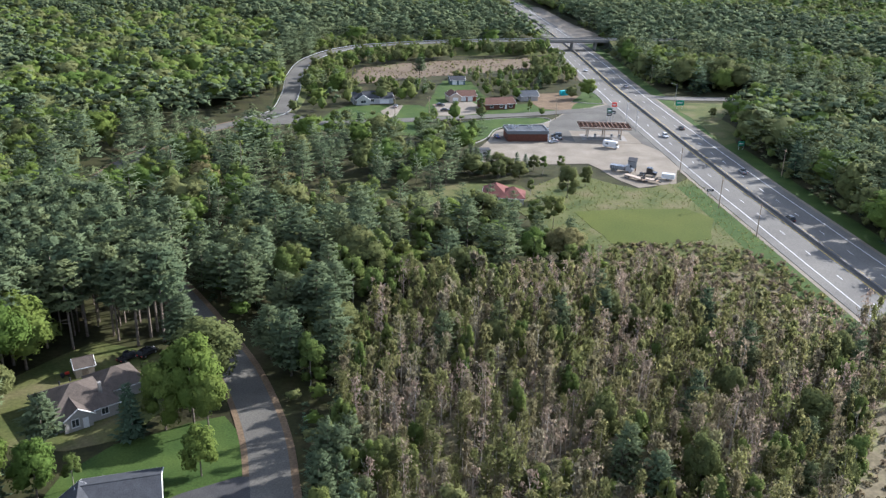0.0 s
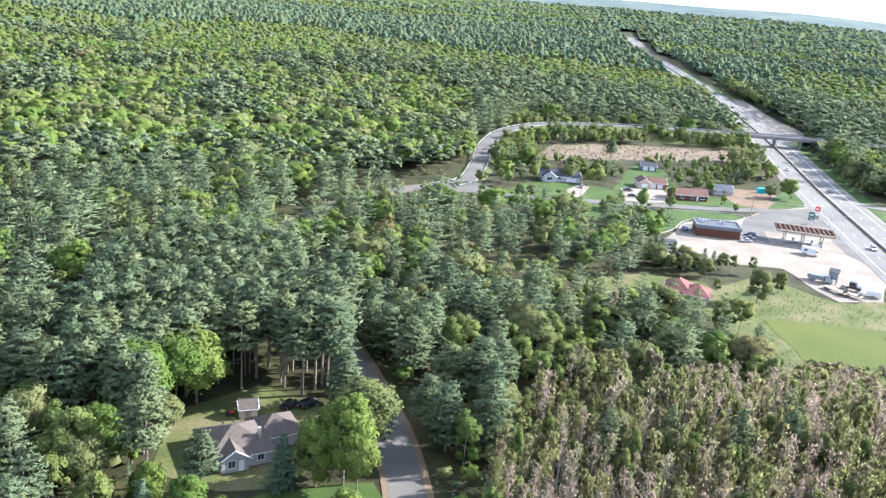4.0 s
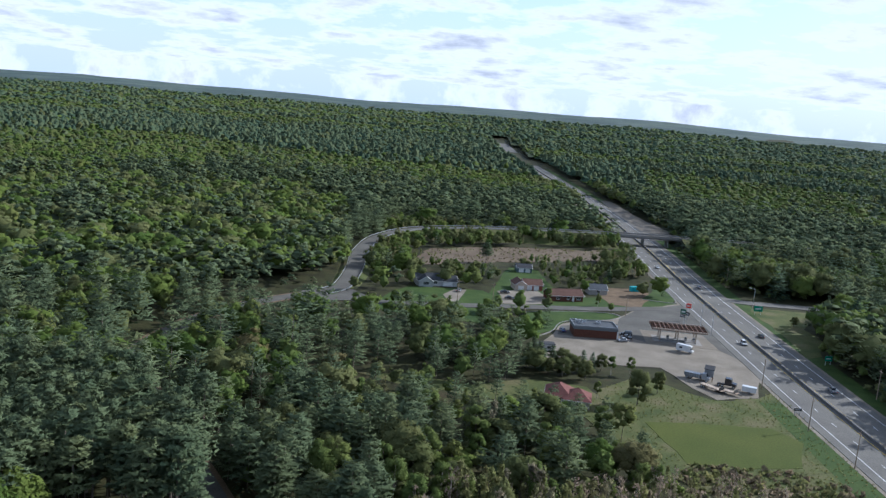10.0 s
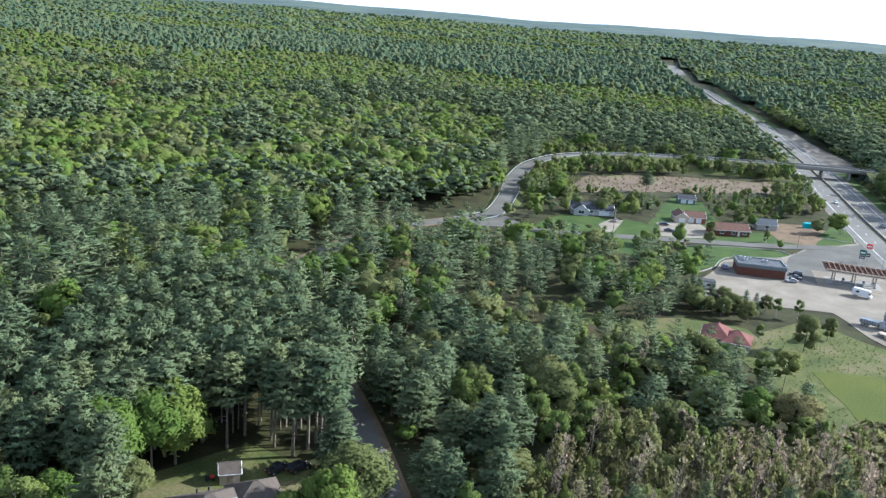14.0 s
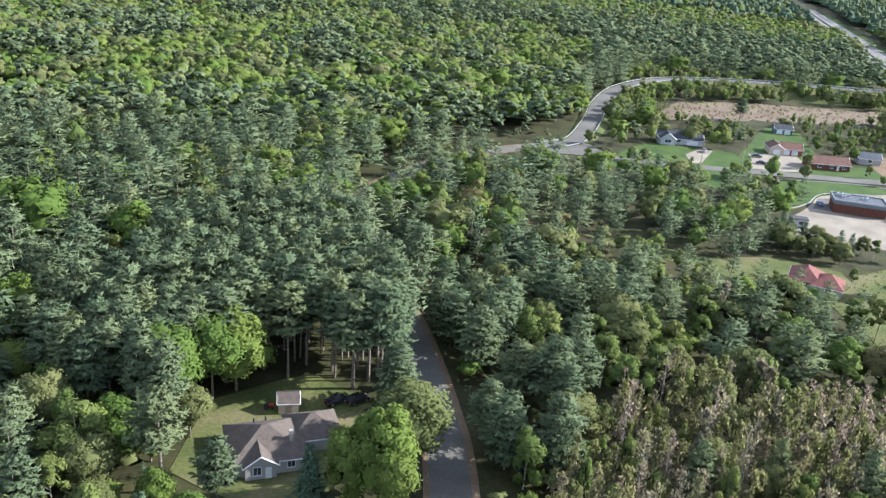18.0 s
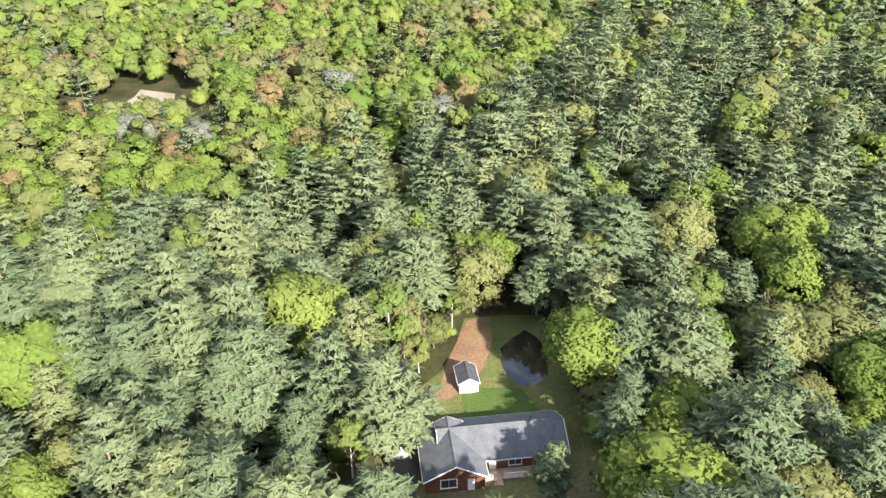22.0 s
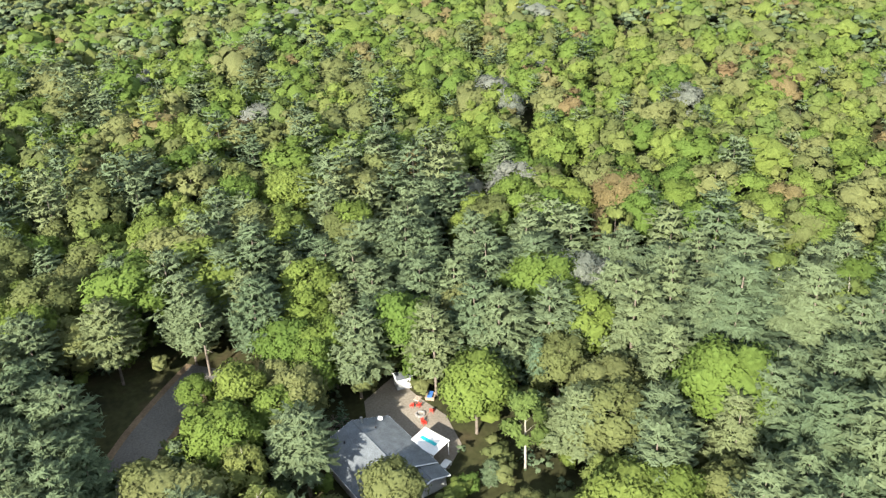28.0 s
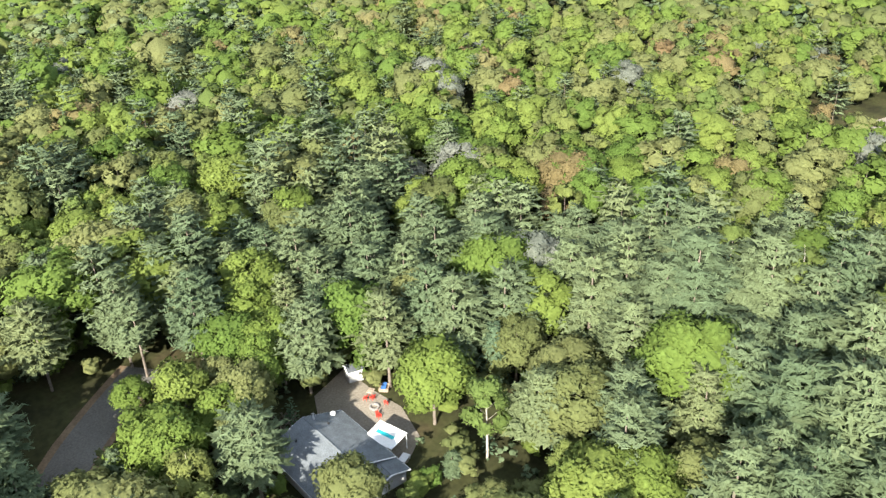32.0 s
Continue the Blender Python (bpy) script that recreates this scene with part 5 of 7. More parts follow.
def block(ob, cx, cy, turn, w, d, wall, rise, wall_mat, roof_mat, hip=False, over=0.45, base=0.0, windows=(), doors=(), trim=WHITE):
    """One volume of a house: w along its ridge, d across. windows: (side, along, z0, wide, high); doors: (side, along, wide, high, material)."""
    m = pose(cx, cy, base, 0, 0, turn)

    def add(name, bm, mat, parent=None, at=None, label=""):
        o = part(name, bm, mat, parent or ob, label)
        if parent is None:
            o.matrix_basis = m @ (at or Matrix())
        return o

    t = 0.2
    bm = box(-w / 2, w / 2, -d / 2, d / 2, -0.3, wall)
    if not hip:
        for sx in (-1, 1):
            x0, x1 = sx * w / 2, sx * (w / 2 - t)
            solid([(x0, -d / 2, wall), (x0, d / 2, wall), (x0, 0, wall + rise), (x1, -d / 2, wall), (x1, d / 2, wall), (x1, 0, wall + rise)],
                  [(0, 1, 2), (5, 4, 3), (0, 2, 5, 3), (1, 4, 5, 2), (0, 3, 4, 1)], bm)
    bmesh.ops.recalc_face_normals(bm, faces=bm.faces)
    add("wall", bm, wall_mat)
    k = rise / (d / 2)
    e = wall - over * k + 0.08
    y, xr = d / 2 + over, w / 2 + over
    inset = min(d / 2, w / 2 - 0.4)
    xt = w / 2 - inset if hip else xr
    top = wall + rise + 0.1
    roof = [[(-xr, sy * y, e), (xr, sy * y, e), (xt, 0, top), (-xt, 0, top)][::sy * -1 or 1] for sy in (-1, 1)]
    if hip:
        roof += [[(sx * xr, -sx * y, e), (sx * xr, sx * y, e), (sx * xt, 0, top)] for sx in (-1, 1)]
    for poly in roof:
        b = slab(poly, 0.2)
        bmesh.ops.recalc_face_normals(b, faces=b.faces)
        add("roof_slope", b, roof_mat)
    add("ridge_cap", rod((-xt, 0, top), (xt, 0, top), 0.09, sides=6), roof_mat)
    for sy in (-1, 1):
        add("gutter", box(-xr, xr, sy * y - 0.07, sy * y + 0.07, e - 0.2, e - 0.04), trim)
    if not hip:
        for sx in (-1, 1):
            for sy in (-1, 1):
                a, c = Vector((sx * (xr + 0.02), sy * y, e - 0.1)), Vector((sx * (xr + 0.02), 0, top - 0.12))
                add("bargeboard", rod(a, c, 0.11, sides=4), trim)
    at = {"f": lambda s: pose(s, -d / 2, 0), "b": lambda s: pose(s, d / 2, 0, 0, 0, 180), "l": lambda s: pose(-w / 2, s, 0, 0, 0, -90), "r": lambda s: pose(w / 2, s, 0, 0, 0, 90)}
    for side, along, z0, wide, high in windows:
        fr = add("window", box(-wide / 2 - 0.1, wide / 2 + 0.1, -0.07, 0.03, z0 - 0.1, z0 + high + 0.1), trim, None, at[side](along))
        part("pane", box(-wide / 2, -0.03, -0.085, -0.06, z0, z0 + high), GLASS, fr)
        part("pane", box(0.03, wide / 2, -0.085, -0.06, z0, z0 + high), GLASS, fr)
        part("sill", box(-wide / 2 - 0.15, wide / 2 + 0.15, -0.14, 0.0, z0 - 0.18, z0 - 0.1), trim, fr)
    for side, along, wide, high, mat in doors:
        dr = add("door", box(-wide / 2, wide / 2, -0.08, 0.03, 0.02, high), mat, None, at[side](along))
        n = 4 if wide > 2 else 2
        for i in range(n):
            z = 0.15 + i * (high - 0.2) / n
            part("door_panel", box(-wide / 2 + 0.12, wide / 2 - 0.12, -0.11, -0.07, z, z + (high - 0.2) / n - 0.1), mat, dr)
        part("handle", box(wide / 2 - 0.25, wide / 2 - 0.15, -0.16, -0.07, 0.95, 1.05), STEEL, dr)
    return m


def stack(ob, name, x, y, z0, z1, s, mat, label=""):
    c = part(name, box(x - s / 2, x + s / 2, y - s / 2, y + s / 2, z0, z1, 0.03), mat, ob, label)
    part("cap", box(x - s / 2 - 0.06, x + s / 2 + 0.06, y - s / 2 - 0.06, y + s / 2 + 0.06, z1, z1 + 0.1), CONCRETE, c)
    return c


def vent(ob, x, y, z):
    part("roof_vent", rod((x, y, z - 0.4), (x, y, z + 0.35), 0.16, sides=8), BLACK, ob)


def rail(ob, a, b, z=0.0, high=1.0, mat=WHITE):
    """A railing with posts and bars."""
    a, b = Vector((*a, z)), Vector((*b, z))
    n = max(2, int((b - a).length / 1.5))
    for i in range(n + 1):
        p = a + (b - a) * i / n
        part("post", rod(p, p + Vector((0, 0, high)), 0.05, sides=4), mat, ob)
    for k in (0.15, 0.5, 1.0):
        part("bar", rod(a + Vector((0, 0, high * k)), b + Vector((0, 0, high * k)), 0.035, sides=4), mat, ob)


# grey house by the country road
h = tagged(empty("grey_house", (-43, 107, 0), 15), "house with a charcoal shingle roof and attached garage beside the lawn", "house")
block(h, 0.5, 2.6, 0, 11.5, 12.5, 2.8, 3.1, SIDING_GREY, ROOF_GREY, windows=[("r", 2.5, 1.0, 1.4, 1.2), ("b", -2, 1.0, 1.6, 1.2)], doors=[("f", 3.2, 4.6, 2.4, TARMAC)])
block(h, -5.2, -3.6, 90, 14.0, 8.4, 2.8, 3.3, SIDING_GREY, ROOF_GREY, windows=[("b", -3, 1.0, 1.6, 1.3), ("b", 3, 1.0, 1.6, 1.3), ("l", 0, 1.0, 2.4, 1.5)], doors=[("b", 0, 1.8, 2.1, WHITE)])
for p in ((-7.2, -1.0, 4.6), (-7.2, 1.6, 4.6), (-7.2, -4.0, 4.6)):
    vent(h, *p)
part("downpipe", rod((6.4, -3.6, 0), (6.4, -3.6, 2.7), 0.06), WHITE, h)
deck = tagged(empty("wooden_deck", (-56.3, 103.5, 0), 15), "wooden deck with railings beside the grey house", "deck")
for i in range(14):
    part("board", box(-2.6 + i * 0.37, -2.6 + i * 0.37 + 0.34, -3, 3, 0.5, 0.56), WOOD, deck)
for sx in (-2.5, 2.5):
    for sy in (-2.9, 0, 2.9):
        part("leg", box(sx - 0.07, sx + 0.07, sy - 0.07, sy + 0.07, -0.2, 0.5), WOOD, deck)
rail(deck, (-2.6, -3), (-2.6, 3), 0.56, 0.95, WOOD)
rail(deck, (-2.6, 3), (2.6, 3), 0.56, 0.95, WOOD)
patch("driveway_grey_house", [(-37.0, 106.5), (-38.2, 112.2), (-35, 114.5), (-27.2, 118.6), (-24.4, 118.6), (-22.4, 110.2), (-28, 109.2), (-34, 106.8)], 0.02, TARMAC, "dark asphalt driveway of the grey house", "driveway")
patch("walkway", [(-39.5, 104.3), (-36.2, 105.8), (-33.5, 106.6), (-33.2, 105.6), (-36, 104.3), (-39.2, 103.2)], 0.05, CONCRETE, "pale concrete walkway", "path")

# brown house under the pines
h = tagged(empty("brown_house", (-59.5, 139.5, 0), 38), "house with a taupe hipped shingle roof under tall pines", "house")
block(h, -1.5, 0, 0, 12, 11.5, 2.8, 3.0, SIDING_GREY, ROOF_BROWN, True, windows=[("f", 3.5, 1.0, 1.2, 1.2), ("r", -2, 1.0, 1.4, 1.2), ("l", 0, 1.0, 1.4, 1.2)])
block(h, -3.0, -4.2, 90, 5.0, 5.0, 2.8, 1.7, SIDING_GREY, ROOF_BROWN, windows=[("l", 0.6, 0.9, 1.2, 1.4)], doors=[("l", -1.2, 1.0, 2.1, WHITE)])
block(h, 7.0, 3.0, 0, 8.5, 8.0, 2.7, 2.3, SIDING_GREY, ROOF_BROWN, True, doors=[("r", 0, 4.4, 2.3, WHITE)])
stack(h, "chimney", 2.4, -3.0, 3.6, 6.0, 0.55, CONCRETE)
for p in ((-3, 2.6, 5.2), (-1, 2.8, 5.2)):
    vent(h, *p)
h = tagged(empty("garden_shed", (-64.0, 152.5, 0), 30), "small shed with a taupe gable roof behind the house", "shed")
block(h, 0, 0, 0, 3.6, 3.4, 2.3, 1.3, SIDING_TAN, ROOF_BROWN, over=0.25, doors=[("f", 0, 1.2, 1.9, WOOD)])
patch("driveway_brown_house", [(-49, 146), (-51, 153), (-44, 158), (-36.5, 160.5), (-35.5, 153.5), (-43, 150)], 0.02, TARMAC, "dark driveway of the brown house", "driveway")

ps = tagged(empty("garden_parasol", (-64.6, 133.5, 0)), "faded red garden parasol beside the taupe-roofed house", "parasol")
part("pole", rod((0, 0, -0.05), (0, 0, 2.5), 0.035), STEEL, ps)
part("base", rod((0, 0, -0.03), (0, 0, 0.12), 0.3, sides=12), CONCRETE, ps)
cloth = bmesh.new()
bmesh.ops.create_cone(cloth, cap_ends=False, segments=8, radius1=1.6, radius2=0.05, depth=0.55, matrix=Matrix.Translation((0, 0, 2.25)))
part("canopy", cloth, plain("faded_red_cloth", (0.42, 0.085, 0.045), 0.85), ps)
for i in range(8):
    a = i * 0.785
    part("rib", rod((0, 0, 2.5), (1.58 * math.cos(a), 1.58 * math.sin(a), 1.98), 0.012, sides=4), STEEL, ps)
gt = tagged(empty("garden_tractor", (-67.3, 151.0, 0), 35), "small red garden tractor on the yellowish yard", "tractor")
part("hood", box(0.1, 0.95, -0.28, 0.28, 0.4, 0.85, 0.08), RED, gt)
part("frame", box(-0.7, 0.9, -0.3, 0.3, 0.28, 0.42), BLACK, gt)
part("seat", box(-0.6, -0.15, -0.22, 0.22, 0.42, 0.95, 0.06), BLACK, gt)
part("steering_wheel", rod((0.0, 0, 0.95), (0.02, 0, 0.98), 0.18, sides=10), BLACK, gt)
for sx, r_ in ((-0.45, 0.3), (0.7, 0.22)):
    for sy in (-0.4, 0.4):
        part("wheel", rod((sx, sy - 0.1, r_), (sx, sy + 0.1, r_), r_, sides=12), BLACK, gt)
rt = tagged(empty("patio_table", (-55.0, 103.6, 0.56), 15), "dark round table on the wooden deck", "table")
part("top", rod((0, 0, 0.70), (0, 0, 0.74), 0.6, sides=16), BLACK, rt)
part("pedestal", rod((0, 0, 0), (0, 0, 0.7), 0.05), BLACK, rt)
part("foot", rod((0, 0, 0), (0, 0, 0.04), 0.32, sides=12), BLACK, rt)
for i in range(4):
    a = i * 1.571 + 0.5
    dc = tagged(empty("patio_chair", (-55.0 + 1.05 * math.cos(a), 103.6 + 1.05 * math.sin(a), 0.56), math.degrees(a) - 90), "grey metal patio chair round the deck table", "chair", "chairs on the deck")
    part("seat", box(-0.25, 0.25, -0.25, 0.25, 0.40, 0.45, 0.02), CONCRETE, dc)
    part("backrest", box(-0.25, 0.25, 0.22, 0.27, 0.45, 0.95, 0.02), CONCRETE, dc)
    for sx in (-0.22, 0.22):
        for sy in (-0.22, 0.22):
            part("leg", rod((sx, sy, 0), (sx, sy, 0.42), 0.02, sides=6), STEEL, dc)

# long bungalow with the pond
h = tagged(empty("blue_grey_house", (-92.6, 49.0, 0), 95), "long bungalow with a grey shingle roof and red brick gable", "house")
block(h, 1.2, 0, 0, 18.0, 8.6, 2.7, 2.3, BRICK, ROOF_LIGHT, windows=[("f", 1.5, 1.0, 1.8, 1.2), ("f", 7, 1.0, 1.6, 1.1), ("b", -2, 1.0, 1.8, 1.2), ("b", 5, 1.0, 1.8, 1.2)], doors=[("f", -1.8, 1.0, 2.1, WHITE)])
block(h, -6.4, -2.6, 90, 9.8, 8.4, 2.7, 2.25, BRICK, ROOF_LIGHT, windows=[("l", 1.0, 0.9, 2.2, 1.4)], doors=[("l", -2.2, 1.0, 2.1, WHITE)])
for p in ((0.5, 1.6, 4.3), (6, 1.0, 4.7)):
    vent(h, *p)
part("porch_floor", box(-2.2, 6.0, -6.4, -4.3, 0.1, 0.35), WOOD, h)
rail(h, (0.6, -6.3), (6.0, -6.3), 0.35, 0.9)
rail(h, (-2.1, -6.3), (-0.9, -6.3), 0.35, 0.9)
for i in range(3):
    part("step", box(-0.8, 0.5, -6.4 - 0.3 * (i + 1), -6.4 - 0.3 * i, -0.1, 0.3 - 0.1 * i), WOOD, h)
for nm, x, y, turn, s in (("white_shed", -108.5, 46.2, 6, 3.2), ("white_shed", -93.2, 35.2, 8, 2.5)):
    o = tagged(empty(nm, (x, y, 0), turn), "white garden shed with a dark grey roof", "shed", "white sheds")
    block(o, 0, 0, 0, s * 1.45, s, 2.0, 0.9, SIDING_WHITE, ROOF_DARK, over=0.2, doors=[("r", 0, 1.1, 1.8, WHITE)], windows=[("f", 0, 1.0, 0.6, 0.6)])
patch("patio_dark", [(-91.5, 33.0), (-84, 32), (-83, 37.5), (-91.5, 38.2)], 0.03, TARMAC, "dark asphalt parking pad", "driveway")
pond = wavy([(-118, 52.6), (-121, 55), (-123.5, 57.6), (-120, 60.2), (-115, 60.6), (-110.5, 60.2), (-107.6, 57.5), (-107.6, 54.6), (-112, 52.8)], 0.35, 21, 1.5)
patch("pond", pond, 0.02, WATER, "small dark brown garden pond", "pond")
patch("lawn_blue_grey_house", [(-107.5, 45.0), (-107, 55), (-99, 58), (-98.5, 54.2), (-99.6, 45.5)], -0.005, LAWN, "bright green lawn behind the long bungalow", "lawn", 0.4, 24)
patch("bare_soil", [(-104, 38.5), (-107, 41.5), (-116, 43.6), (-127, 47.5), (-128, 51.5), (-120, 51.5), (-112, 49.3), (-105, 43.5)], 0.0, SOIL, "reddish bare soil in the yard", "soil", 0.5, 23)

# patio house
h = tagged(empty("patio_house", (-57.8, -51.6, 0), 86), "bungalow with a light grey shingle roof beside a patio", "house")
block(h, 0, 0, 0, 13.0, 12.6, 2.5, 2.2, SIDING_WHITE, ROOF_PALE, windows=[("l", 1.5, 1.0, 1.2, 1.1), ("b", 2, 1.0, 1.6, 1.1)], doors=[("b", -2, 1.8, 2.0, GLASS)])
block(h, 7.2, 3.6, 0, 5.0, 5.6, 2.2, 0.8, SIDING_WHITE, ROOF_PALE)
for p in ((-4, 2.6, 3.8), (-4, -3.0, 3.7)):
    vent(h, *p)
stack(h, "flue", -5.8, 1.2, 3.0, 5.4, 0.25, STEEL)
aw = tagged(empty("patio_awning", (-65.9, -48.5, 0), -80), "white awning with a teal stripe over the patio", "awning")
part("canvas", slab([(-2.6, -1.9, 2.9), (2.6, -1.9, 2.9), (2.6, 1.9, 2.5), (-2.6, 1.9, 2.5)], 0.06), WHITE, aw)
part("stripe", slab([(-1.5, -0.3, 2.75), (1.7, -0.3, 2.75), (1.7, 0.35, 2.68), (-1.5, 0.35, 2.68)], 0.02), TEAL, aw, "teal stripe")
for sx in (-2.4, 2.4):
    for sy in (-1.8, 1.8):
        part("post", rod((sx, sy, -0.1), (sx, sy, 2.6), 0.06), WHITE, aw)
o = tagged(empty("white_shed", (-73.5, -65.6, 0), -20), "pale narrow shed at the end of the patio", "shed")
block(o, 0, 0, 0, 2.6, 2.2, 2.2, 0.6, SIDING_WHITE, ROOF_LIGHT, over=0.15, doors=[("f", 0, 0.9, 1.9, WHITE)])


def lawn_chair(x, y, turn):
    c = tagged(empty("garden_chair", (x, y, 0), turn), "red plastic garden chair on the patio", "chair", "red chairs round the fire pit")
    part("seat", box(-0.3, 0.3, -0.3, 0.3, 0.33, 0.39, 0.02), RED, c)
    b = part("backrest", box(-0.3, 0.3, -0.03, 0.03, 0, 0.75, 0.02), RED, c)
    b.matrix_basis = pose(0, 0.3, 0.36, -15)
    for sx in (-0.27, 0.27):
        part("armrest", box(sx - 0.06, sx + 0.06, -0.35, 0.3, 0.58, 0.62), RED, c)
        for sy in (-0.27, 0.27):
            part("leg", box(sx - 0.03, sx + 0.03, sy - 0.03, sy + 0.03, -0.03, 0.6), RED, c)


for q in ((-71.0, -59.7, 30), (-71.9, -59.0, 10), (-72.7, -56.4, -60), (-69.7, -54.8, 180)):
    lawn_chair(*q)
fp = tagged(empty("fire_pit", (-70.8, -57.2, 0)), "round stone fire pit on the patio", "fire pit")
for i in range(10):
    a = i * 0.628
    s = part("stone", box(-0.22, 0.22, -0.13, 0.13, -0.05, 0.32, 0.04), CONCRETE, fp)
    s.matrix_basis = pose(0.7 * math.cos(a), 0.7 * math.sin(a), 0, 0, 0, math.degrees(a) + 90)
tb = tagged(empty("picnic_table", (-74.9, -59.6, 0), 40), "wooden picnic table covered with a blue tarpaulin", "table")
part("top", box(-0.9, 0.9, -0.4, 0.4, 0.7, 0.76), BLUE, tb)
for sy in (-0.7, 0.7):
    part("bench", box(-0.9, 0.9, sy - 0.14, sy + 0.14, 0.42, 0.47), WOOD, tb)
for sx in (-0.7, 0.7):
    part("leg", box(sx - 0.05, sx + 0.05, -0.75, 0.75, -0.03, 0.7), WOOD, tb)

ds = tagged(empty("satellite_dish", (-62.9, -57.4, 2.6), 150), "small white satellite dish on the eaves of the patio house", "dish")
part("mast", rod((0, 0, -0.3), (0, 0, 0.75), 0.03), STEEL, ds)
bowl = bmesh.new()
bmesh.ops.create_cone(bowl, cap_ends=True, segments=14, radius1=0.10, radius2=0.42, depth=0.14, matrix=pose(0, -0.08, 0.85, 70))
part("bowl", bowl, WHITE, ds)
part("feed_arm", rod((0, -0.05, 0.75), (0, -0.5, 0.95), 0.02), STEEL, ds)
wt_ = tagged(empty("garden_table", (-65.9, -44.6, 0), 20), "white plastic garden table beside the awning", "table")
part("top", box(-0.9, 0.9, -0.6, 0.6, 0.70, 0.75, 0.02), WHITE, wt_)
for sx in (-0.8, 0.8):
    for sy in (-0.5, 0.5):
        part("leg", box(sx - 0.04, sx + 0.04, sy - 0.04, sy + 0.04, -0.05, 0.7), WHITE, wt_)
pl = tagged(empty("wooden_pallet", (-73.1, -60.9, 0), 25), "pale wooden pallet lying on the patio", "pallet")
for i in range(6):
    part("slat", box(-0.6, 0.6, -0.5 + i * 0.18, -0.38 + i * 0.18, 0.10, 0.13), SIDING_TAN, pl)
for sx in (-0.55, 0, 0.55):
    part("bearer", box(sx - 0.05, sx + 0.05, -0.5, 0.52, -0.03, 0.10), SIDING_TAN, pl)
heap = tagged(empty("brushwood_pile", (-58.3, -64.2, 0)), "heap of brown cut branches beside the patio house", "wood pile")
prng = random.Random(12)
for i in range(70):
    a, q = prng.uniform(0, 6.28), 2.4 * math.sqrt(prng.uniform(0, 1))
    c = Vector((math.cos(a) * q, math.sin(a) * q * 0.8, 0.15 + (2.4 - q) * 0.42 * prng.uniform(0.3, 1)))
    d = Vector((prng.uniform(-1, 1), prng.uniform(-1, 1), prng.uniform(-0.25, 0.25))).normalized() * prng.uniform(0.6, 1.3)
    part("branch", rod(c - d, c + d, 0.05, 0.025, 5), BARK, heap)

# red-roofed house
h = tagged(empty("red_roof_house", (32.0, 266.5, 0), -8), "small house with a red shingle roof among trees", "house")
block(h, -2.2, 1.5, 90, 10, 8.0, 2.8, 2.6, SIDING_WHITE, ROOF_RED, True, windows=[("l", 0, 1.0, 1.6, 1.2)])
block(h, 3.4, 0, 0, 7.6, 8.4, 2.6, 2.3, SIDING_GREY, ROOF_RED, True, windows=[("f", 0.5, 1.0, 1.6, 1.2)])

# houses along the service road
h = tagged(empty("white_house", (-18, 418.5, 0), 14), "white bungalow with a grey roof behind a lawn", "house")
block(h, -2.5, 0, 0, 12, 8.5, 2.8, 2.5, SIDING_WHITE, ROOF_GREY, windows=[("f", 3, 1.0, 1.6, 1.2)])
block(h, -4.5, -4.2, 90, 5, 6.5, 2.8, 2.2, SIDING_WHITE, ROOF_GREY, windows=[("l", 0, 0.9, 2.6, 1.4)])
block(h, 7, -0.5, 0, 8, 7.5, 2.5, 2.0, SIDING_WHITE, ROOF_GREY, doors=[("f", -0.5, 4.6, 2.2, WHITE)])
patch("driveway_white_house", [(-12, 398), (-7, 412), (-1.5, 412), (-3, 400), (-5, 386), (-9, 385)], 0.0, GRAVEL, "pale driveway of the white house", "driveway")
h = tagged(empty("garage_house", (27, 428, 0), 12), "house with a reddish roof and three white garage doors", "house")
block(h, -3.5, -0.5, 90, 9, 6, 2.9, 1.8, SIDING_TAN, ROOF_RUST, doors=[("l", 0, 2.8, 2.2, WHITE)])
block(h, 3, 0, 0, 9, 8, 2.8, 2.0, SIDING_RED, ROOF_RUST, doors=[("f", -2, 2.6, 2.2, WHITE), ("f", 1.4, 2.6, 2.2, WHITE)])
patch("driveway_garage_house", [(12, 390), (15, 405), (13, 416), (22, 422), (33, 424), (38, 408), (35, 398), (24, 392)], 0.02, GRAVEL, "pale paved parking area", "driveway", 0.4, 31)
h = tagged(empty("brick_house", (44, 411.5, 0), 16), "brown brick bungalow with a reddish shingle roof", "house")
block(h, 0, 0, 0, 16.5, 8.5, 2.7, 2.2, BRICK, ROOF_RUST, windows=[("f", -4, 1.0, 1.6, 1.2), ("f", 1, 1.0, 1.4, 1.2), ("f", 6, 1.0, 1.6, 1.2)], doors=[("f", 3.4, 1.0, 2.1, WHITE)])
h = tagged(empty("teal_garage", (27.8, 472, 0), 10), "dark garage with two white doors", "garage")
block(h, 0, 0, 0, 8, 6.5, 2.6, 1.6, plain("dark_teal_siding", (0.06, 0.10, 0.11)), ROOF_DARK, doors=[("f", -1.8, 2.6, 2.1, WHITE), ("f", 1.8, 2.6, 2.1, WHITE)])
h = tagged(empty("grey_bungalow", (62, 432, 0), 10), "grey house half hidden by trees", "house")
block(h, 0, 0, 0, 9, 7, 2.7, 2.0, SIDING_GREY, ROOF_LIGHT, windows=[("f", 0, 1.0, 1.6, 1.2)])
patch("scrap_yard", [(66, 410), (62, 428), (66, 446), (84, 452), (92, 440), (84, 420), (80, 408)], 0.0, DIRT, "bare earth yard", "yard", 0.8, 33)
h = tagged(empty("teal_container", (84, 446, 0), 20), "teal steel container in the earth yard", "container")
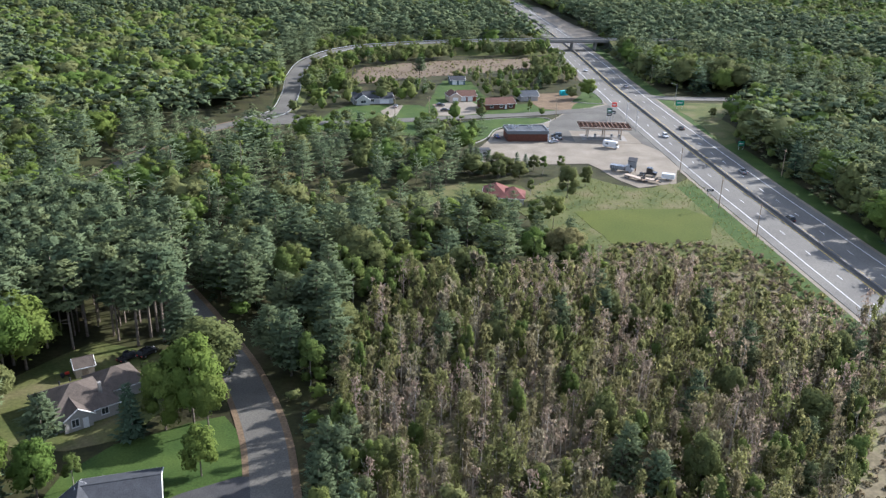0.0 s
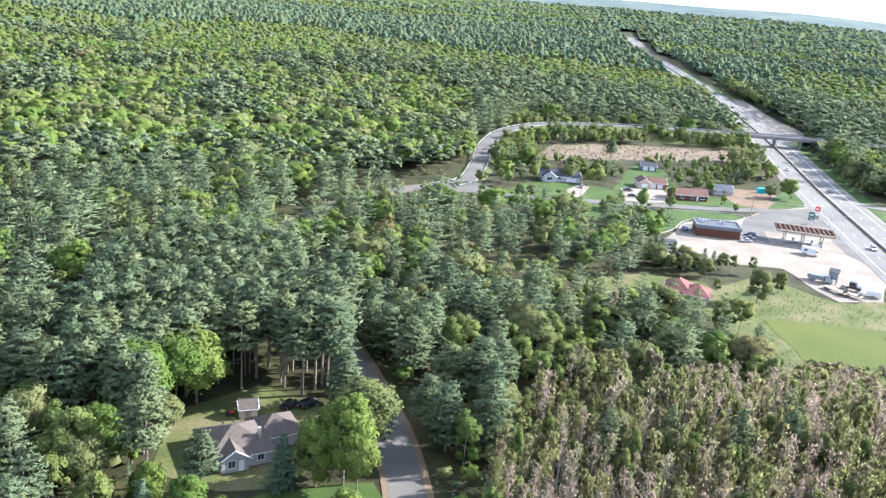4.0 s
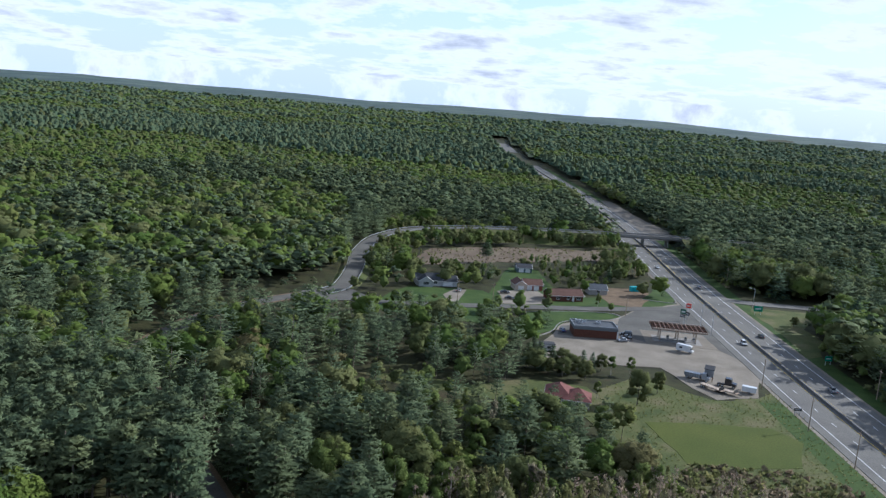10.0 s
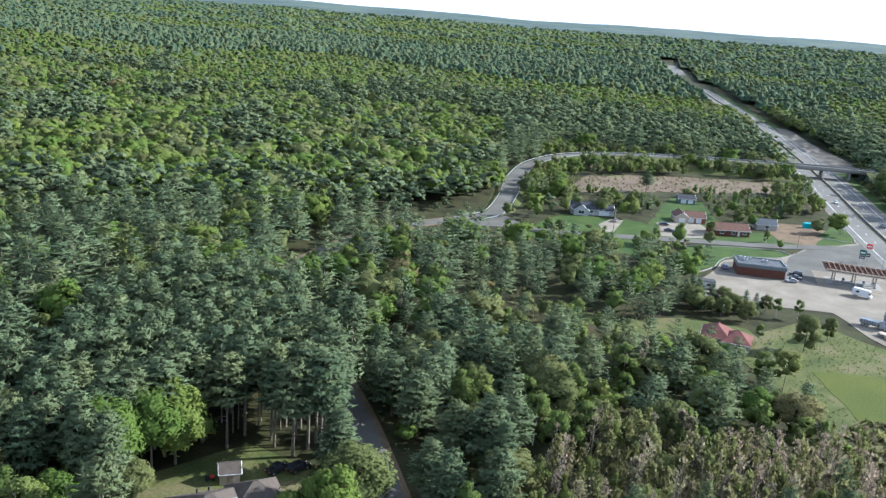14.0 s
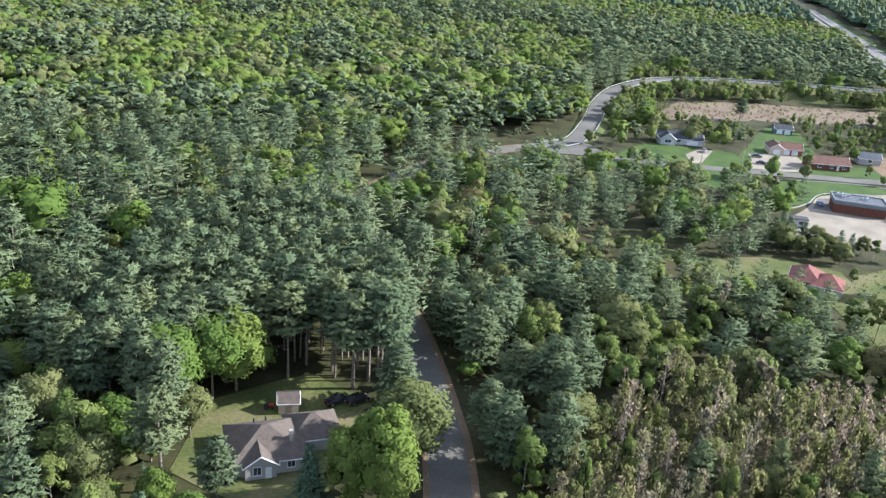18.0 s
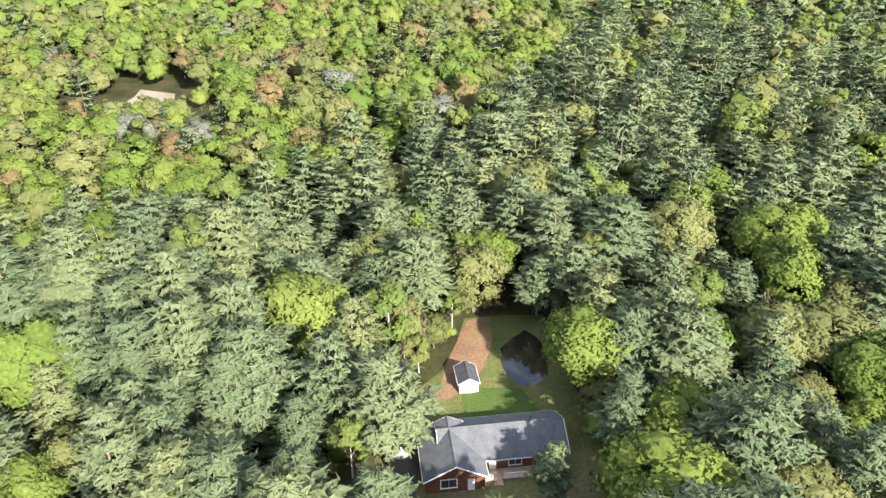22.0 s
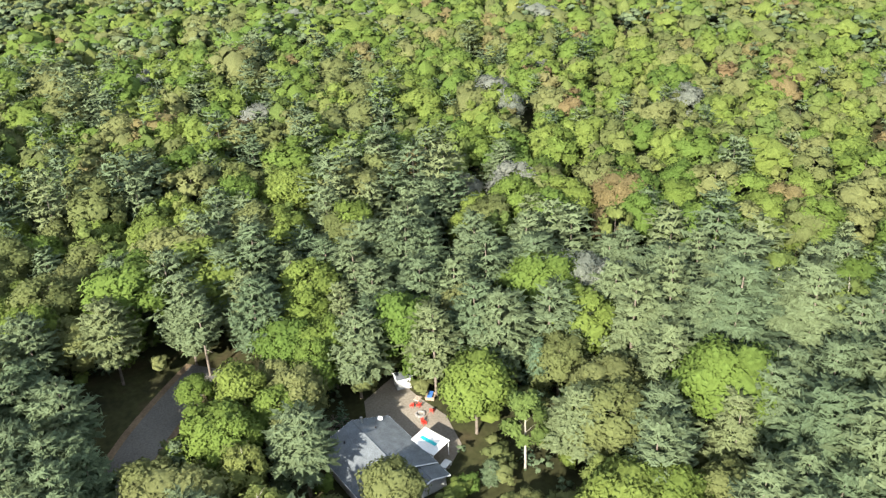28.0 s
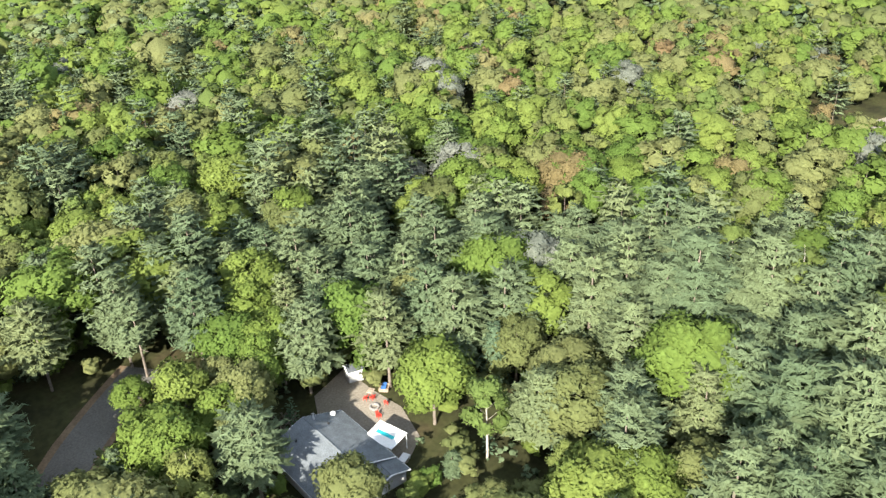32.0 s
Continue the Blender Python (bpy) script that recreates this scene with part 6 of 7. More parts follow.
part("body", box(-3, 3, -1.2, 1.2, 0, 2.4, 0.05), TEAL, h)
for i in range(10):
    part("rib", box(-2.8 + i * 0.6, -2.7 + i * 0.6, -1.25, -1.19, 0.1, 2.3), TEAL, h)
o = tagged(empty("trailer_home", (29, 321, 0), 8), "pale site trailer with a flat roof", "trailer")
part("body", box(-3.6, 3.6, -1.7, 1.7, 0.4, 2.9, 0.08), SIDING_WHITE, o)
part("roof", box(-3.8, 3.8, -1.9, 1.9, 2.9, 3.05), ROOF_GREY, o)
part("window", box(-2, -0.6, -1.75, -1.69, 1.3, 2.2), GLASS, o)
part("window", box(0.8, 2.2, -1.75, -1.69, 1.3, 2.2), GLASS, o)
part("skirt", box(-3.4, 3.4, -1.5, 1.5, -0.1, 0.4), BLACK, o)

# ---- filling station ----
PARAPET = plain("dull_sheet_metal", (0.17, 0.185, 0.195), 0.6, 0.2)
sh = tagged(empty("station_shop", (50.5, 350.5, 0), 4), "brick station shop with a grey flat roof and parapet", "shop")
part("wall", box(-8.5, 8.5, -5, 5, -0.2, 3.2), BRICK, sh)
part("fascia", box(-8.8, 8.8, -5.3, 5.3, 3.2, 4.3, 0.04), plain("grey_fascia", (0.10, 0.112, 0.12)), sh)
part("roof_membrane", box(-8.4, 8.4, -4.9, 4.9, 4.3, 4.36), ROOF_LIGHT, sh)
for sy in (-5.15, 5.15):
    part("parapet", box(-8.8, 8.8, sy - 0.15, sy + 0.15, 4.3, 4.75), PARAPET, sh)
for sx in (-8.65, 8.65):
    part("parapet", box(sx - 0.15, sx + 0.15, -5, 5, 4.3, 4.75), PARAPET, sh)
for x, y, s in ((-6, 2, 1.1), (-3.4, 2.8, 0.8), (-5.2, 0, 0.7), (2, 1, 0.9)):
    u = part("rooftop_unit", box(x - s, x + s, y - s * 0.7, y + s * 0.7, 4.36, 4.36 + s, 0.05), STEEL, sh)
    part("fan_cover", rod((x, y, 4.36 + s), (x, y, 4.44 + s), s * 0.5, sides=12), BLACK, u)
part("shop_front", box(8.48, 8.56, -3.5, 3.5, 0.1, 2.6), GLASS, sh)
for i in range(6):
    part("mullion", box(8.5, 8.62, -3.5 + i * 1.4 - 0.04, -3.5 + i * 1.4 + 0.04, 0.1, 2.6), WHITE, sh)
part("pillar", box(8.6, 9.0, -5.2, -4.8, -0.1, 3.2), WHITE, sh)

cp = tagged(empty("pump_canopy", (84.5, 354.0, 0), -4), "stripped pump canopy with open rusty roof beams and a pale band", "canopy")
CW, CD, CH = 10.8, 5.6, 5.0
for sy in (-CD, CD):
    part("fascia_board", box(-CW, CW, sy - 0.1, sy + 0.1, CH, CH + 0.75), SIDING_TAN, cp)
    part("red_band", box(-CW - 0.02, CW + 0.02, sy - 0.12, sy + 0.12, CH + 0.05, CH + 0.25), RUST, cp, "faded red band")
for sx in (-CW, CW):
    part("fascia_board", box(sx - 0.1, sx + 0.1, -CD, CD, CH, CH + 0.75), SIDING_TAN, cp)
for i in range(13):
    x = -CW + i * (2 * CW / 12)
    part("joist", box(x - 0.13, x + 0.13, -CD, CD, CH + 0.35, CH + 0.75), RUST, cp)
for y in (-3.6, -1.2, 1.2, 3.6):
    part("beam", box(-CW, CW, y - 0.12, y + 0.12, CH + 0.05, CH + 0.4), RUST, cp)
# ceiling sheets close the cast shadow; their near-black paints the shade between beams
for i in range(12):
    x = -CW + (i + 0.5) * (2 * CW / 12)
    for y in (-4.6, -2.4, 0.0, 2.4, 4.6):
        part("shaded_ceiling_sheet", box(x - 0.88, x + 0.88, y - 1.15, y + 1.15, CH - 0.02, CH + 0.03), TARMAC, cp)
for x in (-7.0, 0.0, 7.0):
    for y in (-2.6, 2.6):
        c = part("column", box(x - 0.22, x + 0.22, y - 0.22, y + 0.22, 0, CH), SIDING_TAN, cp)
        part("column_base", box(x - 0.4, x + 0.4, y - 0.4, y + 0.4, -0.05, 0.5), CONCRETE, c)
part("plinth", box(-9.5, 9.5, -4.8, 4.8, -0.05, 0.1), CONCRETE, cp, "pale concrete slab")


def pump(x, y):
    p = tagged(empty("fuel_pump", (x, y, 0.1), -4), "fuel pump under the canopy", "pump", "fuel pumps")
    part("cabinet", box(-0.45, 0.45, -0.28, 0.28, 0.0, 1.7, 0.05), STEEL, p)
    part("display", box(-0.3, 0.3, -0.30, -0.27, 1.0, 1.5), BLACK, p)
    part("hose", rod((0.47, 0, 1.3), (0.55, 0, 0.3), 0.03), BLACK, p)


for x, y in ((81.0, 354.3), (88.0, 353.8), (91.3, 353.5)):
    pump(x, y)


def pylon(name, x, y, turn, legs, panels, label):
    s = tagged(empty(name, (x, y, 0), turn), label, "sign")
    for lx in legs:
        part("post", rod((lx, 0, -0.2), (lx, 0, panels[-1][1]), 0.12), STEEL, s)
    for z0, z1, w, mat in panels:
        b = part("panel", box(-w / 2, w / 2, -0.18, 0.18, z0, z1, 0.03), mat, s)
        part("bars", box(-w * 0.35, w * 0.35, -0.2, -0.17, z0 + (z1 - z0) * 0.35, z0 + (z1 - z0) * 0.6), WHITE if mat is not WHITE else RED, b)
    return s


pylon("price_sign", 93.5, 384, -20, (-0.9, 0.9), [(3.0, 4.2, 2.2, BLACK), (4.4, 6.6, 2.4, plain("dark_green_panel", (0.03, 0.10, 0.07)))], "dark price sign on steel posts")
pylon("brand_sign", 97.0, 390, -20, (0.0,), [(2.6, 4.0, 1.7, BLACK), (6.0, 8.0, 2.2, RED)], "red and white sign on a post")
for nm, x, y, w, hh in (("highway_sign", 136.5, 417, 4.4, 2.6), ("highway_sign", 138.5, 338, 3.0, 2.0), ("highway_sign", 104.5, 275, 2.6, 0.8)):
    s = tagged(empty(nm, (x, y, 0), 10), "green highway direction sign on posts", "sign", "highway signs")
    mat = GREEN_SIGN if w > 2.8 else BLACK
    for lx in (-w * 0.32, w * 0.32):
        part("post", rod((lx, 0, -0.2), (lx, 0, 1.8 + hh), 0.09), STEEL, s)
    p = part("panel", box(-w / 2, w / 2, -0.12, -0.06, 1.6, 1.6 + hh), mat, s)
    part("bars", box(-w * 0.35, w * 0.3, -0.135, -0.115, 1.6 + hh * 0.4, 1.6 + hh * 0.6), WHITE, p)


def utility_pole(x, y, turn, high=10.5, arm=True):
    p = tagged(empty("utility_pole", (x, y, 0), turn), "weathered grey wooden utility pole with a crossarm", "pole", "utility poles")
    part("shaft", rod((0, 0, -0.3), (0, 0, high), 0.17, 0.11, 8), WOOD, p)
    if arm:
        part("crossarm", box(-1.2, 1.2, -0.07, 0.07, high - 0.9, high - 0.72), WOOD, p)
        for ix in (-1.1, 0, 1.1):
            part("insulator", rod((ix, 0, high - 0.72), (ix, 0, high - 0.5), 0.06, sides=6), CONCRETE, p)


for x, y, t in ((69.5, 388, 15), (10.5, 384, 15), (-5, 384, 15), (103.2, 262, 90), (105.8, 236, 90), (101.5, 300, 90), (140, 300, 90), (139, 480, 90)):
    utility_pole(x, y, t)


def street_lamp(x, y, turn):
    p = tagged(empty("street_lamp", (x, y, 0), turn), "tall steel street lamp with a curved arm", "lamp", "street lamps")
    part("pole", rod((0, 0, -0.2), (0, 0, 10), 0.12, 0.08), STEEL, p)
    part("arm", rod((0, 0, 9.9), (-2.4, 0, 10.6), 0.05), STEEL, p)
    part("head", box(-3.1, -2.3, -0.15, 0.15, 10.5, 10.68, 0.04), STEEL, p)


for x, y, t in ((137.5, 428, 0), (100.5, 380, 180), (101.5, 366, 180)):
    street_lamp(x, y, t)

# ---- highway fittings ----
ribbon("median_barrier", NEAR_MAIN, -0.35, 0.35, 1.0, 1.0, plain("dark_concrete", (0.11, 0.105, 0.10), 0.9), "dark stained concrete median barrier", "barrier")
for nm, o, mat in (("edge_line_west", -10.9, WHITE), ("edge_line_east", 10.9, WHITE), ("median_line_west", -1.6, YELLOW), ("median_line_east", 1.6, YELLOW)):
    ribbon(nm, NEAR_MAIN, o - 0.12, o + 0.12, 0.145, 0.01, mat, "painted line along the highway", "road marking")
nrm = sides(MAIN)
vs, fs = [], []
run = 0.0
for i, (a, b) in enumerate(zip(MAIN, MAIN[1:])):
    d, run = (b - a), run + (b - a).length
    if 100 < a.y < 1200 and i % 2 == 0:
        for o in (-6.3, 6.3):
            p, q = a + nrm[i] * o, a + nrm[i] * o + d.normalized() * 3.2
            w = nrm[i] * 0.11
            k = len(vs)
            vs += [tuple(v + Vector((0, 0, 0.147))) for v in (p - w, p + w, q + w, q - w)]
            fs.append((k, k + 1, k + 2, k + 3))
tagged(new("lane_dashes", mesh_from("lane_dashes", vs, fs, WHITE)), "white dashed lane lines", "road marking", kind="stuff")
ribbon("shoulder_west", NEAR_MAIN, -15.6, -14.2, 0.02, 0.2, GRAVEL, "gravel shoulder of the highway", "shoulder")
ribbon("shoulder_east", NEAR_MAIN, 14.2, 15.6, 0.02, 0.2, GRAVEL, "gravel shoulder of the highway", "shoulder")
ribbon("verge_west", smooth_line([(131 - 20, -60), (128 - 20, 60), (125 - 20, 150), (121 - 20, 245), (118.5 - 19, 285)]), -3.5, 4.4, -0.01, 0.2, LAWN, "dark green grass verge", "verge")
ribbon("verge_east", NEAR_MAIN, 15.6, 23, -0.04, 0.2, LAWN, "green grass verge", "verge")
patch("gore_lawn", [(134, 345), (136, 400), (135, 424), (140, 430), (178, 433), (178, 428), (158, 408), (150, 394), (152, 374), (141, 350)], -0.015, ROUGH, "grass triangle beside the highway", "grass", 1, 41)
patch("corner_lawn", [(84, 428), (92, 446), (99, 470), (101, 450), (101, 432), (98, 425)], 0.06, LAWN, "green corner lawn with a kerb", "lawn", 0.3, 42)
for nm, poly in (("kerb_island", GRASS_ISLAND), ("kerb_corner", [(84, 428), (98, 425), (101, 432), (101, 450), (99, 470)])):
    ribbon(nm, smooth_line([(*p, 0) for p in poly + (poly[:1] if nm == "kerb_island" else [])], 2), -0.2, 0.2, 0.18, 0.3, CONCRETE, "pale concrete kerb", "kerb")
patch("junction_apron", [(-74, 372), (-72, 384), (-62, 392), (-52, 390), (-44, 380), (-46, 371), (-60, 366)], 0.14, ASPHALT, "pale asphalt junction", "road")
patch("canopy_pad", [(71, 346), (72, 366), (98, 366), (99, 345)], 0.085, GRAVEL, "pale concrete pad round the pumps", "pavement")
patch("asphalt_pad", [(60, 356), (66, 382), (77, 402), (101, 422), (107, 422), (104.5, 330), (99, 345), (98, 366), (72, 366), (71, 346)], 0.06, ASPHALT, "worn grey asphalt of the station", "pavement", 0.4, 43)
patch("drive_through", [(36, 346), (38.5, 360), (58, 372), (64, 372), (60, 356), (60, 344)], 0.075, ASPHALT, "asphalt lane round the shop", "pavement")

# overpass
op = tagged(empty("overpass", (0, 0, 0)), "long concrete overpass across the highway", "bridge")


def deck_part(name, left, right, lift, depth, mat):
    o = ribbon(name, DECK, left, right, lift, depth, mat)
    o.parent = op
    for key in ("category", "kind"):
        if key in o:
            del o[key]
    return o


deck_part("roadway", -4.6, 4.6, 0.05, 0.3, ASPHALT)
deck_part("girder", -4.2, 4.2, -0.26, 1.3, plain("shaded_concrete", (0.20, 0.19, 0.18), 0.9))
deck_part("parapet", -4.9, -4.6, 0.95, 1.6, CONCRETE)
deck_part("parapet", 4.6, 4.9, 0.95, 1.6, CONCRETE)
for px, py in ((99, 605.2), (116.3, 608), (133.5, 611.2)):
    for k in (-3, 0, 3):
        part("pier", box(px - 0.5, px + 0.5, py + k - 0.5, py + k + 0.5, -0.3, 5.4, 0.05), CONCRETE, op)
for nm, line in (("guard_rail_ramp", RISE), ("guard_rail_beyond", BEYOND)):
    for s in (-4.4, 4.4):
        ribbon(nm, line, s - 0.06, s + 0.06, 0.85, 0.35, STEEL, "steel guard rail", "guard rail")
for nm, line in (("bank_ramp", RISE[4:]), ("bank_beyond", BEYOND)):
    bm, n = bmesh.new(), sides(line)
    rows = [[bm.verts.new(q + s * o + Vector((0, 0, (-q.z - 0.2 if abs(o) > 6 else -0.02)))) for o in (-5 - 2 * q.z - 1.5, -4.2, 4.2, 5 + 2 * q.z + 1.5)] for q, s in zip(line, n)]
    for a, b in zip(rows, rows[1:]):
        for i in range(3):
            bm.faces.new((a[i], b[i], b[i + 1], a[i + 1]))
    bmesh.ops.recalc_face_normals(bm, faces=bm.faces)
    me = bpy.data.meshes.new(nm)
    bm.to_mesh(me)
    bm.free()
    me.materials.append(ROUGH)
    tagged(new(nm, me), "grassy bank carrying the road", "bank", kind="structure")

# fence beside the grass island
fn = tagged(empty("board_fence", (0, 0, 0)), "dark wooden board fence beside the grass island", "fence")
fa, fb = Vector((24.0, 342, 0)), Vector((24.5, 384, 0))
for i in range(28):
    p = fa + (fb - fa) * (i / 28)
    part("board", box(p.x - 0.05, p.x + 0.05, p.y, p.y + 1.42, 0.05, 1.8), WOOD, fn)
for i in range(15):
    p = fa + (fb - fa) * (i / 14)
    part("post", box(p.x + 0.05, p.x + 0.18, p.y - 0.07, p.y + 0.07, -0.2, 1.9), WOOD, fn)

# ---- vehicles ----
PAINT = {k: noisy("paint_" + k, [(0.3, c), (0.7, tuple(min(v * 1.05, 1) for v in c))], 1, 0.25, 0.0, spec=0.5, world_space=False) for k, c in {"white": (0.55, 0.55, 0.54), "black": (0.02, 0.02, 0.022), "grey": (0.16, 0.17, 0.18), "silver": (0.26, 0.27, 0.28), "red": (0.30, 0.03, 0.025), "blue": (0.04, 0.07, 0.16)}.items()}


def prism(profile, y0, y1, taper=0.0):
    n = len(profile)
    mid = (y0 + y1) / 2
    zs = [z for _, z in profile]
    lo, hi = min(zs), max(zs)
    vs = []
    for y in (y0, y1):
        vs += [(x, mid + (y - mid) * (1 - taper * (z - lo) / (hi - lo)), z) for x, z in profile]
    b = solid(vs, [tuple(range(n)), tuple(reversed(range(n, 2 * n)))] + [(i, i + n, (i + 1) % n + n, (i + 1) % n) for i in range(n)])
    bmesh.ops.recalc_face_normals(b, faces=b.faces)
    bmesh.ops.bevel(b, geom=list(b.edges), offset=0.04, segments=1, affect="EDGES")
    return b


def wheel(ob, x, y, r=0.33):
    w = part("wheel", rod((x, y - 0.11, r), (x, y + 0.11, r), r, sides=14), BLACK, ob)
    part("rim", rod((x, y - 0.125, r), (x, y + 0.125, r), r * 0.6, sides=10), STEEL, w)


def pane(pts, thick=0.035):
    """A thin plate on four corners, thickened both ways."""
    q = [Vector(p) for p in pts]
    n = (q[1] - q[0]).cross(q[3] - q[0]).normalized() * thick
    return solid([p + n for p in q] + [p - n for p in q], [(0, 1, 2, 3), (7, 6, 5, 4)] + [(i, i + 4, (i + 1) % 4 + 4, (i + 1) % 4) for i in range(4)])


def car(x, y, turn, paint, style="sedan", z=0.0):
    name = {"sedan": "car", "suv": "car", "pickup": "pickup_truck"}[style]
    word = {"sedan": "sedan", "suv": "sport utility car", "pickup": "pickup truck"}[style]
    c = tagged(empty(name, (x, y, z), turn), paint + " " + word + " standing on the pavement", "car")
    top = 1.45 if style == "sedan" else 1.75
    part("body", prism([(-2.25, 0.3), (2.25, 0.3), (2.28, 0.65), (2.1, 0.85), (1.1, 0.98), (-1.7 if style == "sedan" else -2.2, 1.0), (-2.28, 0.8)], -0.9, 0.9, 0.08), PAINT[paint], c)
    cab = {"sedan": [(-1.55, 0.98), (1.1, 0.96), (0.4, top), (-1.0, top)], "suv": [(-2.15, 0.98), (1.15, 0.96), (0.5, top), (-1.95, top)], "pickup": [(-0.7, 0.98), (1.15, 0.96), (0.6, top), (-0.6, top)]}[style]
    part("cabin", prism(cab, -0.8, 0.8, 0.2), PAINT[paint], c)
    (bx, bz), (fx, fz), (ux, uz), (rx, rz) = cab
    wb, wt = 0.74, 0.58
    part("windscreen", pane([(fx, -wb, fz + 0.03), (fx, wb, fz + 0.03), (ux, wt, uz - 0.04), (ux, -wt, uz - 0.04)]), GLASS, c)
    part("rear_window", pane([(bx, wb, bz + 0.03), (bx, -wb, bz + 0.03), (rx, -wt, rz - 0.04), (rx, wt, rz - 0.04)]), GLASS, c)
    for s in (-1, 1):
        side = [(bx + 0.25, s * 0.79, bz + 0.05), (fx - 0.2, s * 0.79, fz + 0.05), (ux - 0.1, s * 0.63, uz - 0.06), (rx + 0.1, s * 0.63, rz - 0.06)]
        part("side_window", pane(side if s < 0 else side[::-1]), GLASS, c)
    part("roof", box(cab[3][0] + 0.1, cab[2][0] - 0.1, -0.62, 0.62, top - 0.02, top + 0.04, 0.015), PAINT[paint], c)
    for sx in (-1.4, 1.4):
        for sy in (-0.82, 0.82):
            wheel(c, sx, sy)
    for sy in (-0.62, 0.62):
        part("headlight", box(2.2, 2.3, sy - 0.18, sy + 0.18, 0.6, 0.75), WHITE, c)
        part("tail_light", box(-2.3, -2.2, sy - 0.18, sy + 0.18, 0.65, 0.82), RED, c)
    part("bumper", box(2.2, 2.34, -0.85, 0.85, 0.3, 0.5, 0.03), BLACK, c)
    return c


for q in ((63.5, 348.5, 175, "black", "pickup"), (64.5, 354.5, 175, "black", "suv"), (61.5, 344.0, 200, "silver", "sedan"), (60.5, 365, 170, "grey", "sedan"),
          (38.5, 351, 100, "blue", "sedan"), (16.5, 412, 10, "black", "sedan"), (18.5, 400.5, 5, "black", "sedan"), (-5, 407, 80, "grey", "sedan"),
          (-57.0, 158.0, 60, "black", "pickup"), (-53.5, 160.0, 60, "black", "suv"),
          (112.3, 357, -91, "white", "suv"), (124.0, 372, 89, "black", "sedan"), (126.5, 303, 91, "grey", "pickup"), (109.5, 520, -90, "white", "sedan"), (122.0, 470, 90, "silver", "sedan"), (112.0, 690, -89, "grey", "sedan"), (122, 250, 91, "black", "suv"), (-62, 455, 95, "blue", "sedan")):
    car(*q, z=0.14)

vn = tagged(empty("camper_van", (84.0, 337.0, 0.04), -30), "white camper van parked on the station yard", "van")
part("box_body", box(-3.2, 1.6, -1.1, 1.1, 0.6, 3.0, 0.12), PAINT["white"], vn)
part("cab", prism([(1.5, 0.5), (3.2, 0.5), (3.2, 1.1), (2.6, 1.3), (2.1, 2.1), (1.5, 2.2)], -0.95, 0.95, 0.1), PAINT["white"], vn)
part("over_cab", box(1.3, 2.5, -1.05, 1.05, 2.15, 2.95, 0.15), PAINT["white"], vn)
part("windscreen", prism([(2.15, 1.35), (2.68, 1.35), (2.24, 2.1), (2.1, 2.1)], -0.85, 0.85), GLASS, vn)
part("side_window", box(-2, -0.8, -1.13, -1.09, 1.6, 2.3), GLASS, vn)
for sx in (-1.9, 2.3):
    for sy in (-0.95, 0.95):
        wheel(vn, sx, sy, 0.38)

tk = tagged(empty("dump_truck", (80.5, 303.0, 0.03), -28), "grey dump truck with a tall weathered hopper", "truck")
part("chassis", box(-4.2, 4.0, -0.5, 0.5, 0.7, 1.0), BLACK, tk)
part("bed", box(-4.3, 1.2, -1.25, 1.25, 1.0, 2.3, 0.05), PAINT["grey"], tk)
for i in range(7):
    part("bed_rib", box(-4.1 + i * 0.8, -4.0 + i * 0.8, -1.32, 1.32, 1.0, 2.3), STEEL, tk)
part("cab", prism([(1.6, 0.8), (4.3, 0.8), (4.3, 1.7), (3.4, 1.9), (3.0, 2.9), (1.6, 2.9)], -1.15, 1.15, 0.06), PAINT["silver"], tk)
part("windscreen", prism([(3.1, 1.95), (3.5, 1.95), (3.08, 2.8), (3.0, 2.8)], -1.0, 1.0), GLASS, tk)
for sx in (-3.3, -2.1, 3.3):
    for sy in (-1.0, 1.0):
        wheel(tk, sx, sy, 0.5)
hp = tagged(empty("steel_hopper", (84.5, 303.5, 0.03), -20), "tall grey ribbed steel hopper on legs", "hopper")
part("bin", box(-1.5, 1.5, -1.5, 1.5, 1.6, 4.2, 0.05), PAINT["grey"], hp)
part("roof", slab([(-1.7, -1.7, 4.3), (1.7, -1.7, 4.3), (1.7, 1.7, 4.9), (-1.7, 1.7, 4.9)], 0.15), ROOF_DARK, hp)
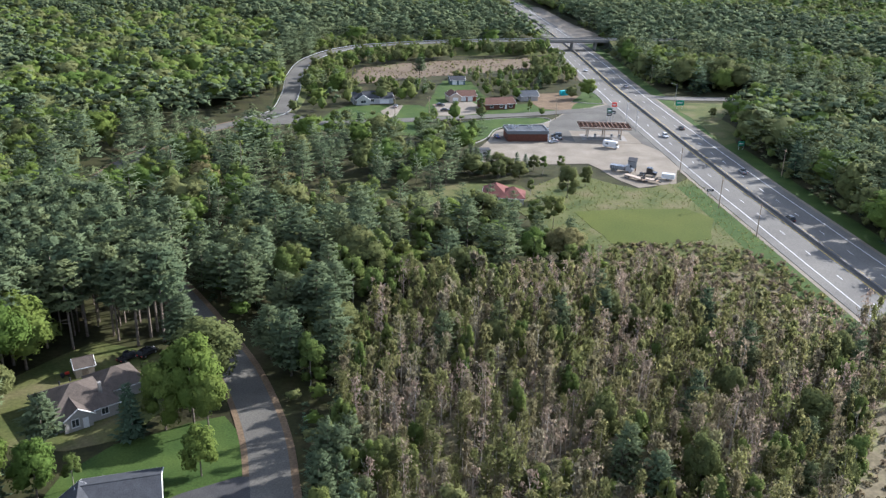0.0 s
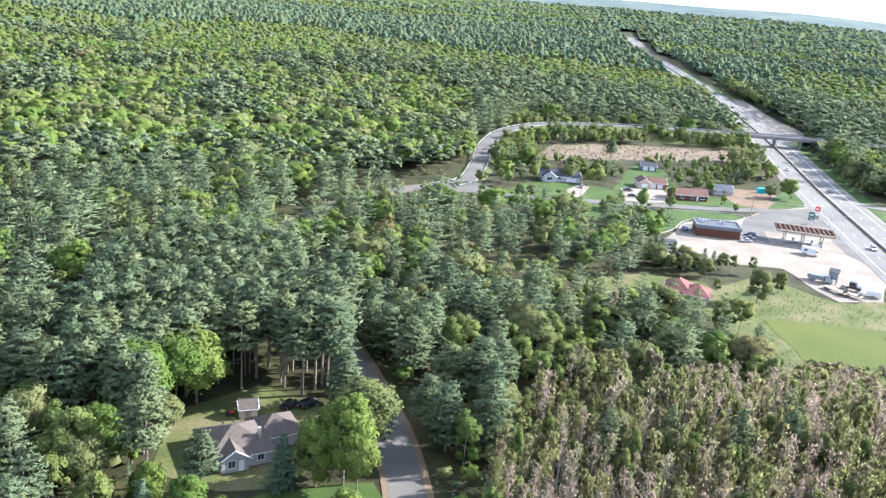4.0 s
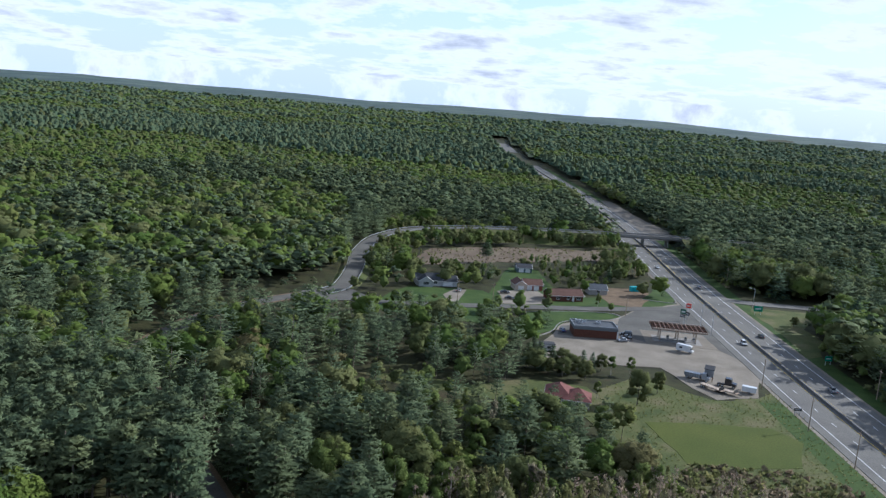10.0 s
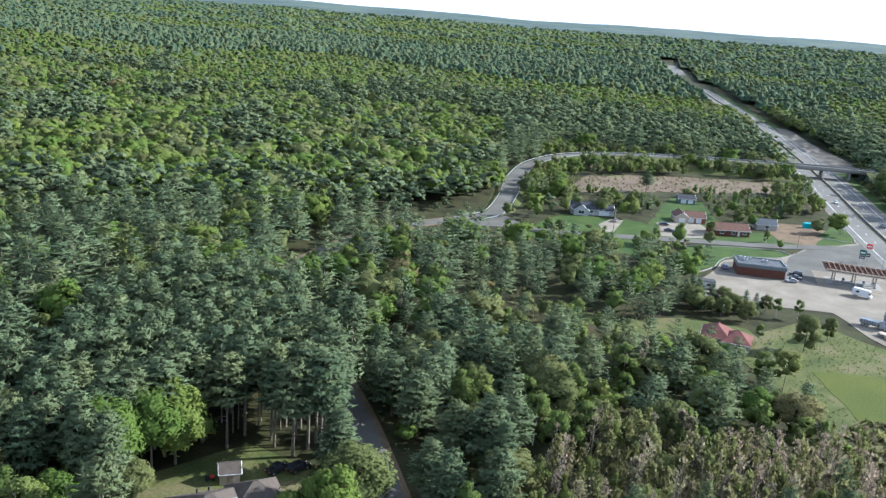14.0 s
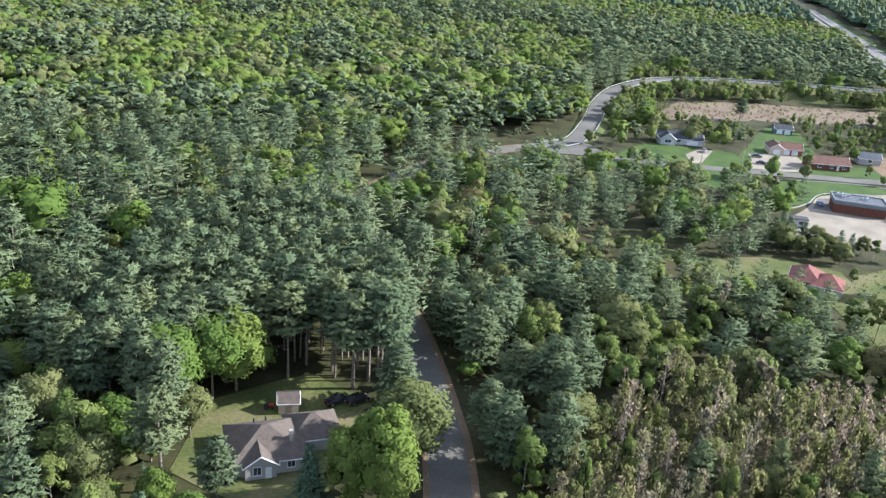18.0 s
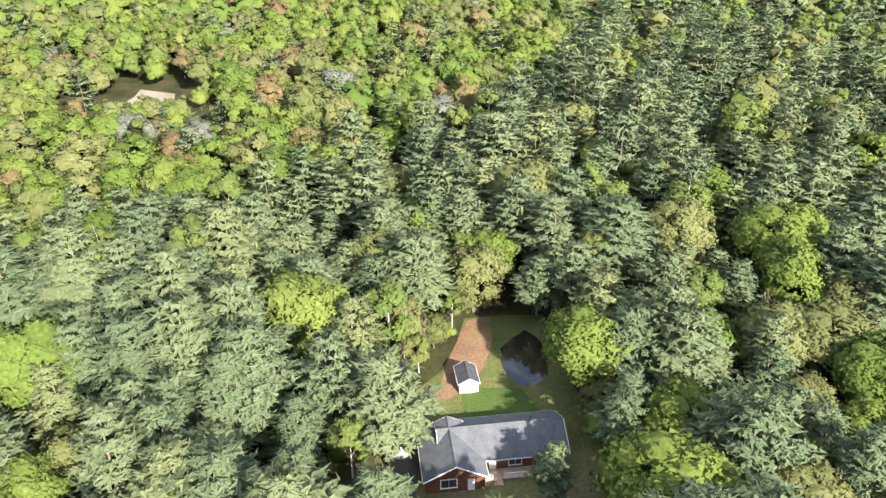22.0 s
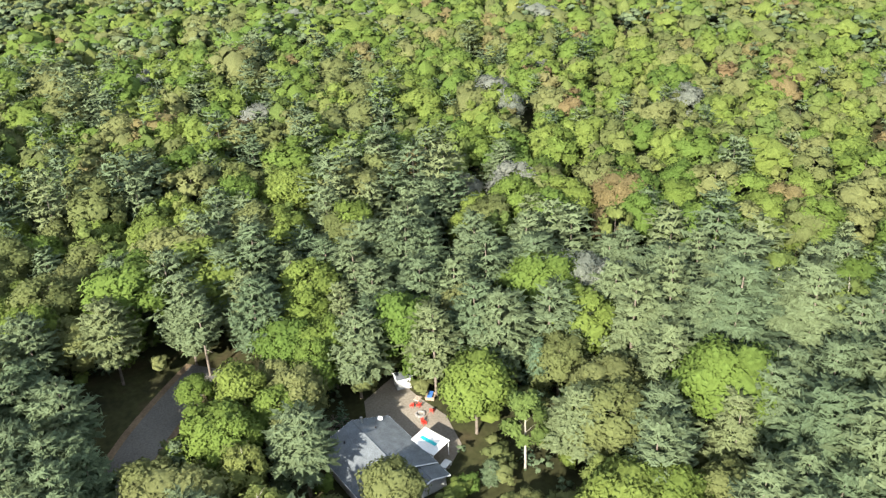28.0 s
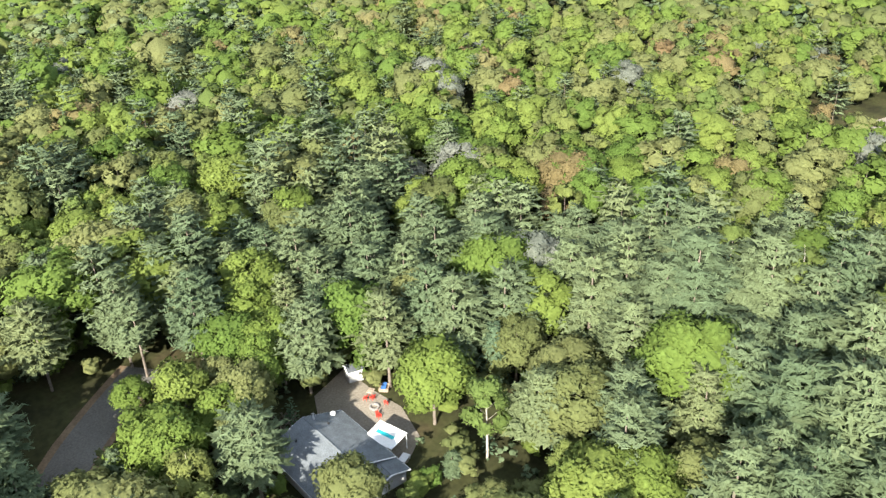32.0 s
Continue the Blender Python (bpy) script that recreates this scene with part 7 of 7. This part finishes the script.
for sx in (-1.3, 1.3):
    for sy in (-1.3, 1.3):
        part("leg", box(sx - 0.12, sx + 0.12, sy - 0.12, sy + 0.12, -0.1, 1.7), RUST, hp)
tr = tagged(empty("black_truck_tractor", (89.3, 297.5, 0.03), -25), "black truck tractor parked beside trailers", "truck")
part("cab", prism([(-0.9, 0.9), (2.9, 0.9), (2.9, 1.7), (1.4, 1.9), (1.0, 3.2), (-0.9, 3.2)], -1.15, 1.15, 0.06), PAINT["black"], tr)
part("frame", box(-3.4, 0, -0.45, 0.45, 0.7, 1.0), BLACK, tr)
part("windscreen", prism([(1.1, 2.0), (1.5, 2.0), (1.1, 3.1), (1.0, 3.1)], -1, 1), GLASS, tr)
for sx in (-2.8, -1.6, 2.1):
    for sy in (-1.0, 1.0):
        wheel(tr, sx, sy, 0.5)
for x, y, turn, ln, nm in ((83.0, 293.0, -52, 9.0, "flatbed_trailer"), (87.5, 290.5, -40, 7.0, "flatbed_trailer")):
    f = tagged(empty(nm, (x, y, 0.03), turn), "grey flatbed trailer loaded with pale planks", "trailer", "flatbed trailers")
    part("bed", box(-ln / 2, ln / 2, -1.2, 1.2, 0.85, 1.0), WOOD, f)
    part("beam", box(-ln / 2, ln / 2 + 1.2, -0.3, 0.3, 0.6, 0.85), BLACK, f)
    for i in range(5):
        part("plank", box(-ln / 2 + 0.3, ln / 2 - 1.5, -1.0 + i * 0.42, -0.65 + i * 0.42, 1.0, 1.12), SIDING_TAN, f)
    part("headboard", box(ln / 2 - 0.9, ln / 2 - 0.75, -1.2, 1.2, 1.0, 2.1), BLACK, f)
    for sx in (-ln / 2 + 1, -ln / 2 + 2.1):
        for sy in (-1.05, 1.05):
            wheel(f, sx, sy, 0.42)
wt = tagged(empty("box_trailer", (95.2, 293.2, 0.03), -22), "small white box trailer on the gravel", "trailer")
part("box_body", box(-2.3, 2.3, -1.05, 1.05, 0.55, 2.3, 0.08), PAINT["white"], wt)
part("drawbar", rod((-2.2, 0, 0.6), (-3.6, 0, 0.5), 0.06), BLACK, wt)
for sy in (-1.0, 1.0):
    wheel(wt, 0.1, sy, 0.34)
